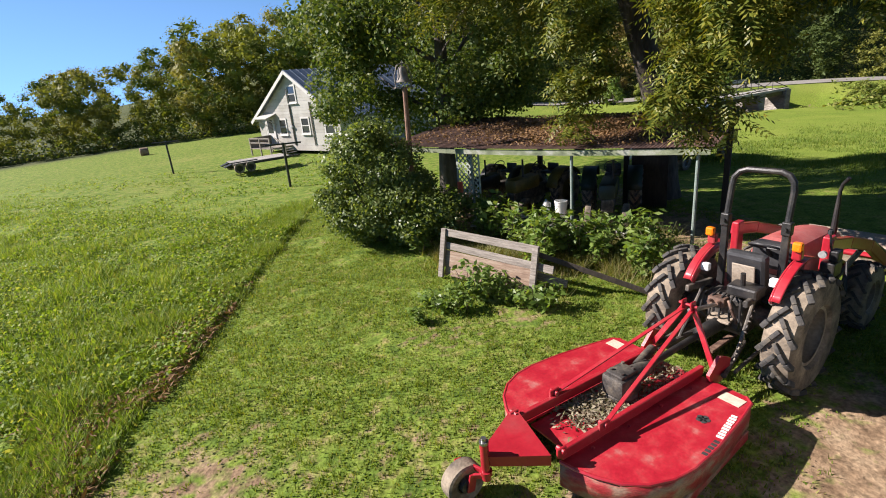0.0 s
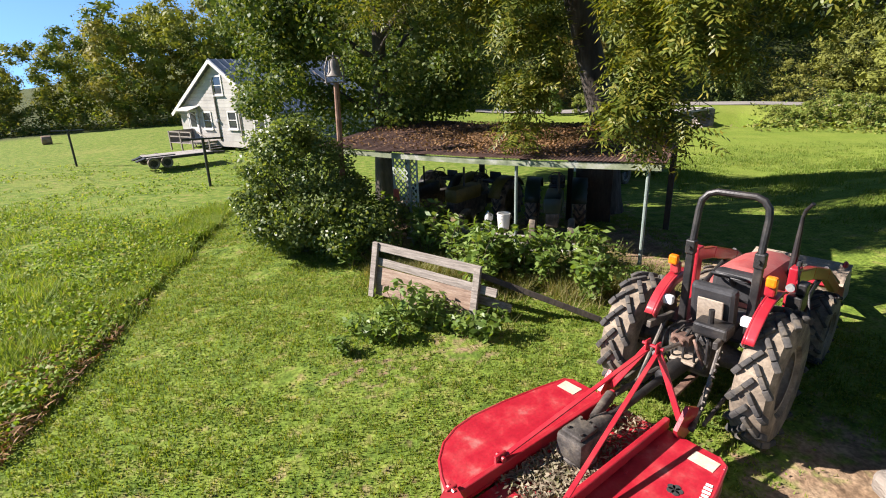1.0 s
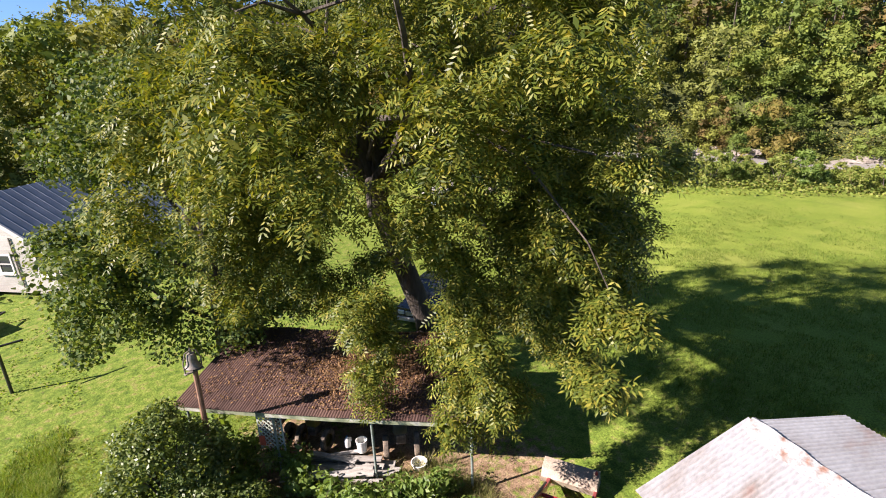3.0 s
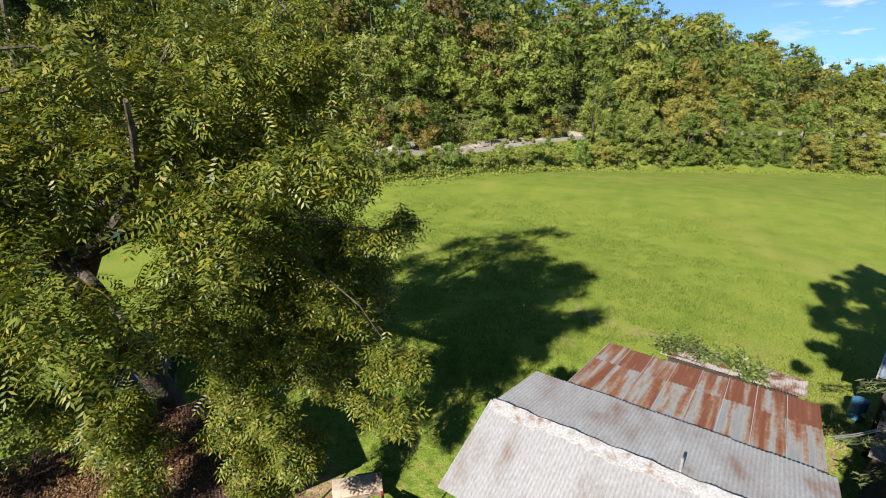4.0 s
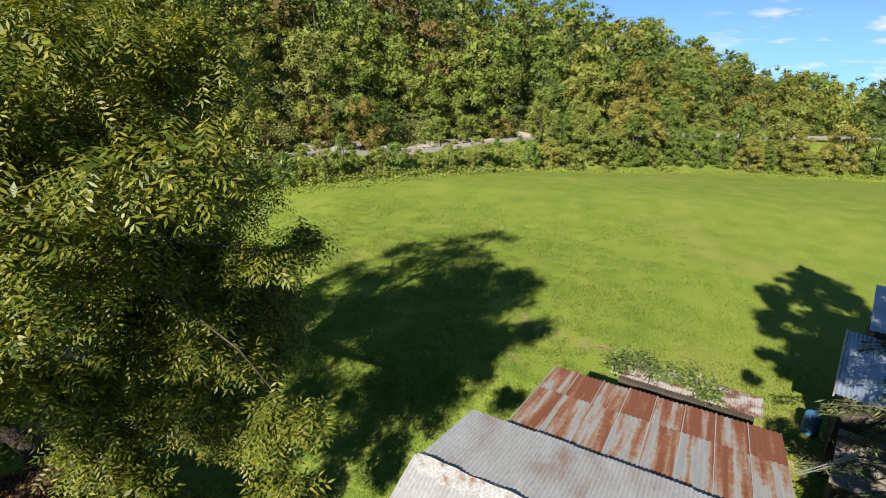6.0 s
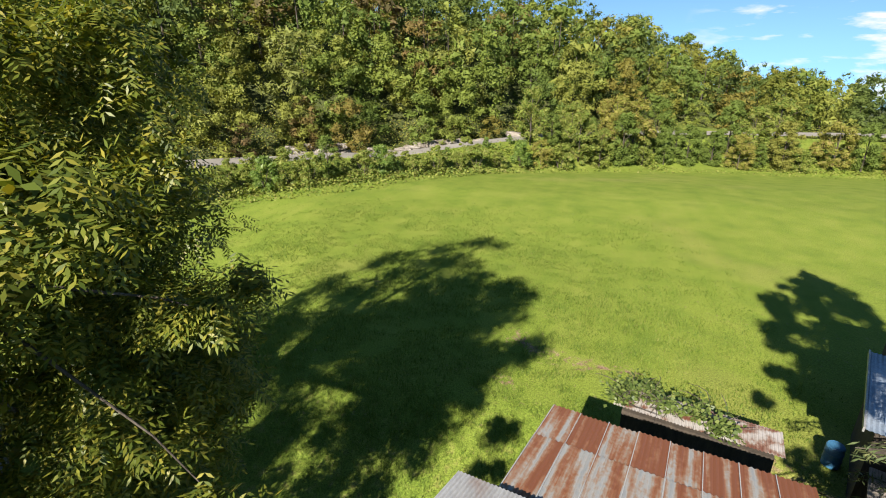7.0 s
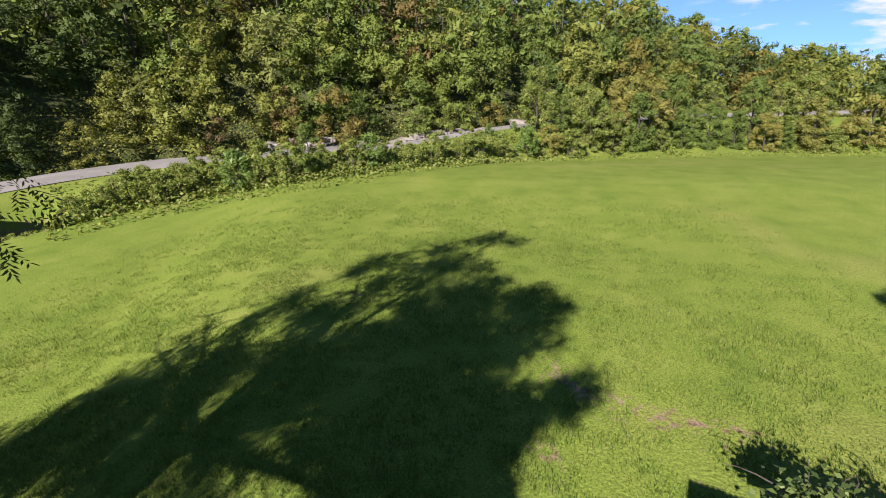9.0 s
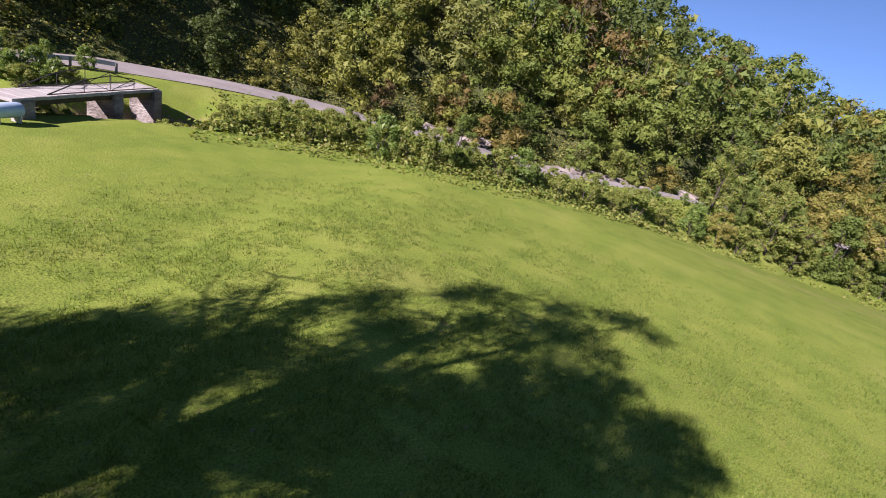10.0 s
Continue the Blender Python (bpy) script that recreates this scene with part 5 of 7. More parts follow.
# ---- house ----
def house_at(m):
    h = thing("house", "small old white clapboard house with a grey-blue tin roof", "house", m)
    W, D, E, A = 8.8, 9.0, 2.15, 4.95
    core = Mesh()
    core.add([(-W / 2, 0, 0), (W / 2, 0, 0), (W / 2, 0, E), (0, 0, A - 0.05), (-W / 2, 0, E), (-W / 2, D, 0), (W / 2, D, 0), (W / 2, D, E), (0, D, A - 0.05), (-W / 2, D, E)],
             [(0, 1, 2, 3, 4), (5, 9, 8, 7, 6), (0, 5, 6, 1), (1, 6, 7, 2), (2, 7, 8, 3), (3, 8, 9, 4), (4, 9, 5, 0)])
    part("wall", core, M["siding"], h)
    zb, k = 0.30, 0
    while zb < A - 0.2:
        zt = zb + 0.2
        hw = W / 2 if zt < E else W / 2 * (A - zt) / (A - E)
        if hw > 0.1:
            b = Mesh().box((0, -0.015, zb + 0.1), (2 * hw, 0.03, 0.19), pose(0, 0, 0, 4, 0, 0))
            part("clapboard", b, M["siding"], h)
        zb = zt
    part("foundation", Mesh().box((0, D / 2, 0.12), (W + 0.1, D + 0.1, 0.34)), M["concrete"], h)
    for s in (-1, 1):
        r = Mesh()
        n = Vector((s * (A - E), 0, W / 2)).normalized() * 0.07
        a, b = Vector((0, 0, A + 0.02)), Vector((s * (W / 2 + 0.4), 0, A - (A - E) * (W / 2 + 0.4) / (W / 2)))
        vs = [a + Vector((0, -0.35, 0)), b + Vector((0, -0.35, 0)), b + Vector((0, D + 0.3, 0)), a + Vector((0, D + 0.3, 0))]
        r.add(vs + [v + n for v in vs], [(0, 1, 2, 3), (4, 7, 6, 5), (0, 4, 5, 1), (1, 5, 6, 2), (2, 6, 7, 3), (3, 7, 4, 0)])
        ro = part("roof", r, M["blue_roof"], h, "ribbed grey-blue tin roof slope")
        for q in range(20):
            y = -0.3 + q * (D + 0.55) / 19
            part("rib", Mesh().bar(a + Vector((0, y, 0.085)), b + Vector((0, y, 0.085)), 0.03, 0.03), M["blue_roof"], ro)
        part("barge_board", Mesh().bar(a + Vector((0, -0.36, -0.06)), b + Vector((0, -0.36, -0.06)), 0.03, 0.2), M["trim_white"], ro)

    def win(x, z, w, hh):
        f = Mesh()
        for q in (-1, 1):
            f.box((x + q * (w / 2 + 0.05), -0.05, z), (0.1, 0.05, hh + 0.2))
            f.box((x, -0.05, z + q * (hh / 2 + 0.05)), (w, 0.05, 0.1))
        f.box((x, -0.05, z), (w, 0.04, 0.05))
        wo = part("window", f, M["trim_white"], h)
        for q in (-1, 1):
            part("pane", Mesh().box((x, -0.035, z + q * hh / 4), (w, 0.01, hh / 2 - 0.03)), M["window"], wo)
        part("sill", Mesh().box((x, -0.09, z - hh / 2 - 0.12), (w + 0.3, 0.12, 0.04)), M["trim_white"], wo)

    win(0.05, 3.55, 0.72, 0.95)
    win(1.0, 1.55, 0.72, 0.9)
    win(3.45, 1.55, 0.85, 1.0)
    win(-1.5, 1.5, 0.7, 0.9)
    d = part("door", Mesh().box((-3.0, -0.05, 1.2), (0.85, 0.06, 1.9), None, 0.01), M["trim_white"], h, "white side door")
    part("door_frame", Mesh().box((-3.48, -0.06, 1.22), (0.1, 0.07, 2.1)).box((-2.52, -0.06, 1.22), (0.1, 0.07, 2.1)).box((-3.0, -0.06, 2.22), (1.06, 0.07, 0.1)), M["trim_white"], d)
    part("door_pane", Mesh().box((-3.0, -0.085, 1.55), (0.6, 0.015, 0.9)), M["window"], d)
    part("awning", Mesh().bar((-2.9, -0.02, 2.38), (-2.9, -0.85, 2.12), 1.5, 0.05), M["siding"], h)
    part("awning_brace", Mesh().bar((-3.55, -0.05, 1.65), (-3.55, -0.78, 2.1), 0.05, 0.05).bar((-2.25, -0.05, 1.65), (-2.25, -0.78, 2.1), 0.05, 0.05), M["siding"], h)
    part("conduit", Mesh().tube([(-0.4, -0.08, 0.3), (-0.4, -0.08, 3.9)], 0.05, 8), M["wood_grey"], h, "grey service conduit", True)
    part("downpipe", Mesh().tube([(1.75, -0.08, 0.3), (1.75, -0.08, 3.0)], 0.04, 8), M["wood_grey"], h, "", True)
    part("meter", Mesh().lathe([(0.001, 0.16), (0.1, 0.14), (0.12, 0)], 14, pose(-0.4, -0.05, 1.5, 90)), M["rail"], h, "", True)
    return h


house_m = pose(-7.7, 35.85, 0.2, 0, 0, -42)
house_at(house_m)
deck = thing("porch_deck", "weathered wooden deck with rails and steps beside the house", "deck", house_m @ pose(-2.0, -1.0, -0.1) @ Matrix.Scale(0.78, 4))
for k in range(12):
    part("plank", Mesh().box((-1.45 + 0.26 * k, 0.1, 0.5), (0.24, 2.2, 0.05)), M["wood_grey"], deck)
for px, py in ((-1.5, -0.95), (0, -0.95), (1.5, -0.95), (-1.5, 1.1)):
    part("post", Mesh().box((px, py, 0.65), (0.1, 0.1, 1.5)), M["wood_grey"], deck)
for za in (1.0, 1.35):
    part("rail", Mesh().bar((-1.5, -0.95, za), (1.5, -0.95, za), 0.05, 0.09).bar((-1.5, -0.95, za), (-1.5, 1.1, za), 0.05, 0.09), M["wood_grey"], deck)
for k in range(3):
    part("step", Mesh().box((2.1 + 0.3 * k, 0.1, 0.38 - 0.15 * k), (0.32, 1.0, 0.05)), M["wood_grey"], deck)
part("stair_rail", Mesh().bar((1.5, -0.45, 1.35), (2.9, -0.45, 0.85), 0.05, 0.09).bar((2.9, -0.45, 0.0), (2.9, -0.45, 0.9), 0.08, 0.08), M["wood_grey"], deck)
part("skirt_panel", Mesh().box((-1.56, 0.1, 0.9), (0.04, 2.0, 0.9)), M["wood_grey"], deck)

# flatbed trailer
trl = thing("flatbed_trailer", "long black flatbed trailer with a pale plank bed on the lawn", "trailer", pose(-8.9, 30.4, 0, 0, 0, 32) @ Matrix.Scale(0.82, 4))
for k in range(6):
    part("bed_plank", Mesh().box((0, -0.85 + 0.34 * k, 0.62), (3.7, 0.32, 0.05), None, 0.006), M["wood_pale"], trl)
part("bed_frame", Mesh().box((0, -1.05, 0.55), (3.8, 0.08, 0.14)).box((0, 1.05, 0.55), (3.8, 0.08, 0.14)).box((-1.85, 0, 0.55), (0.08, 2.1, 0.14)).box((1.85, 0, 0.55), (0.08, 2.1, 0.14)), M["black_metal"], trl)
part("tongue", Mesh().bar((1.85, -0.6, 0.5), (2.9, 0, 0.45), 0.08, 0.1).bar((1.85, 0.6, 0.5), (2.9, 0, 0.45), 0.08, 0.1), M["black_metal"], trl)
for xx in (-1.62, -0.9):
    for s in (1, -1):
        wheel(trl, xx, s * 1.22, 0.34, 0.2, 0.2, s, M["black_metal"], 0, "trailer_wheel")
part("fender", Mesh().box((-1.26, -1.24, 0.74), (1.7, 0.26, 0.05)), M["black_metal"], trl)
part("ramp", Mesh().bar((-1.9, -0.5, 0.6), (-2.4, -0.5, 0.45), 0.5, 0.06).bar((-1.9, 0.5, 0.6), (-2.4, 0.5, 0.45), 0.5, 0.06), M["black_metal"], trl)


def clothes_post(x, y, turn):
    z = float(ground_z(x, y))
    c = thing("clothesline_post", "dark T-shaped clothesline post standing in the grass", "clothesline post", pose(x, y, z, 2, 1, turn), "clothesline posts")
    part("upright", Mesh().tube([(0, 0, -0.2), (0, 0, 1.95)], 0.055, 10), M["black_metal"], c, "", True)
    part("crossarm", Mesh().bar((-0.75, 0, 1.9), (0.75, 0, 1.9), 0.07, 0.07, 0.01), M["black_metal"], c)


clothes_post(-5.7, 23.9, 12)
clothes_post(-14.8, 32.6, 10)


# ---- trees ----
def limb_path(rng, a, b, bend, n=6):
    a, b = Vector(a), Vector(b)
    off = Vector((rng.uniform(-1, 1), rng.uniform(-1, 1), rng.uniform(0, 1))) * bend * (b - a).length
    return [a.lerp(b, k / n) + off * math.sin(math.pi * k / n) for k in range(n + 1)]


def crown_lobes(nr, n, rmax, z0, z1, lobe, mid=0.45, inner=0.35, power=2.4):
    """Middles of leaf masses in a round-shouldered crown about the z axis."""
    t = nr.uniform(0.02, 0.98, n)
    z = z0 + (z1 - z0) * t
    rm = rmax * np.clip(1 - np.abs((t - mid) / np.where(t > mid, 1 - mid, mid)) ** power, 0.08, 1) ** 0.6
    a = nr.uniform(0, 2 * np.pi, n)
    r = rm * np.sqrt(nr.uniform(inner, 1.0, n)) * nr.uniform(0.86, 1.08, n)
    return np.stack([r * np.cos(a), r * np.sin(a), z], -1), nr.uniform(0.7, 1.25, n) * lobe


def fill(nr, c, r, per, flat=0.75):
    """Points in each leaf mass, denser towards its skin, and the way outwards at each."""
    n = len(c)
    d = nr.normal(size=(n, per, 3))
    d /= np.linalg.norm(d, axis=2, keepdims=True)
    k = nr.uniform(0.25, 1, (n, per, 1)) ** 0.5
    p = c[:, None] + d * k * r[:, None, None] * (1, 1, flat)
    return p.reshape(-1, 3), d.reshape(-1, 3)


def compound(nr, p, out, length=0.46, pairs=5, lw=0.14, ww=0.048):
    """Feathered leaves: leaflets in pairs along a drooping stalk."""
    n = len(p)
    a = nr.normal(size=(n, 3)) * 0.5 + out * (1, 1, 0.2)
    a[:, 2] -= 0.55
    a /= np.linalg.norm(a, axis=1, keepdims=True)
    up = np.array((0, 0, 1.0)) + nr.normal(size=(n, 3)) * 0.35 + out * 0.3
    b = np.cross(a, up)
    b /= np.linalg.norm(b, axis=1, keepdims=True) + 1e-9
    c = np.cross(b, a)
    qs = []
    for k in range(pairs):
        f = (k + 0.6) / (pairs + 0.4) - 0.45
        for s in (-1, 1):
            d = b * s * 0.85 + a * 0.5 - c * 0.25
            d /= np.linalg.norm(d, axis=1, keepdims=True)
            e = a * 0.9 - b * s * 0.45
            q0 = p + a * f * length - c * abs(f) * 0.06
            w = e * ww / 2
            qs.append(np.stack([q0, q0 + d * lw * 0.45 - w, q0 + d * lw, q0 + d * lw * 0.45 + w], 1))
    q0 = p + a * 0.48 * length
    qs.append(np.stack([q0, q0 + a * lw * 0.45 - b * ww / 2, q0 + a * lw, q0 + a * lw * 0.45 + b * ww / 2], 1))
    return np.concatenate(qs)


# walnut over the shed
WX, WY = 6.6, 15.6
wz = float(ground_z(WX, WY))
walnut = thing("walnut_tree", "tall spreading walnut tree with feathered yellow-green leaves", "tree", pose(WX, WY, wz))
nr, rr = np.random.default_rng(11), random.Random(11)
wood = Mesh()
trunk = [Vector((0.6, 0, -0.3)), Vector((0.56, 0, 0.4)), Vector((0.34, -0.05, 2.5)), Vector((-0.35, -0.1, 4.6)), Vector((-1.05, -0.2, 6.6)), Vector((-1.45, -0.3, 8.4))]
wood.tube(trunk, [0.55, 0.42, 0.36, 0.33, 0.29, 0.22], 14)
part("trunk", wood, M["bark"], walnut, "dark furrowed trunk", True)
ends = []
for k in range(11):
    a = 2 * math.pi * (k + rr.uniform(-0.3, 0.3)) / 11
    base = trunk[4].lerp(trunk[5], rr.uniform(-0.3, 1.0))
    rad = rr.uniform(3.8, 5.8)
    tip = Vector((rad * math.cos(a), rad * math.sin(a), rr.uniform(7.5, 13.5)))
    pts = limb_path(rr, base, tip, 0.16, 7)
    mb = Mesh().tube(pts, [0.15 - 0.125 * i / 7 for i in range(8)], 9)
    for j in range(3, 8):
        for q in range(2):
            e = pts[j] + Vector((rr.uniform(-1.8, 1.8), rr.uniform(-1.8, 1.8), rr.uniform(-1.8, 1.4)))
            tw = limb_path(rr, pts[j], e, 0.2, 3)
            mb.tube(tw, [0.045, 0.03, 0.02, 0.01], 5)
            ends.append(e)
    part("limb", mb, M["bark"], walnut, "", True)
for tip, thick in (((-3.4, -4.2, 10.6), 0.17), ((-4.4, -1.0, 11.0), 0.15), ((-0.2, -3.8, 12.2), 0.15)):
    pts = limb_path(rr, trunk[4], Vector(tip), 0.12, 7)
    part("limb", Mesh().tube(pts, [thick * (1 - 0.11 * i) for i in range(8)], 9), M["bark"], walnut, "", True)
mb = Mesh().tube(limb_path(rr, trunk[5], Vector((-0.4, 0.2, 14.5)), 0.1, 6), [0.17, 0.14, 0.11, 0.09, 0.06, 0.04, 0.02], 9)
part("limb", mb, M["bark"], walnut, "", True)
for tip in ((0.6, -4.0, 9.0), (0.4, -3.6, 11.0), (-3.6, -5.6, 8.0), (-3.2, -6.2, 11.4)):
    pts = limb_path(rr, trunk[4].lerp(trunk[5], 0.4), Vector(tip), 0.1, 7)
    part("limb", Mesh().tube(pts, [0.16 - 0.018 * i for i in range(8)], 8), M["bark"], walnut, "", True)
part("limb", Mesh().tube([(-1.3, -0.3, 8.0), (-1.9, -2.6, 9.3), (-1.8, -5.0, 9.5), (-1.3, -6.8, 8.8), (-1.2, -8.2, 7.7), (-1.0, -8.9, 6.4)], [0.10, 0.07, 0.045, 0.025, 0.012, 0.005], 8), M["bark"], walnut, "", True)
part("limb", Mesh().tube([(-1.8, -5.0, 9.5), (-0.6, -6.4, 9.0), (-0.2, -7.6, 8.8), (-0.2, -8.6, 8.7)], [0.04, 0.025, 0.014, 0.005], 7), M["bark"], walnut, "", True)
part("hanging_branch", Mesh().tube([(-1.3, -3.8, 8.2), (-0.6, -4.6, 7.2), (-0.3, -4.8, 6.2), (-0.15, -4.75, 5.3)], [0.06, 0.045, 0.03, 0.012], 7), M["wood_grey"], walnut, "pale bare hanging branch", True)
lc, lr = crown_lobes(nr, 150, 6.2, 3.6, 14.6, 1.1, 0.5, 0.3)
extra = np.array([(e.x, e.y, e.z) for e in ends])[::1]
chains = (((0.5, -4.4, 4.2), (0.5, -3.8, 6.6), 6, 0.5), ((-2.9, -3.2, 2.9), (-2.9, -2.8, 6.0), 9, 0.5), ((-2.3, -3.3, 3.4), (-2.4, -2.9, 6.0), 6, 0.42), ((-1.5, -5.6, 2.6), (-1.5, -5.1, 5.2), 11, 0.54), ((-1.5, -5.1, 5.2), (-1.8, -4.9, 7.5), 8, 0.6), ((-0.6, -7.0, 5.0), (-0.45, -6.8, 8.0), 9, 0.44), ((2.2, -4.1, 4.8), (2.2, -3.8, 6.5), 5, 0.46), ((2.4, -3.8, 6.0), (2.4, -3.8, 8.0), 4, 0.6),
          ((-1.5, -9.0, 5.9), (-1.4, -8.8, 7.1), 5, 0.29), ((0.4, -6.4, 8.5), (-0.2, -8.6, 8.7), 6, 0.36), ((-2.6, -6.8, 10.0), (-2.1, -8.3, 10.3), 6, 0.6), ((-5.3, -1.2, 5.2), (-5.0, -1.6, 8.0), 7, 0.7), ((-3.8, -1.8, 5.0), (-3.8, -2.0, 7.5), 6, 0.62), ((-1.7, -6.7, 3.9), (-1.9, -6.4, 5.2), 5, 0.45), ((-1.1, -7.9, 7.3), (-1.0, -7.1, 8.6), 4, 0.34), ((0.2, -6.9, 11.6), (0.8, -6.2, 12.4), 4, 0.6), ((1.25, -4.2, 6.6), (0.96, -3.4, 12.0), 11, 0.85), ((0.1, -4.2, 8.6), (-1.85, -3.7, 11.4), 6, 0.85), ((-1.6, -5.6, 11.2), (-0.4, -5.6, 11.8), 3, 0.7), ((-7.0, -1.2, 7.4), (-6.4, -1.0, 11.5), 9, 0.9), ((-5.6, -0.8, 6.4), (-5.2, -2.6, 9.0), 6, 0.7),
          ((-3.4, -4.2, 8.6), (-3.2, -4.4, 11.0), 5, 0.8))
hang, hr = [], []
for c0, c1, m, q in chains:
    for k in range(m):
        f = k / (m - 1)
        hang.append(np.array(c0) * (1 - f) + np.array(c1) * f + nr.normal(size=3) * (0.3, 0.3, 0.12))
        hr.append(q * nr.uniform(0.8, 1.2))
hang = np.array(hang)
# the heavy southern limb
m = 22
dd = nr.normal(size=(m, 3))
dd *= (nr.uniform(0.35, 1, (m, 1)) ** 0.4) / np.linalg.norm(dd, axis=1, keepdims=True)
hang = np.concatenate([hang, dd * (1.7, 2.0, 2.0) + (-2.2, -5.0, 9.2)])
hr = np.concatenate([hr, nr.uniform(0.7, 1.1, m)])
# a high bough over the field
m = 12
dd = nr.normal(size=(m, 3))
dd *= (nr.uniform(0.3, 1, (m, 1)) ** 0.4) / np.linalg.norm(dd, axis=1, keepdims=True)
hang = np.concatenate([hang, dd * (1.1, 1.1, 1.6) + (1.0, -6.3, 10.6)])
hr = np.concatenate([hr, nr.uniform(0.6, 0.95, m)])
# the western boughs, towards the sun
m = 24
dd = nr.normal(size=(m, 3))
dd *= (nr.uniform(0.3, 1, (m, 1)) ** 0.4) / np.linalg.norm(dd, axis=1, keepdims=True)
hang = np.concatenate([hang, dd * (1.5, 1.9, 1.4) + (-4.8, -4.9, 9.5)])
hr = np.concatenate([hr, nr.uniform(0.7, 1.1, m)])
# the shaded underside of the southern boughs
m = 30
dd = nr.normal(size=(m, 3))
dd *= (nr.uniform(0.3, 1, (m, 1)) ** 0.4) / np.linalg.norm(dd, axis=1, keepdims=True)
hang = np.concatenate([hang, dd * (1.35, 1.3, 1.9) + (0.6, -5.9, 6.5)])
hr = np.concatenate([hr, nr.uniform(0.7, 1.0, m)])
# the south-eastern shoulder of the crown
m = 20
dd = nr.normal(size=(m, 3))
dd *= (nr.uniform(0.3, 1, (m, 1)) ** 0.4) / np.linalg.norm(dd, axis=1, keepdims=True)
hang = np.concatenate([hang, dd * (1.2, 1.4, 2.4) + (2.8, -3.6, 9.0)])
hr = np.concatenate([hr, nr.uniform(0.65, 1.0, m)])
# inner foliage round the fork, on its shaded side
hang = np.concatenate([hang, np.array([(0.6 + 0.35 * k, 0.1 + 0.12 * (k % 3), 7.2 + 0.28 * k) for k in range(6)])])
hr = np.concatenate([hr, np.full(6, 0.75)])
lc = np.concatenate([lc, extra, hang])
lr = np.concatenate([lr, np.full(len(extra), 0.7), np.array(hr)])
keep = ((lc[:, 2] > 5.9) & (lc[:, 1] < 5.4 - 0.6 * (lc[:, 2] - 5))) | (np.arange(len(lc)) >= len(lc) - len(hang))
# gaps between the boughs, open towards the sun
to_sun = np.array((-2.745, 0.57, 1.83)) / math.sqrt(2.745 ** 2 + 0.57 ** 2 + 1.83 ** 2)
for gx_, gy_, wide in ((10.8, -1.9, 0.4), (9.7, -4.1, 0.5), (8.2, -5.85, 0.45)):
    off = lc - (gx_, gy_, 0.6)
    keep &= np.linalg.norm(off - (off @ to_sun)[:, None] * to_sun, axis=1) > wide
# a window between the boughs, through which the fork of the trunk shows
wa, wb = np.array((-1.6, -2.4, 8.3)), np.array((-5.2, -8.4, 10.3))
tt = np.clip(((lc - wa) @ (wb - wa)) / ((wb - wa) @ (wb - wa)), 0, 1)
keep &= np.linalg.norm(lc - wa - tt[:, None] * (wb - wa), axis=1) > 0.8
p, o = fill(nr, lc[keep], lr[keep], 60)
p2, o2 = fill(nr, lc[keep], lr[keep] * 0.66, 76)
me = np_mesh("walnut_crown", np.concatenate([compound(nr, p, o, 0.46, 5, 0.13, 0.038), leaves(nr, p2, 0.2, 0.085, 0.5, o2, 0.6)]), 4, M["walnut_leaf"])
part("crown", me, None, walnut, "drooping feathered foliage")

# dense dark maple behind the shed
MX, MY = 1.15, 19.5
nr, rr = np.random.default_rng(12), random.Random(12)
maple = thing("maple_tree", "dense dark green maple behind the shed", "tree", pose(MX, MY, float(ground_z(MX, MY))))
mb = Mesh().tube([(0, 0, -0.3), (0, 0, 1.5), (0.1, 0.1, 5), (0, 0.2, 9)], [0.4, 0.28, 0.2, 0.06], 12)
for k in range(9):
    a = 2.4 * k
    mb.tube(limb_path(rr, (0.05, 0.05, 2 + 0.6 * k), (2.9 * math.cos(a), 2.9 * math.sin(a), 3.4 + 0.8 * k), 0.12), [0.1, 0.09, 0.07, 0.06, 0.04, 0.03, 0.015], 7)
part("trunk", mb, M["bark"], maple, "", True)
lc, lr = crown_lobes(nr, 120, 4.0, 2.3, 11.2, 0.92, 0.42, 0.3)
low_ = np.stack([nr.uniform(-4.0, -2.0, 24), nr.uniform(-1.2, 1.5, 24), nr.uniform(3.2, 6.4, 24)], -1)
lc, lr = np.concatenate([lc, low_]), np.concatenate([lr, nr.uniform(0.6, 1.0, 24)])
p, o = fill(nr, lc, lr, 440)
part("crown", np_mesh("maple_crown", leaves(nr, p, 0.135, 0.10, 0.35, o, 1.0, 0.6), 4, M["maple_leaf"]), None, maple, "dense dark foliage")

# unseen tall tree west of the barn, its high crown added to shadow the field
nr, rr = np.random.default_rng(14), random.Random(14)
TX, TY = 1.3, -2.9
tall = thing("tall_tree", "unseen tall tree beside the barn, added to cast the field shadow", "tree", pose(TX, TY, float(ground_z(TX, TY))))
mb = Mesh().tube([(0, 0, -0.3), (0, 0, 4), (0.1, 0.1, 11), (0, 0.2, 18)], [0.42, 0.3, 0.2, 0.05], 12)
for k in range(9):
    a = 2.4 * k
    mb.tube(limb_path(rr, (0.05, 0.05, 9 + 0.7 * k), (2.4 * math.cos(a), 2.4 * math.sin(a), 11 + 0.9 * k), 0.12), [0.1, 0.09, 0.07, 0.06, 0.04, 0.03, 0.015], 7)
part("trunk", mb, M["bark"], tall, "", True)
lc, lr = crown_lobes(nr, 120, 3.1, 6.6, 19.6, 0.5, 0.5, 0.25, 1.9)
p, o = fill(nr, lc, lr, 130, 0.55)
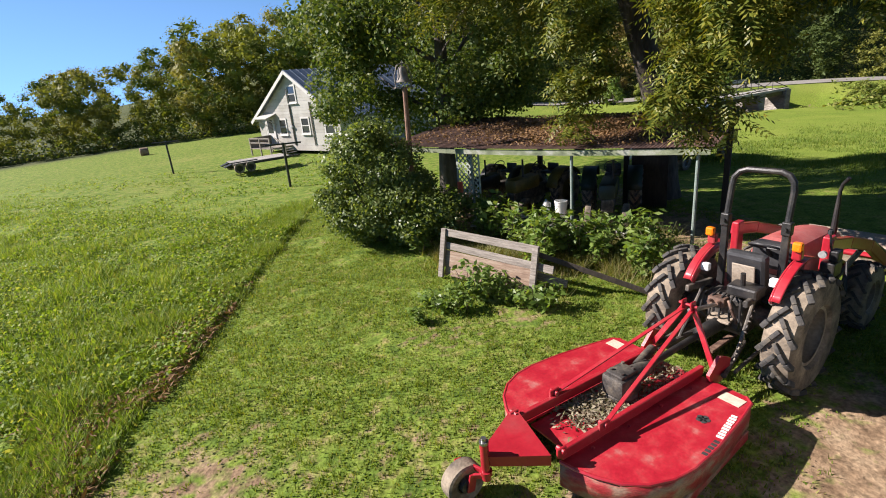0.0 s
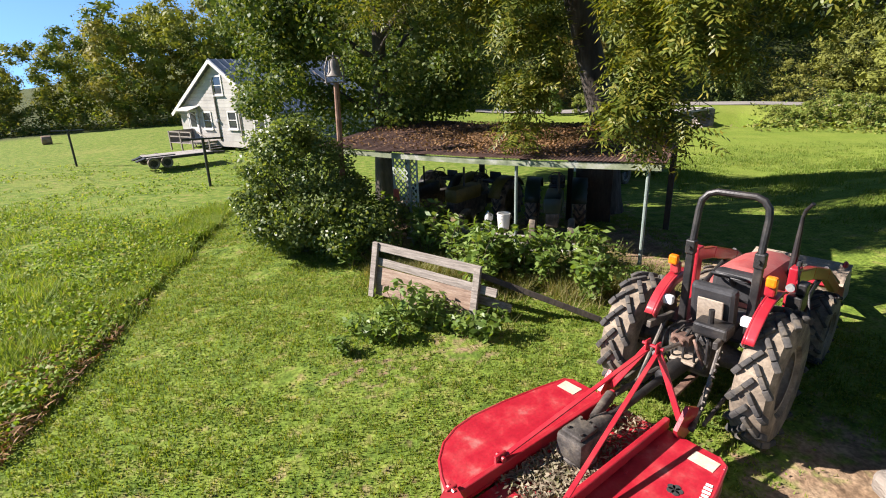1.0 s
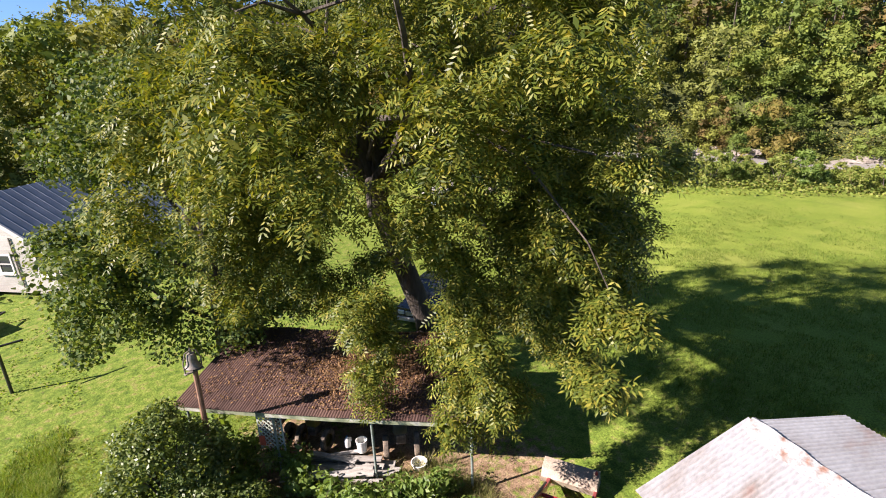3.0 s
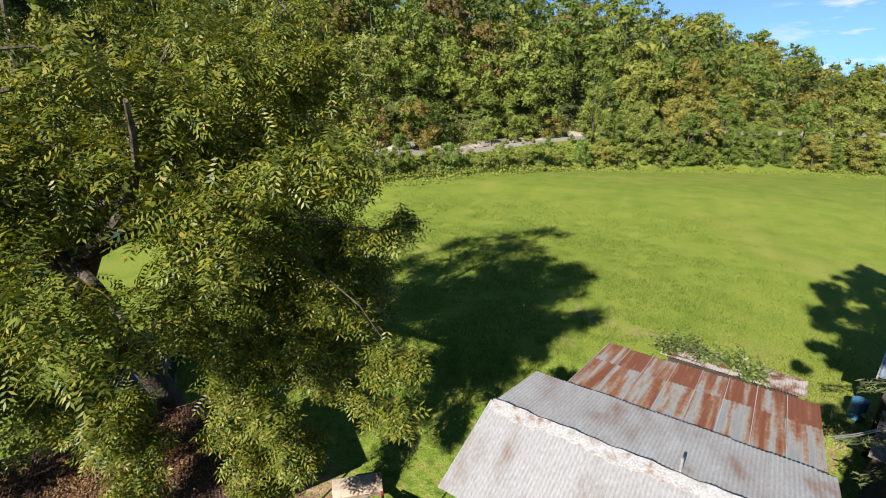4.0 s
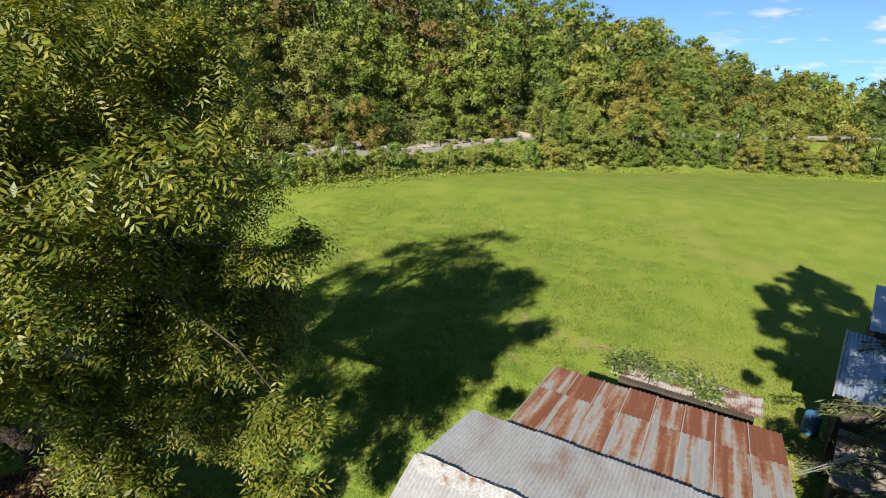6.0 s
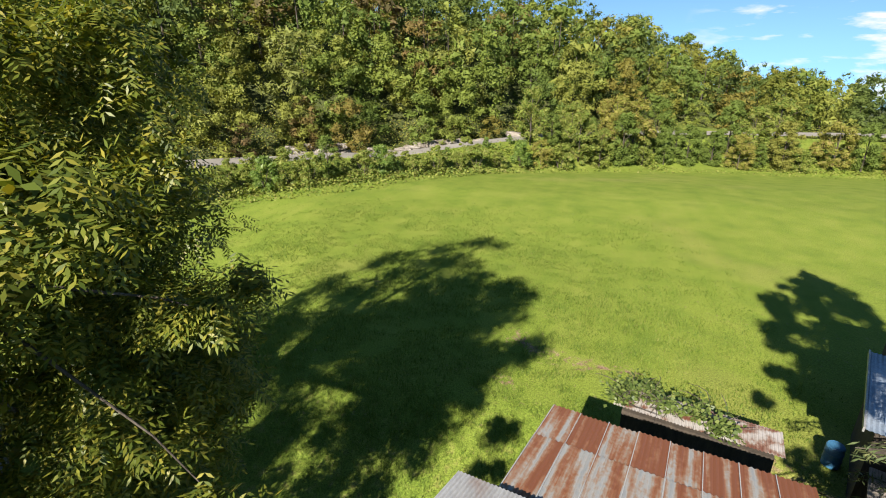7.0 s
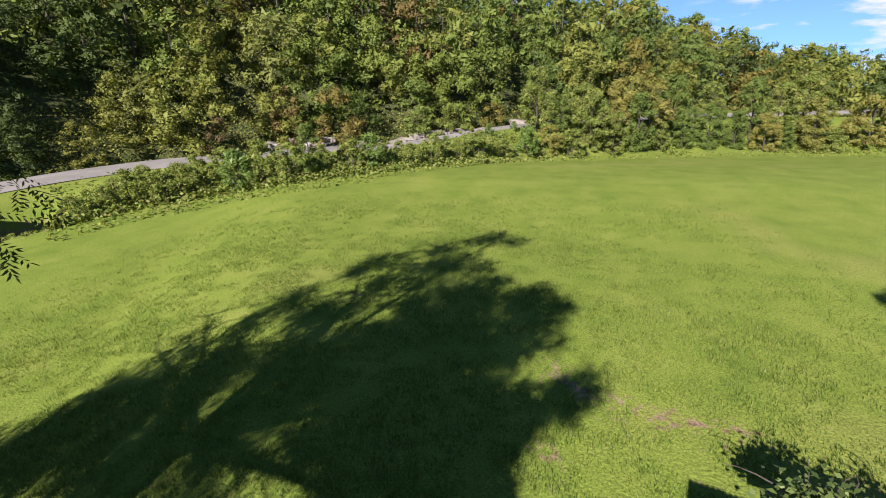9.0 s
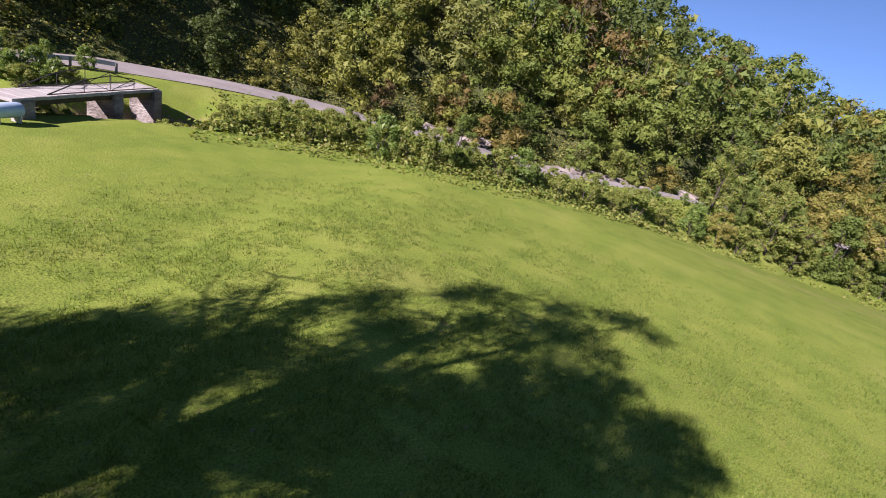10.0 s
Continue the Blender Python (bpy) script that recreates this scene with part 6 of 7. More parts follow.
part("crown", np_mesh("tall_crown", leaves(nr, p, 0.26, 0.2, 0.35, o, 1.0, 0.6), 4, M["maple_leaf"]), None, tall, "dense green foliage")

# round bush at the bell post
nr, rr = np.random.default_rng(15), random.Random(15)
bush = thing("bush", "dense rounded evergreen bush at the foot of the bell post", "bush", pose(-1.1, 14.4, 0) @ Matrix.Scale(1.14, 4))
mb = Mesh()
for k in range(14):
    a = 2.4 * k
    mb.tube(limb_path(rr, (0.1 * math.cos(a), 0.1 * math.sin(a), -0.05), (0.7 * math.cos(a), 0.7 * math.sin(a), rr.uniform(1.2, 2.1)), 0.1, 4), [0.03, 0.025, 0.02, 0.014, 0.008], 5)
part("stem", mb, M["bark"], bush, "", True)
lc, lr = crown_lobes(nr, 90, 1.12, 0.05, 2.5, 0.38, 0.4, 0.3)
lc2 = lc[:26] * (1.0, 1.0, 0.5) + np.array((0.9, -0.55, 0.1))
p, o = fill(nr, np.concatenate([lc, lc2]), np.concatenate([lr, lr[:26] * 0.9]), 260)
p = np.where(p[:, 2:3] < 0.05, p * (1, 1, 0) + (0, 0, 0.08), p)
part("foliage", np_mesh("bush_leaves", leaves(nr, p, 0.085, 0.05, 0.1, o, 1.0, 0.6), 4, M["bush_leaf"]), None, bush)


# ---- woods ----
def far_crown(nr, count=1300, wide=0.31, leaf=0.034):
    """A crown one unit high: billowing lobes about a stem, large shaded leaves within, small ones at the skin."""
    lc, lr = crown_lobes(nr, 30, wide, 0.05, 0.91, 0.115, 0.48, 0.35, 2.3)
    p, o = fill(nr, lc, lr, int(count * 0.8) // 30)
    o = o + (p - (0, 0, 0.4)) * (1.4, 1.4, 1.0)
    skin = leaves(nr, p, leaf, leaf * 0.9, 0.15, o, 0.4, 0.9)[:, :3]
    p, o = fill(nr, lc, lr * 0.62, int(count * 0.2) // 30)
    return np.concatenate([skin, leaves(nr, p, leaf * 2.9, leaf * 2.7, 0.1, o, 0.4, 0.9)[:, :3]])


def wood_at(nr, spots, name, material, label, count=1300, leaf=0.033):
    forms = [far_crown(nr, count, w, leaf) for w in (0.25, 0.28, 0.31, 0.34, 0.30, 0.26, 0.36, 0.30)]
    out, tint = [], []
    for x, y, h in spots:
        a, k = nr.uniform(0, 6.28), nr.integers(8)
        c, s = math.cos(a), math.sin(a)
        f = forms[k] * h
        q = np.empty_like(f)
        q[..., 0], q[..., 1], q[..., 2] = f[..., 0] * c - f[..., 1] * s + x, f[..., 0] * s + f[..., 1] * c + y, f[..., 2] + float(ground_z(x, y))
        out.append(q)
        tint.append(np.full(len(q) * 3, nr.uniform(0, 0.88), np.float32))
    me = np_mesh(name, np.concatenate(out), 3, material)
    me.attributes.new("tint", "FLOAT", "POINT").data.foreach_set("value", np.concatenate(tint))
    tagged(part(name, me, None), label, "woods", kind="stuff")


nr = np.random.default_rng(21)
spots = []
az = -62.0
while az < 142:
    R0 = float(lerp_table(az, ROAD))
    left = az > 92
    first, depth = 6.5, (72 if az < 92 else 16)
    if left:
        R0, first = float(np.interp(az, [92, 104, 118, 140], [64, 64, 70, 80])), 0
    d = first
    while d < depth:
        r = R0 + d + nr.uniform(-2, 2)
        a2 = radians(az + nr.uniform(-1.8, 1.8))
        h = nr.uniform(9, 16.5) if not left else float(np.interp(az, [92, 98, 104, 108, 111, 116, 120, 122, 126, 130, 140], [21, 20, 17.6, 16.6, 15.2, 12.8, 11.6, 11.2, 10.6, 10.2, 9.5])) * nr.uniform(0.82, 1.06)
        h *= float(np.interp(az, [-30, -14, -5, 0], [0.8, 0.9, 0.97, 1.0]))
        if not left and d < first + 4:
            h *= nr.uniform(0.4, 0.8)
        spots.append((HX + r * math.cos(a2), HY + r * math.sin(a2), h, d))
        d += nr.uniform(5.0, 7.5) * (0.7 if left else 0.88)
    az += 360 / (2 * math.pi * (R0 + 20)) * (5.2 if not left else 5.6)
# trees behind the crest, out of every view, are left out
far = [s for s in spots if not (math.degrees(math.atan2(s[1] - HY, s[0] - HX)) > 46 and s[3] > 36) and not (math.degrees(math.atan2(s[1] - HY, s[0] - HX)) < -24 and s[3] > 26)]
spots = [s for s in far if math.degrees(math.atan2(s[1] - HY, s[0] - HX)) <= 91]
near = [s for s in far if math.degrees(math.atan2(s[1] - HY, s[0] - HX)) > 91]
kind = nr.uniform(size=len(spots))
pick = nr.uniform(size=len(near))
wood_at(nr, [s[:3] for s, k in zip(near, pick) if k < 0.45], "meadow_woods", M["wood_leaf"], "rounded green trees at the edge of the meadow", 3300, 0.021)
wood_at(nr, [s[:3] for s, k in zip(near, pick) if k >= 0.45], "yellowing_meadow_woods", M["wood_leaf_olive"], "yellow-olive trees at the edge of the meadow", 3300, 0.021)
front = [(s, k) for s, k in zip(spots, kind) if s[3] < 17 and -12 < math.degrees(math.atan2(s[1] - HY, s[0] - HX)) < 75]
# past bearing 45 more trees take dark leaves, the slope's shade as colour
kind = np.array([k * 0.6 + 0.3 if math.degrees(math.atan2(s[1] - HY, s[0] - HX)) > 45 else k for s, k in zip(spots, kind) if (s, k) not in front])
spots = [s for s in spots if s not in [f[0] for f in front]]
east = [(s, k) for s, k in front if math.degrees(math.atan2(s[1] - HY, s[0] - HX)) > 45]
front = [f for f in front if f not in east]
wood_at(nr, [s[:3] for s, k in east if k < 0.5], "dark_roadside_woods", M["wood_leaf_dark"], "green trees above the bend of the road, shade put into their colour", 2800, 0.025)
wood_at(nr, [s[:3] for s, k in east if 0.5 <= k < 0.85], "olive_roadside_woods", M["wood_leaf_olive"], "olive-green trees above the bend of the road", 2800, 0.025)
wood_at(nr, [s[:3] for s, k in east if k >= 0.85], "russet_roadside_woods", M["wood_leaf_yellow"], "russet and olive trees above the bend of the road", 2800, 0.025)
wood_at(nr, [s[:3] for s, k in front if k < 0.8], "roadside_woods", M["wood_leaf"], "leafy green trees at the foot of the hill", 2800, 0.025)
wood_at(nr, [s[:3] for s, k in front if k >= 0.8], "yellowing_roadside_woods", M["wood_leaf_yellow"], "yellow and russet trees at the foot of the hill", 2800, 0.025)
wood_at(nr, [s[:3] for s, k in zip(spots, kind) if k < 0.60], "woodland", M["wood_leaf"], "mixed green hillside woodland")
wood_at(nr, [s[:3] for s, k in zip(spots, kind) if 0.60 <= k < 0.88], "dark_woodland", M["wood_leaf_dark"], "darker green trees of the hillside wood")
wood_at(nr, [s[:3] for s, k in zip(spots, kind) if k >= 0.88], "yellowing_woodland", M["wood_leaf_yellow"], "yellowing early autumn trees of the hillside wood")
tk = Mesh()
for x, y, h, d in spots:
    if 17 < d < 34:
        z = float(ground_z(x, y))
        tk.tube([(x, y, z - 0.3), (x + nr.uniform(-0.3, 0.3), y, z + 0.75 * h)], [0.2, 0.06], 5, False)
tagged(part("woodland_trunks", tk, M["bark"]), "slender grey trunks in the wood", "woods", kind="stuff")

# ---- road, rock cut ----
ras = np.radians(np.arange(-34, 84, 1.0))
rt = Mesh()
vs = []
for a in ras:
    R0 = float(lerp_table(math.degrees(a), ROAD))
    for off in (-2.7, 2.7):
        x, y = HX + (R0 + off) * math.cos(a), HY + (R0 + off) * math.sin(a)
        vs.append((x, y, float(ground_z(HX + R0 * math.cos(a), HY + R0 * math.sin(a))) + 0.10))
rt.add(vs, [(2 * i, 2 * i + 1, 2 * i + 3, 2 * i + 2) for i in range(len(ras) - 1)])
tagged(part("road", rt, M["asphalt"]), "pale two-lane asphalt road along the foot of the hill", "road", kind="structure")

# rock cut along the road
nr, rr = np.random.default_rng(31), random.Random(31)
cutb = thing("rock_cut", "broken pale limestone ledges above the road", "rock face", None, "", "structure")
blocks = []
for k in range(4):
    m = Mesh()
    bm = bmesh.new()
    bmesh.ops.create_cube(bm, size=1)
    bmesh.ops.subdivide_edges(bm, edges=bm.edges[:], cuts=1, use_grid_fill=True)
    for v in bm.verts:
        v.co += Vector((rr.uniform(-0.12, 0.12), rr.uniform(-0.12, 0.12), rr.uniform(-0.1, 0.1)))
    bm.verts.index_update()
    m.add([v.co.copy() for v in bm.verts], [[v.index for v in f.verts] for f in bm.faces])
    bm.free()
    blocks.append(m.data("rock", M["rock"]))
for k in range(190):
    a = rr.uniform(7, 33)
    R0 = float(lerp_table(a, ROAD)) + 5.0 + rr.uniform(0, 2.2)
    x, y = HX + R0 * math.cos(radians(a)), HY + R0 * math.sin(radians(a))
    lift = (R0 - float(lerp_table(a, ROAD)) - 5.0) * 0.7
    o = part("rock", blocks[k % 4], None, cutb, "", False, pose(x, y, float(ground_z(x, y)) + 0.05 + lift * rr.uniform(0.5, 1.1), rr.uniform(-8, 8), rr.uniform(-8, 8), a + rr.uniform(-25, 25)) @ Matrix.Diagonal((rr.uniform(0.6, 1.2), rr.uniform(0.9, 2.8), rr.uniform(0.3, 0.75), 1)))

# ---- hedgerow along the creek ----
forms = []
for k in range(5):
    wide = (0.42, 0.5, 0.36, 0.55, 0.3)[k]
    lc, lr = crown_lobes(nr, 30, wide, 0.02, 0.92, 0.15, 0.35, 0.25, 2.0)
    p, o = fill(nr, lc, lr, 80)
    lf = leaves(nr, p, 0.05, 0.04, 0.1, o, 0.6, 0.8)[:, :3]
    p, o = fill(nr, lc, lr * 0.7, 18)
    lf = np.concatenate([lf, leaves(nr, p, 0.14, 0.11, 0.1, o, 0.6, 0.8)[:, :3]])
    mt = (M["forest_leaf"], M["forest_leaf"], M["weed_leaf"], M["forest_leaf_yellow"], M["forest_leaf_dark"])[k]
    w = Mesh()
    for q in range(5):
        a = 1.3 * q
        w.tube(limb_path(rr, (0.02 * math.cos(a), 0.02 * math.sin(a), -0.03), (wide * 0.5 * math.cos(a), wide * 0.5 * math.sin(a), rr.uniform(0.4, 0.7)), 0.1, 3), [0.012, 0.009, 0.006, 0.003], 5)
    names = ("rounded green shrub in the creek hedgerow", "spreading green shrub in the creek hedgerow", "bright green sapling in the creek hedgerow", "yellowing shrub in the creek hedgerow", "slender dark green tree in the creek hedgerow")
    forms.append((w.data("stem", M["bark"], True), np_mesh("foliage", lf, 3, mt), names[k]))
for k, (wide, mt, label) in enumerate(((0.24, "wood_leaf", "tall green tree in the creek hedgerow"), (0.30, "forest_leaf", "full-crowned green tree in the creek hedgerow"), (0.27, "wood_leaf_olive", "olive-green tree in the creek hedgerow"), (0.33, "forest_leaf_yellow", "spreading yellowing tree in the creek hedgerow"))):
    lc, lr = crown_lobes(nr, 46, wide, 0.02, 0.93, 0.095, 0.40, 0.3, 1.8)
    p, o = fill(nr, lc, lr, 112)
    lf = leaves(nr, p, 0.028, 0.023, 0.1, o, 0.5, 0.8)[:, :3]
    p, o = fill(nr, lc, lr * 0.6, 24)
    lf = np.concatenate([lf, leaves(nr, p, 0.075, 0.065, 0.1, o, 0.5, 0.8)[:, :3]])
    me = np_mesh("foliage", lf, 3, M[mt])
    me.attributes.new("tint", "FLOAT", "POINT").data.foreach_set("value", np.full(len(lf) * 3, 0.2 + 0.18 * k, np.float32))
    w = Mesh().tube([(0, 0, -0.03), (0.005, 0, 0.4), (0, 0.01, 0.8)], [0.016, 0.011, 0.003], 6)
    for q in range(7):
        c = 2.4 * q
        w.tube(limb_path(rr, (0, 0, 0.15 + 0.07 * q), (wide * 0.8 * math.cos(c), wide * 0.8 * math.sin(c), 0.3 + 0.08 * q), 0.1, 3), [0.006, 0.005, 0.004, 0.002], 5)
    forms.append((w.data("stem", M["bark"], True), me, label))
a, k = -30.0, 0
while a < 55:
    R0 = float(lerp_table(a, EDGE))
    for row in range(2):
        h = rr.uniform(2.2, 3.0) if a > 42 else rr.uniform(2.5, 4.4) if a > 22 else rr.uniform(2.6, 3.6) if a > 6 else rr.uniform(3.4, 8.0) if a > 1 else rr.choice((rr.uniform(3, 5), rr.uniform(6, 10), rr.uniform(6, 10)))
        h *= (0.5 if row else 0.9) if a > 6 else 1 if not row else 1.12
        if a > 6:
            h *= rr.choice((0.55, 0.8, 1.0, 1.25)) if a < 40 else rr.choice((0.7, 0.85, 1.0, 1.15))
        R1 = R0 + 1.3 + 3.2 * row + rr.uniform(-0.7, 0.7)
        x, y = HX + R1 * math.cos(radians(a)), HY + R1 * math.sin(radians(a))
        f = rr.choice((0, 0, 0, 1, 1, 2)) if h < 4.2 else rr.choice((5, 5, 6, 7, 8))
        sh = thing("tree" if h > 4.5 else "shrub", forms[f][2], "tree" if h > 4.5 else "shrub", pose(x, y, float(ground_z(x, y)) - 0.1, 0, 0, rr.uniform(0, 360)) @ Matrix.Scale(h, 4), "creek hedgerow")
        part("stem", forms[f][0], None, sh)
        part("foliage", forms[f][1], None, sh)
        a += rr.uniform(0.9, 1.5) * (1 if a > 4 else 0.85)
for a, r1, h in ((62, 48.0, 1.7), (64.5, 47.4, 1.9), (67, 47.3, 2.4), (70, 46.5, 2.2), (73, 47.0, 2.8), (62.0, 39.5, 1.5), (63.4, 38.6, 1.3), (63.5, 44.5, 2.2), (64.8, 45.0, 2.4), (66.2, 44.4, 2.2), (67.2, 45.2, 2.6), (65.4, 43.2, 1.8), (62.4, 45.0, 1.8), (60.3, 41.2, 1.7), (59.2, 42.2, 1.5), (55.5, 41.5, 1.8), (54.3, 42.0, 2.0)):
    r1 *= 1.06
    x, y = HX + r1 * math.cos(radians(a)), HY + r1 * math.sin(radians(a))
    f = rr.choice((0, 1, 2))
    sh = thing("shrub", forms[f][2], "shrub", pose(x, y, float(ground_z(x, y)) - 0.1, 0, 0, rr.uniform(0, 360)) @ Matrix.Scale(h, 4), "creek hedgerow")
    part("stem", forms[f][0], None, sh)
    part("foliage", forms[f][1], None, sh)
# rough low growth at the foot of the hedge and on the road bank
n = 15000
aa = nr.uniform(-28, 53, n)
rad = lerp_table(aa, EDGE) + nr.uniform(-0.4, 1.0, n) ** 1 * np.where(nr.uniform(size=n) < 0.5, 1.2, (lerp_table(aa, ROAD) - lerp_table(aa, EDGE) - 4).clip(2))
bx, by = HX + rad * np.cos(np.radians(aa)), HY + rad * np.sin(np.radians(aa))
bz = ground_z(bx, by) + nr.uniform(0, 1, n) ** 2 * 0.55
tagged(part("rough_growth", np_mesh("rough_growth", leaves(nr, np.stack([bx, by, bz], -1), 0.32, 0.2, -0.3), 4, M["forest_leaf"])), "rough weeds and brambles along the road bank", "weeds", kind="stuff")
n = 14000
aa = nr.uniform(-28, 54, n)
rad = lerp_table(aa, EDGE) + nr.uniform(0, 1, n) * 5.5
bx, by = HX + rad * np.cos(np.radians(aa)), HY + rad * np.sin(np.radians(aa))
bz = ground_z(bx, by) + nr.uniform(0, 1, n) ** 1.6 * 0.7
tagged(part("undergrowth", np_mesh("undergrowth", leaves(nr, np.stack([bx, by, bz], -1), 0.3, 0.2, -0.2), 4, M["forest_leaf"])), "tangled green undergrowth of the hedgerow", "weeds", kind="stuff")

n = 48000
aa = nr.uniform(-30, 84, n)
up = nr.uniform(0, 1, n)
rad = lerp_table(aa, ROAD) + 3.6 + up * 9.0
bx, by = HX + rad * np.cos(np.radians(aa)), HY + rad * np.sin(np.radians(aa))
bz = ground_z(bx, by) + nr.uniform(0, 1, n) ** 1.5 * (0.4 + 1.6 * up)
sel = nr.uniform(size=n)
for nm, mt, lo_, hi_, lab in (("hill_undergrowth", "forest_leaf", 0, 0.6, "green brush at the foot of the wooded hill"), ("hill_brush", "forest_leaf_yellow", 0.6, 1, "yellowing brush at the foot of the wooded hill")):
    q = (sel >= lo_) & (sel < hi_)
    tagged(part(nm, np_mesh(nm, leaves(nr, np.stack([bx, by, bz], -1)[q], 0.27, 0.2, 0.0), 4, M[mt])), lab, "brush", kind="stuff")

n = 12000
aa = nr.uniform(90, 142, n)
rad = np.interp(aa, [92, 104, 118, 140], [62, 62, 68, 78]) + nr.uniform(-1.5, 3.0, n)
bx, by = HX + rad * np.cos(np.radians(aa)), HY + rad * np.sin(np.radians(aa))
bz = ground_z(bx, by) + nr.uniform(0, 1, n) ** 1.3 * (1.2 + 1.2 * np.sin(aa * 1.9) ** 2)
tagged(part("wood_edge_brush", np_mesh("wood_edge_brush", leaves(nr, np.stack([bx, by, bz], -1), 0.34, 0.24, 0.0), 4, M["forest_leaf"])), "dense brush along the edge of the woods", "brush", kind="stuff")

# ---- bridge and guard rail ----
d = Vector((0.88, 0.475, 0)).normalized()
bm_ = Matrix((d, Vector((-d.y, d.x, 0)), Vector((0, 0, 1)))).transposed().to_4x4()
bm_.translation = (26.0, 42.0, 0.24)
bm_ = bm_ @ Matrix.Scale(1.06, 4)
br = thing("farm_bridge", "short farm bridge with a pale deck and dark steel truss rails", "bridge", bm_)
for k in range(17):
    part("deck_slab", Mesh().box((-5.12 + 0.64 * k, 0, 0.11 + 0.008 * (k % 3)), (0.625, 1.7, 0.18), None, 0.015), M["concrete"], br)
for s in (-1, 1):
    y = s * 0.8
    t = Mesh().bar((-3.4, y, 0.28), (5.2, y, 0.28), 0.04, 0.05)
    top = [(-3.4, 0.28), (-1.0, 0.95), (1.0, 1.15), (3.0, 0.9), (5.2, 0.28)]
    for (a, b), (c, e) in zip(top, top[1:]):
        t.bar((a, y, b), (c, y, e), 0.045, 0.05)
    for q, e in ((-1.0, 0.95), (1.0, 1.15), (3.0, 0.9)):
        t.bar((q, y, 0.28), (q, y, e), 0.03, 0.03)
    t.bar((-1.0, y, 0.95), (1.0, y, 0.28), 0.03, 0.03).bar((1.0, y, 0.28), (3.0, y, 0.9), 0.03, 0.03)
    part("truss_rail", t, M["black_metal"], br, "thin dark steel truss rail")
    part("girder", Mesh().box((0.2, s * 0.6, -0.12), (10.2, 0.2, 0.3)), M["black_metal"], br)
for q in (-4.6, 1.6, 5.3):
    part("abutment", Mesh().box((q, 0, -1.2), (0.8, 1.8, 2.6), None, 0.06), M["rock"], br)
g = thing("guard_rail", "galvanised steel guard rail along the road", "guard rail")
pts = [Vector((HX + (float(lerp_table(a, ROAD)) - 3.1) * math.cos(radians(a)), HY + (float(lerp_table(a, ROAD)) - 3.1) * math.sin(radians(a)), 0)) for a in np.arange(60, 69.1, 1.5)]
for p in pts:
    p.z = float(ground_z(p.x, p.y)) + 0.05
for p, q in zip(pts, pts[1:]):
    part("beam", Mesh().bar(p + Vector((0, 0, 0.55)), q + Vector((0, 0, 0.55)), 0.05, 0.3, 0.01), M["rail"], g)
    part("post", Mesh().box(p + Vector((0, 0, 0.1)), (0.12, 0.15, 1.1)), M["wood_grey"], g)
tank = thing("tank", "pale blue cylindrical tank on a stand by the creek", "tank", pose(20.9, 37.9, float(ground_z(20.9, 37.9)), 0, 0, 20) @ Matrix.Scale(0.63, 4))
part("shell", Mesh().lathe([(0.01, -1.3), (0.35, -1.25), (0.55, -1.1), (0.6, -0.9), (0.6, 0.9), (0.55, 1.1), (0.35, 1.25), (0.01, 1.3)], 24, pose(0, 0, 1.0, 0, 90, 0)), M["tank_blue"], tank, "", True)
for q in (-0.8, 0.8):
    part("leg", Mesh().box((q, 0, 0.25), (0.15, 0.9, 0.5)), M["concrete"], tank)

# ---- outbuilding and spruce beyond the barn ----
OB = Matrix(((0.915, -0.403, 0, 13.34), (-0.403, -0.915, 0, -3.55), (0, 0, 1, 0), (0, 0, 0, 1)))
ob = thing("outbuilding", "low outbuilding with a blue-grey tin roof in dappled shade", "outbuilding", OB)
for k in range(8):
    part("roof_sheet", corrugated(0, 3.45, 3.7, 3.6, 0, 0.64, pitch=0.1, amp=0.012), M["blue_tin"], ob, "blue-grey tin sheet" if k == 0 else "", True, pose(0, 0.62 * k, 0))
    part("upper_sheet", corrugated(3.75, 3.78, 7.2, 4.0, 0, 0.64, pitch=0.1, amp=0.012), M["blue_tin"], ob, "", True, pose(0, 0.62 * k + 0.45, 0))
part("wall", Mesh().box((1.9, 2.6, 1.8), (3.4, 4.8, 3.2)), M["dark_wood"], ob)
part("upper_wall", Mesh().box((5.5, 3.0, 1.95), (3.2, 4.8, 3.6)), M["dark_wood"], ob)
part("edge_trim", Mesh().bar((0, -0.03, 3.44), (3.7, -0.03, 3.59), 0.04, 0.14), M["rail"], ob)
part("lean_roof", Mesh().box((-0.9, 2.6, 2.35), (1.9, 4.6, 0.06), pose(0, 0, 0, 0, -8, 0)), M["wood_grey"], ob, "weathered lean-to roof")
part("lean_wall", Mesh().box((-0.9, 2.6, 1.2), (1.6, 4.4, 2.0)), M["dark_wood"], ob)
bar = thing("barrel", "blue plastic barrel standing in the shade", "barrel", pose(15.0, -4.05, float(ground_z(15.0, -4.05))) @ Matrix.Scale(0.75, 4))
part("drum", Mesh().lathe([(0.26, 0), (0.29, 0.04), (0.29, 0.28), (0.305, 0.30), (0.29, 0.33), (0.29, 0.58), (0.305, 0.60), (0.29, 0.63), (0.29, 0.86), (0.26, 0.9), (0.22, 0.89)], 22, None), M["blue_plastic"], bar, "", True)
part("lid", Mesh().lathe([(0.001, 0.915), (0.2, 0.91), (0.24, 0.90)], 22, None, False), M["blue_plastic"], bar, "", True)
# clothes wire between barn and outbuilding
wire = Mesh()
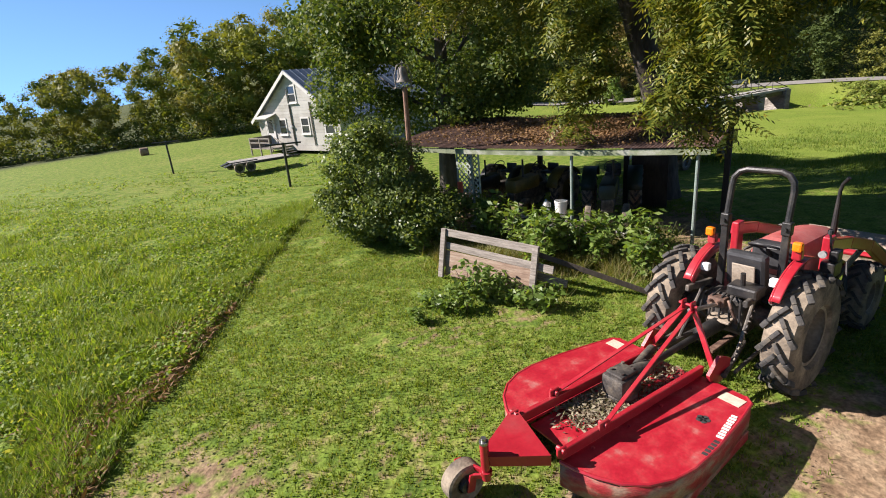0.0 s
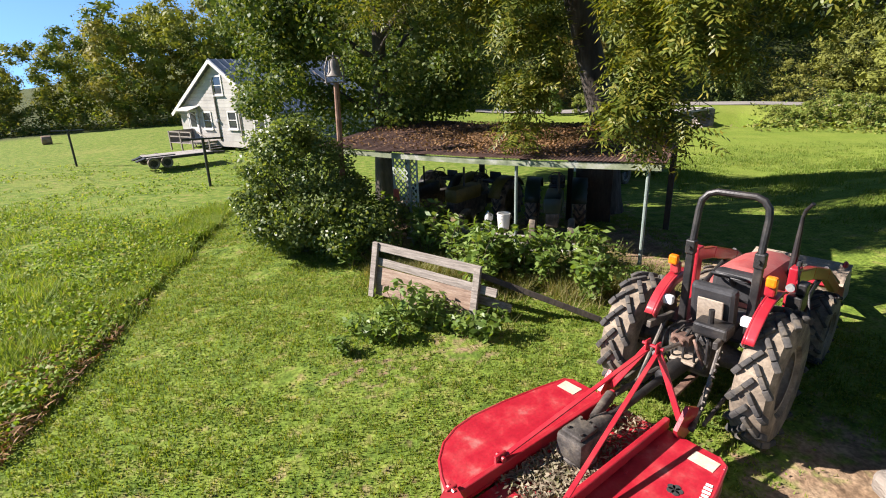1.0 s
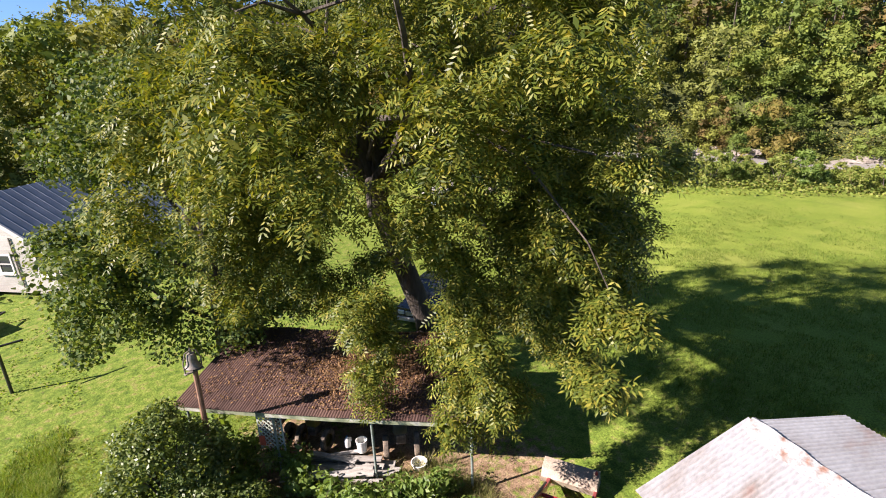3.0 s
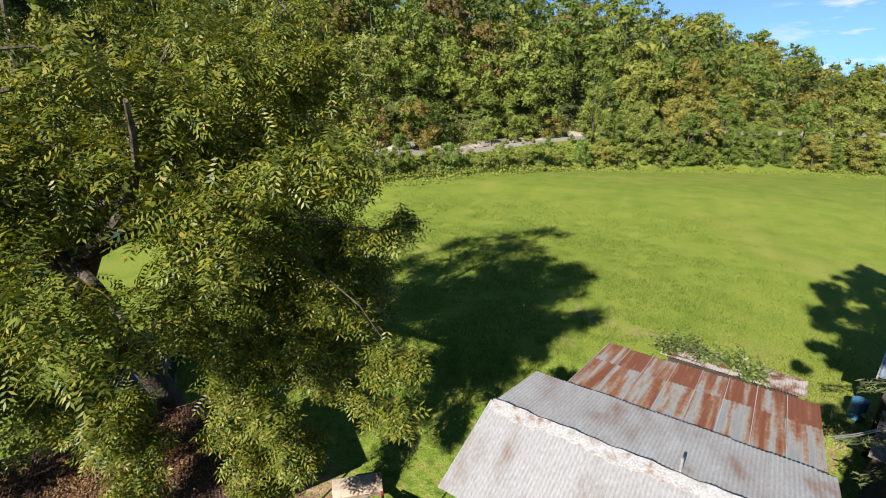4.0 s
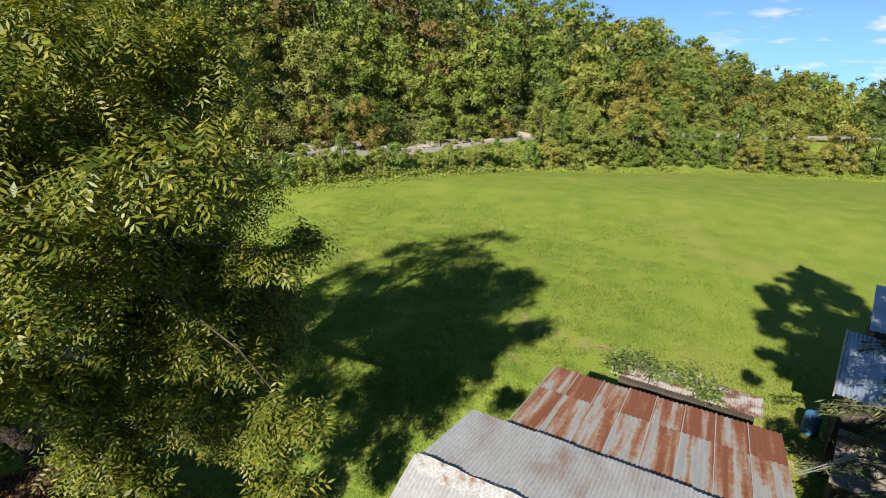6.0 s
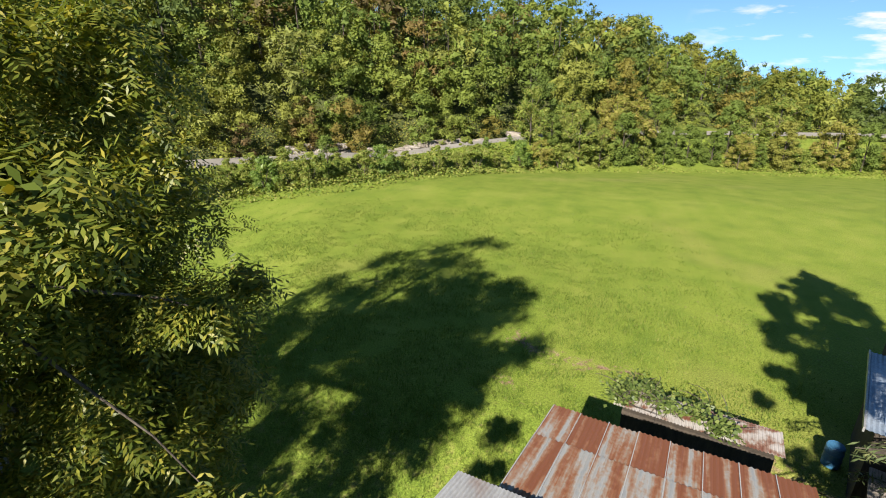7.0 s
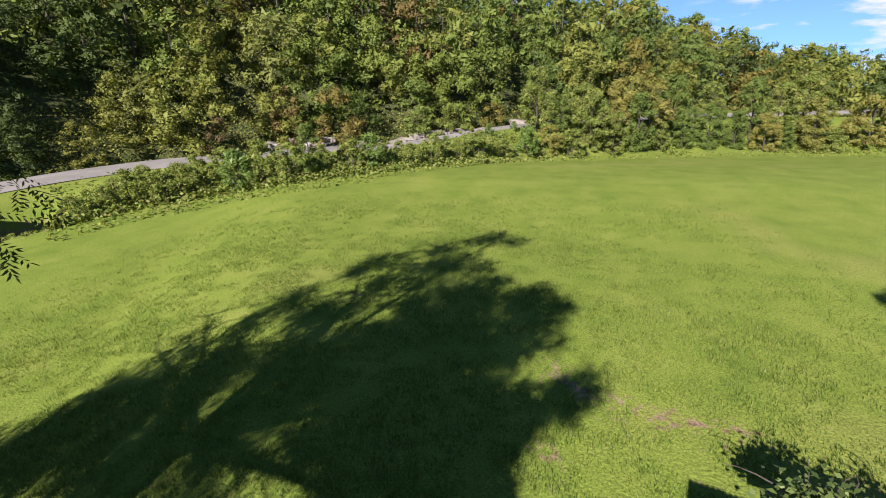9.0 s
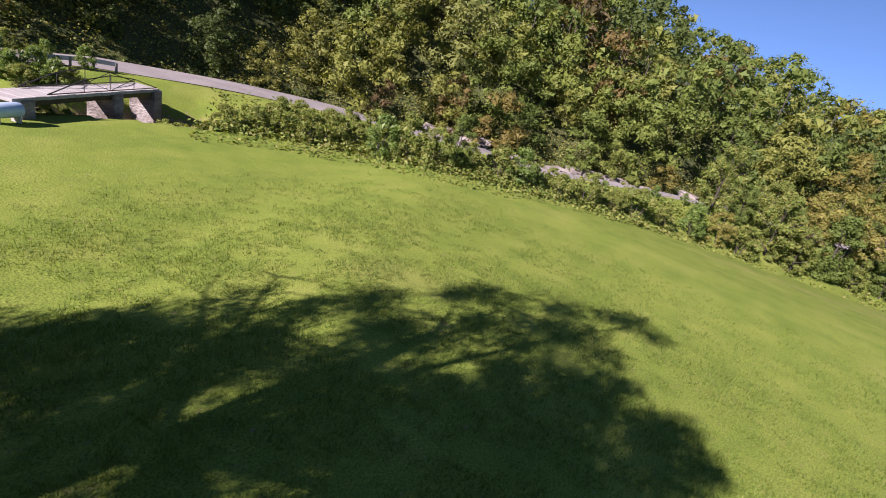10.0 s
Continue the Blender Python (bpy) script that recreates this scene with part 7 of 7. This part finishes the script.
for dy in (0, 0.12):
    a, b = Vector((9.34, -1.32 - dy, 4.12)), Vector((10.85, -3.05 - dy * 0.4, 3.75))
    wire.tube([a.lerp(b, k / 6) - Vector((0, 0, 0.07 * math.sin(math.pi * k / 6))) for k in range(7)], 0.012, 5)
tagged(part("cable", wire, M["rail"]), "slack pale cable strung from the barn", "cable")

sx, sy = 10.9, -4.9
spz = float(ground_z(sx, sy))
spruce = thing("spruce_tree", "tall spruce with long drooping boughs behind the barn", "tree", pose(sx, sy, spz))
part("trunk", Mesh().tube([(0, 0, -0.3), (0, 0, 6), (0, 0, 13.8)], [0.25, 0.16, 0.02], 10), M["bark"], spruce, "", True)
ctr, outw, bw = [], [], Mesh()
for k in range(120):
    z = 1.6 + 12.0 * (k / 120) ** 0.92
    a = 2.399 * k + rr.uniform(-0.3, 0.3)
    L = 3.0 * (1 - z / 14.4) ** 0.85 * rr.uniform(0.6, 1.15) + 0.15
    dirv = np.array((math.cos(a), math.sin(a), 0))
    m = int(90 + 190 * L / 3)
    f = nr.uniform(0.1, 1, m) ** 0.7
    side = np.array((-dirv[1], dirv[0], 0))
    c = dirv * (f * L)[:, None] + side * (nr.normal(size=m) * 0.16 * (0.4 + L / 3) * (1.2 - f * 0.7))[:, None]
    c[:, 2] = z + 0.1 * f * L - 0.32 * L * f ** 2 - nr.uniform(0, 0.28, m)
    ctr.append(c)
    outw.append(np.repeat(dirv[None], m, 0))
    bw.tube([(0, 0, z), tuple(dirv * L * 0.5 + (0, 0, z - 0.03 * L)), tuple(dirv * L + (0, 0, z - 0.22 * L))], [0.035, 0.025, 0.008], 5)
part("bough", bw, M["bark"], spruce, "", True)
ctr, outw = np.concatenate(ctr), np.concatenate(outw)
part("foliage", np_mesh("spruce_needles", leaves(nr, ctr, 0.22, 0.035, 0.9, outw, 1.2), 4, M["spruce_leaf"]), None, spruce)

# vines over the low lean-to
n = 1500
mid = np.array(((-0.9, 0.1), (-0.5, 0.3), (0.1, -0.1), (0.8, 0.0), (-1.1, -0.3), (1.4, -0.35)))[nr.integers(0, 6, n)]
loc = np.stack([0.3 + mid[:, 0] + nr.normal(0, 0.2, n), mid[:, 1] + nr.normal(0, 0.17, n), np.zeros(n)], -1)
loc[:, 2] = 2.53 - 0.11 * (loc[:, 1] + 0.57) + np.abs(nr.normal(0, 0.26, n))
wl = np.concatenate([loc, np.ones((n, 1))], 1) @ np.array(low.matrix_basis).T
vine = thing("vine", "leafy vine sprawling over the low tin roof", "vine")
part("foliage", np_mesh("vine_leaves", leaves(nr, wl[:, :3], 0.13, 0.09, 0.1), 4, M["bush_leaf"]), None, vine)
vs_ = Mesh()
for k in range(30):
    p0 = low.matrix_basis @ Vector((rr.uniform(-1, 1.8), rr.uniform(-0.5, 0.5), 2.52))
    vs_.tube(limb_path(rr, p0, p0 + Vector((rr.uniform(-1, 1), rr.uniform(-1, 1), rr.uniform(0.1, 0.5))), 0.2, 4), [0.016, 0.014, 0.011, 0.008, 0.004], 5)
tagged(part("stem", vs_, M["bark"], vine, "tangled brown stems", True), "tangled brown stems", kind="stuff")



# ---- shed contents ----
def old_tractor(m, paint, label):
    t = thing("old_tractor", label, "tractor", m)
    for s in (1, -1):
        wheel(t, 0, s * 0.62, 0.62, 0.30, 0.34, s, paint, 16, "rear_wheel", None, 0)
        wheel(t, 1.75, s * 0.45, 0.36, 0.16, 0.2, s, paint, 0, "front_wheel")
        f = Mesh()
        arc = [(0.72 * math.cos(a), 0.62 + 0.72 * math.sin(a)) for a in np.linspace(radians(15), radians(150), 11)]
        f.add([(ax_, s * yy, az_) for ax_, az_ in arc for yy in (0.40, 0.78)], [(2 * i, 2 * i + 1, 2 * i + 3, 2 * i + 2) for i in range(10)])
        fo = part("fender", f, paint, t, "", True)
        fo.modifiers.new("thick", "SOLIDIFY").thickness = 0.015
    part("bonnet", Mesh().box((1.3, 0, 1.02), (1.2, 0.44, 0.42), None, 0.1), paint, t, "", True)
    part("frame", Mesh().box((0.9, 0, 0.68), (2.0, 0.3, 0.34), None, 0.04), M["grey_cast"], t)
    part("seat", Mesh().box((-0.05, 0, 1.12), (0.4, 0.42, 0.08), None, 0.03).box((-0.26, 0, 1.25), (0.06, 0.4, 0.22), None, 0.03), M["seat_black"], t)
    ring = [(0.5 + 0.16 * math.cos(a), 0.19 * math.sin(a), 1.42 - 0.12 * math.cos(a)) for a in np.linspace(0, 2 * math.pi, 21)]
    part("steering_wheel", Mesh().tube(ring, 0.014, 6, False).tube([(0.5, 0, 1.41), (0.8, 0, 1.1)], 0.02, 6).tube([(0.5, -0.19, 1.42), (0.5, 0.19, 1.42)], 0.012, 6), M["black_metal"], t, "", True)
    part("exhaust", Mesh().tube([(1.4, 0.1, 1.2), (1.4, 0.1, 1.75)], 0.03, 8), M["black_metal"], t, "", True)
    return t


old_tractor(SHED @ pose(3.3, 2.7, 0, 0, 0, -100) @ Matrix.Scale(0.92, 4), M["yellow_paint"], "old dark and yellow tractor parked under the shed roof")
old_tractor(SHED @ pose(5.2, 2.6, 0, 0, 0, -75) @ Matrix.Scale(0.95, 4), M["green_paint"], "old dull green tractor parked under the shed roof")
old_tractor(SHED @ pose(1.9, 2.8, 0, 0, 0, -95) @ Matrix.Scale(0.88, 4), M["black_metal"], "old dark tractor in the back of the shed")
rr = random.Random(51)
pile = thing("lumber_pile", "heap of old grey boards at the front of the shed", "lumber", SHED @ pose(3.9, 0.15, 0))
for k in range(22):
    lvl = k // 5
    L = rr.uniform(1.2, 2.9)
    part("board", Mesh().box((0, 0, 0), (L, rr.uniform(0.12, 0.22), 0.04), None, 0.006), M["wood_pale"], pile, "weathered pale board" if k == 0 else "", False, pose(rr.uniform(-0.5, 0.4), rr.uniform(-0.45, 0.35), 0.04 + 0.085 * lvl, rr.uniform(-5, 5), rr.uniform(-3, 3), rr.uniform(-16, 16)))
for k in range(4):
    part("block", Mesh().box((0, 0, 0), (0.4, 0.3, 0.22), None, 0.02), M["wood_pale"], pile, "", False, pose(rr.uniform(-1.2, 1.2), rr.uniform(-0.3, 0.3), 0.11, 0, 0, rr.uniform(0, 90)))
pail = thing("bucket", "dirty white plastic pail on the board heap", "bucket", pose(3.52, 13.35, 0.40))
part("shell", Mesh().lathe([(0.001, 0.0), (0.125, 0.0), (0.15, 0.34), (0.158, 0.34), (0.158, 0.37), (0.143, 0.37), (0.12, 0.03), (0.001, 0.02)], 22, None, False), M["white_plastic"], pail, "", True)
part("handle", Mesh().tube([(0.155 * math.cos(a), 0.155 * math.sin(a) * 0.4 - 0.13, 0.34 - 0.12 * math.sin(a)) for a in np.linspace(0, math.pi, 9)], 0.004, 5), M["steel"], pail, "", True)
jug = thing("jug", "white plastic jug on the board heap", "jug", pose(3.25, 13.75, 0.40))
part("body", Mesh().lathe([(0.001, 0), (0.085, 0), (0.09, 0.03), (0.09, 0.2), (0.06, 0.27), (0.03, 0.29), (0.03, 0.32), (0.001, 0.32)], 18), M["white_plastic"], jug, "", True)
part("grip", Mesh().tube([(0.06, 0, 0.27), (0.11, 0, 0.24), (0.11, 0, 0.14), (0.085, 0, 0.12)], 0.015, 6), M["white_plastic"], jug, "", True)
part("cap", Mesh().lathe([(0.032, 0.31), (0.032, 0.345), (0.001, 0.345)], 12, None, False), M["blue_plastic"], jug, "", True)
tub = thing("tub", "low white plastic tub on bare dirt", "tub", pose(4.72, 12.3, 0))
part("shell", Mesh().lathe([(0.001, 0.0), (0.17, 0.0), (0.21, 0.17), (0.23, 0.17), (0.23, 0.19), (0.2, 0.19), (0.16, 0.02), (0.001, 0.015)], 24, None, False), M["white_plastic"], tub, "", True)


# parked car beyond the shed
def car(m):
    c = thing("car", "dark parked pickup with pale bumper on the grass", "car", m)
    for xx in (-1.5, 1.5):
        for s in (1, -1):
            wheel(c, xx, s * 0.78, 0.36, 0.22, 0.22, s, M["rail"], 0, "car_wheel")
    b = Mesh()
    prof = [(-2.4, 0.45), (-2.4, 0.95), (-0.6, 1.0), (-0.45, 1.62), (0.55, 1.66), (1.15, 1.08), (2.3, 0.98), (2.4, 0.5)]
    k = len(prof)
    b.add([(px, s * (0.9 if pz < 1.2 else 0.72), pz) for s in (-1, 1) for px, pz in prof], [tuple(range(k)), tuple(range(k, 2 * k))] + [(i, (i + 1) % k, k + (i + 1) % k, k + i) for i in range(k)])
    body = part("body", b, M["car_dark"], c)
    part("windscreen", Mesh().bar((0.62, 0, 1.60), (1.10, 0, 1.13), 1.3, 0.02), M["window"], body)
    part("bumper", Mesh().box((2.42, 0, 0.55), (0.1, 1.7, 0.18), None, 0.03), M["rail"], c)
    part("grille", Mesh().box((2.39, 0, 0.8), (0.05, 0.9, 0.2), None, 0.02), M["rail"], c)
    for s in (-1, 1):
        part("headlight", Mesh().box((2.37, s * 0.68, 0.82), (0.08, 0.3, 0.18), None, 0.03), M["clear_lens"], c)
    return c


car(pose(10.4, 20.6, float(ground_z(10.4, 20.6)), 0, 0, -145))
bal = thing("hay_bale", "dark round bale lying in the far meadow", "bale", pose(-24.6, 48.6, float(ground_z(-24.6, 48.6)), 0, 0, 30) @ Matrix.Scale(0.58, 4))
part("roll", Mesh().lathe([(0.001, -0.6), (0.5, -0.6), (0.6, -0.5), (0.62, 0), (0.6, 0.5), (0.5, 0.6), (0.001, 0.6)], 20, pose(0, 0, 0.58, 0, 90, 0)), M["dirt"], bal, "", True)

# ---- weeds ----
nr = np.random.default_rng(61)


def weed_form(h, n, leaf, wide, arch=0.5):
    """Upright stems with broad leaves; returns the stem and leaf meshes."""
    st, pts, out = Mesh(), [], []
    for k in range(n):
        a = 2.4 * k
        top = Vector((wide * math.cos(a) * rr.uniform(0.3, 1), wide * math.sin(a) * rr.uniform(0.3, 1), h * rr.uniform(0.65, 1)))
        path = limb_path(rr, (0.05 * math.cos(a), 0.05 * math.sin(a), -0.04), top, 0.12, 5)
        st.tube(path, [0.011, 0.010, 0.009, 0.007, 0.005, 0.003], 5)
        for i in range(1, 6):
            for q in range(5):
                v = path[i] + Vector((rr.uniform(-1, 1), rr.uniform(-1, 1), rr.uniform(-0.5, 0.5))) * leaf * 0.8
                if v.z < 0.03:
                    v.z = 0.03
                pts.append(tuple(v))
                dd = v - path[i]
                out.append((dd.x / leaf, dd.y / leaf, 0.1))
    lf = leaves(nr, np.array(pts), leaf, leaf * 0.45, 0.35, np.array(out), 1.2)
    return st.data("stems", M["weed_stem"]), np_mesh("leaves", lf, 4, M["weed_leaf"])


WEEDS = [weed_form(1.05, 8, 0.20, 0.42), weed_form(0.75, 7, 0.18, 0.40), weed_form(0.45, 8, 0.15, 0.30), weed_form(1.2, 6, 0.22, 0.3)]
proto = []
for k, lab in enumerate(("tall broad-leaved pokeweed beside the shed", "bushy broad-leaved green weed beside the shed", "low leafy weed in the grass", "tall leafy weed by the lattice")):
    w = thing("weed", lab, "weed", pose((2.6, 3.4, 2.05, 1.5)[k], (11.6, 11.0, 9.15, 14.3)[k], 0), "weeds by the shed")
    tagged(part("stem", WEEDS[k][0], None, w), kind="stuff")
    part("foliage", WEEDS[k][1], None, w)
    proto.append(w)
for k in range(20):
    f = k / 19
    x, y = 2.0 + 2.9 * f + rr.uniform(-0.3, 0.3), 12.0 - 1.6 * f + rr.uniform(-0.85, 0.75)
    copy_thing(proto[rr.choice((0, 0, 1, 1, 2))], pose(x, y, 0, 0, 0, rr.uniform(0, 360)) @ Matrix.Scale(rr.uniform(0.6, 1.1), 4))
for k in range(9):
    copy_thing(proto[3 if k % 3 else 0], pose(rr.uniform(0.0, 2.4), rr.uniform(13.1, 14.2) - 0.3, 0, 0, 0, rr.uniform(0, 360)) @ Matrix.Scale(rr.uniform(0.75, 1.0), 4))
for x, y, s in ((1.2, 9.75, 0.9), (0.95, 9.9, 1.0), (1.5, 9.6, 0.85), (0.35, 9.5, 0.8), (0.1, 9.8, 0.7), (0.7, 9.4, 0.75), (1.35, 10.1, 0.9), (0.6, 10.1, 0.6), (-0.1, 9.2, 0.6), (1.75, 9.35, 0.8)):
    copy_thing(proto[2 if s < 0.95 else 1], pose(x, y, 0, 0, 0, rr.uniform(0, 360)) @ Matrix.Scale(s, 4))
for x, y, s in ((0.3, 15.2, 1.15), (0.75, 14.7, 1.0), (-0.2, 15.7, 1.2), (0.15, 16.3, 1.25), (0.95, 15.2, 0.95), (-0.5, 16.4, 1.1)):
    copy_thing(proto[3 if s > 1 else 0], pose(x, y, 0, 0, 0, rr.uniform(0, 360)) @ Matrix.Scale(s, 4))


# ---- grass ----
def tufts(nr, x, y, blades, height, width, lean, spread):
    """Grass blades, single triangles, in bunches at the given places."""
    n = len(x)
    bx, by = np.repeat(x, blades), np.repeat(y, blades)
    m = n * blades
    bx = bx + nr.normal(size=m) * spread
    by = by + nr.normal(size=m) * spread
    z = ground_z(bx, by)
    h = np.repeat(height, blades) * nr.uniform(0.5, 1.15, m) if isinstance(height, np.ndarray) else height * nr.uniform(0.5, 1.2, m)
    a = nr.uniform(0, 2 * np.pi, m)
    ln = nr.uniform(0.2, 1, m) * lean * h
    w = width * nr.uniform(0.6, 1.3, m)
    p = np.stack([bx, by, z], -1)
    side = np.stack([-np.sin(a) * w, np.cos(a) * w, np.zeros(m)], -1)
    tip = p + np.stack([np.cos(a) * ln, np.sin(a) * ln, h], -1)
    return np.stack([p - side, p + side, tip], 1)


def patchy(x, y, s, seed):
    return np.array([noise.noise(Vector((a * s + seed, b * s, seed))) for a, b in zip(x, y)])


n = 60000
x, y = nr.uniform(-4.6, 7.5, n), 3.2 + nr.uniform(0, 1, n) ** 1.25 * 16
pn = patchy(x, y, 0.9, 3.1)
keep = (nr.uniform(size=n) > bare(x, y) * 1.1) & (pn > -0.38)
x, y, pn = x[keep], y[keep], pn[keep]
tagged(part("lawn_grass", np_mesh("lawn_grass", tufts(nr, x, y, 4, 0.055 + 0.03 * np.clip(pn, -0.5, 0.8), 0.007, 0.9, 0.035), 3, M["grass_blade"])), "short patchy mown lawn grass with clover", "grass", kind="stuff")
n = 52000
x, y = -4.1 - nr.uniform(0, 1, n) ** 1.4 * 24, 3.0 + nr.uniform(0, 1, n) ** 1.15 * 26
x = x + 0.35 * np.sin(y * 0.8) + 0.2 * np.sin(y * 2.3)
pn = 0.8 * patchy(x, y, 0.5, 7.7) + 0.9 * patchy(x, y, 1.3, 2.2)
inside = np.clip((20 + 0.55 * (-3.9 - x) - y) / 7, 0, 1)
keep = (nr.uniform(size=n) < inside) & (pn > -0.40)
x, y, pn, inside = x[keep], y[keep], pn[keep], inside[keep]
h = (0.16 + 0.26 * np.clip(pn, -0.45, 0.9)) * (0.5 + 0.5 * inside)
tagged(part("meadow_grass", np_mesh("meadow_grass", tufts(nr, x, y, 5, h, 0.010, 1.2, 0.09), 3, M["meadow_blade"])), "tall uncut meadow grass with clover", "grass", kind="stuff")
n = 15000
y = 3.0 + nr.uniform(0, 1, n) ** 1.15 * 17.5
x = -3.95 - nr.uniform(0, 1, n) ** 1.2 * 1.3 + 0.08 * np.sin(y * 2.3) + 0.05 * np.sin(y * 7.1) + 0.25 * np.clip((y - 17) / 4, 0, 1)
pn = patchy(x, y, 1.2, 4.4)
keep = (nr.uniform(size=n) < np.clip((20.5 - y) / 3, 0, 1))
x, y, pn = x[keep], y[keep], pn[keep]
tagged(part("meadow_edge", np_mesh("meadow_edge", tufts(nr, x, y, 6, 0.13 + 0.13 * np.clip(pn, -0.8, 0.8), 0.011, 1.2, 0.08), 3, M["meadow_blade"])), "tall ragged edge of the uncut meadow", "grass", kind="stuff")
n = 60000
x, y = -3.9 - nr.uniform(0, 1, n) ** 1.4 * 16, 3.5 + nr.uniform(0, 1, n) ** 1.2 * 20
pn = patchy(x, y, 0.7, 1.7)
keep = (pn > -0.25) & (y < 17 + 0.55 * (-3.9 - x))
x, y, pn = x[keep], y[keep], pn[keep]
pz = ground_z(x, y) + nr.uniform(0.02, 0.13, len(x)) + 0.12 * np.clip(pn + 0.2, 0, 1)
tagged(part("clover", np_mesh("clover", leaves(nr, np.stack([x, y, pz], -1), 0.075, 0.058, 0.0), 4, M["meadow_blade"])), "broad clover and dock leaves in the meadow", "weeds", kind="stuff")
n = 30000
x, y = nr.uniform(-26, -3.0, n), nr.uniform(15, 36, n)
pn = 0.7 * patchy(x, y, 0.35, 8.3) + 0.7 * patchy(x, y, 1.1, 5.9)
keep = (pn > 0.02) & (nr.uniform(size=n) < np.clip((36 - y) / 10, 0, 1)) & (y > 17 + 1.2 * (x + 3.9))
x, y = x[keep], y[keep]
tagged(part("meadow_clumps", np_mesh("meadow_clumps", leaves(nr, np.stack([x, y, ground_z(x, y) + nr.uniform(0.01, 0.05, len(x))], -1), 0.085, 0.065, 0.1), 4, M["meadow_blade"])), "clumps of coarse weeds in the far meadow", "weeds", kind="stuff")
n = 6000
x, y = -3.7 - np.abs(nr.normal(0, 0.8, n)), 3.0 + nr.uniform(0, 1, n) ** 1.5 * 9
keep = patchy(x, y, 1.3, 6.6) > -0.05
x, y = x[keep], y[keep]
tagged(part("cut_grass", np_mesh("cut_grass", leaves(nr, np.stack([x, y, ground_z(x, y) + nr.uniform(0.02, 0.12, len(x))], -1), 0.14, 0.03, 0.0), 4, M["litter"])), "brown windrow of cut grass along the meadow edge", "clippings", kind="stuff")
n = 66000
x, y = nr.uniform(-4.4, 7.0, n), 3.2 + nr.uniform(0, 1, n) ** 1.3 * 14
pn = patchy(x, y, 1.3, 9.1)
keep = (nr.uniform(size=n) > bare(x, y) * 1.15) & (pn > -0.15)
x, y = x[keep], y[keep]
tagged(part("lawn_clover", np_mesh("lawn_clover", leaves(nr, np.stack([x, y, ground_z(x, y) + nr.uniform(0.01, 0.05, len(x))], -1), 0.034, 0.028, 0.1), 4, M["grass_blade"])), "clover leaves and clippings in the lawn", "weeds", kind="stuff")
n = 66000
x, y = 11 + nr.uniform(0, 1, n) ** 1.3 * 32, nr.uniform(-6, 30, n)
pn = 0.6 * patchy(x, y, 0.35, 5.5) + 0.7 * patchy(x, y, 1.4, 3.5)
fade = np.clip((43 - x) / 14, 0, 1) * np.clip((30 - y) / 10, 0, 1) * np.clip((y + 6) / 5, 0, 1) * np.clip((x - 10.5) / 3, 0, 1)
keep = (nr.uniform(size=n) > bare(x, y)) & (pn > -0.25) & (nr.uniform(size=n) < fade)
x, y, pn = x[keep], y[keep], pn[keep]
tagged(part("field_grass", np_mesh("field_grass", tufts(nr, x, y, 4, 0.11 + 0.10 * np.clip(pn, -0.4, 0.8), 0.012, 1.1, 0.10), 3, M["field_blade"])), "bright green hayfield aftermath", "grass", kind="stuff")

# rank dry grass among the weeds at the shed
n = 5200
f = nr.uniform(0, 1, n)
x, y = 0.6 + 4.9 * f + nr.normal(0, 0.25, n), 12.5 - 1.9 * f + nr.normal(0, 0.6, n)
keep = patchy(x, y, 1.1, 3.9) > -0.15
x, y = x[keep], y[keep]
tagged(part("rank_grass", np_mesh("rank_grass", tufts(nr, x, y, 6, 0.34 + 0.2 * patchy(x, y, 1.7, 0.4), 0.007, 1.4, 0.05), 3, M["straw_blade"])), "rank half-dry grass among the weeds", "grass", kind="stuff")
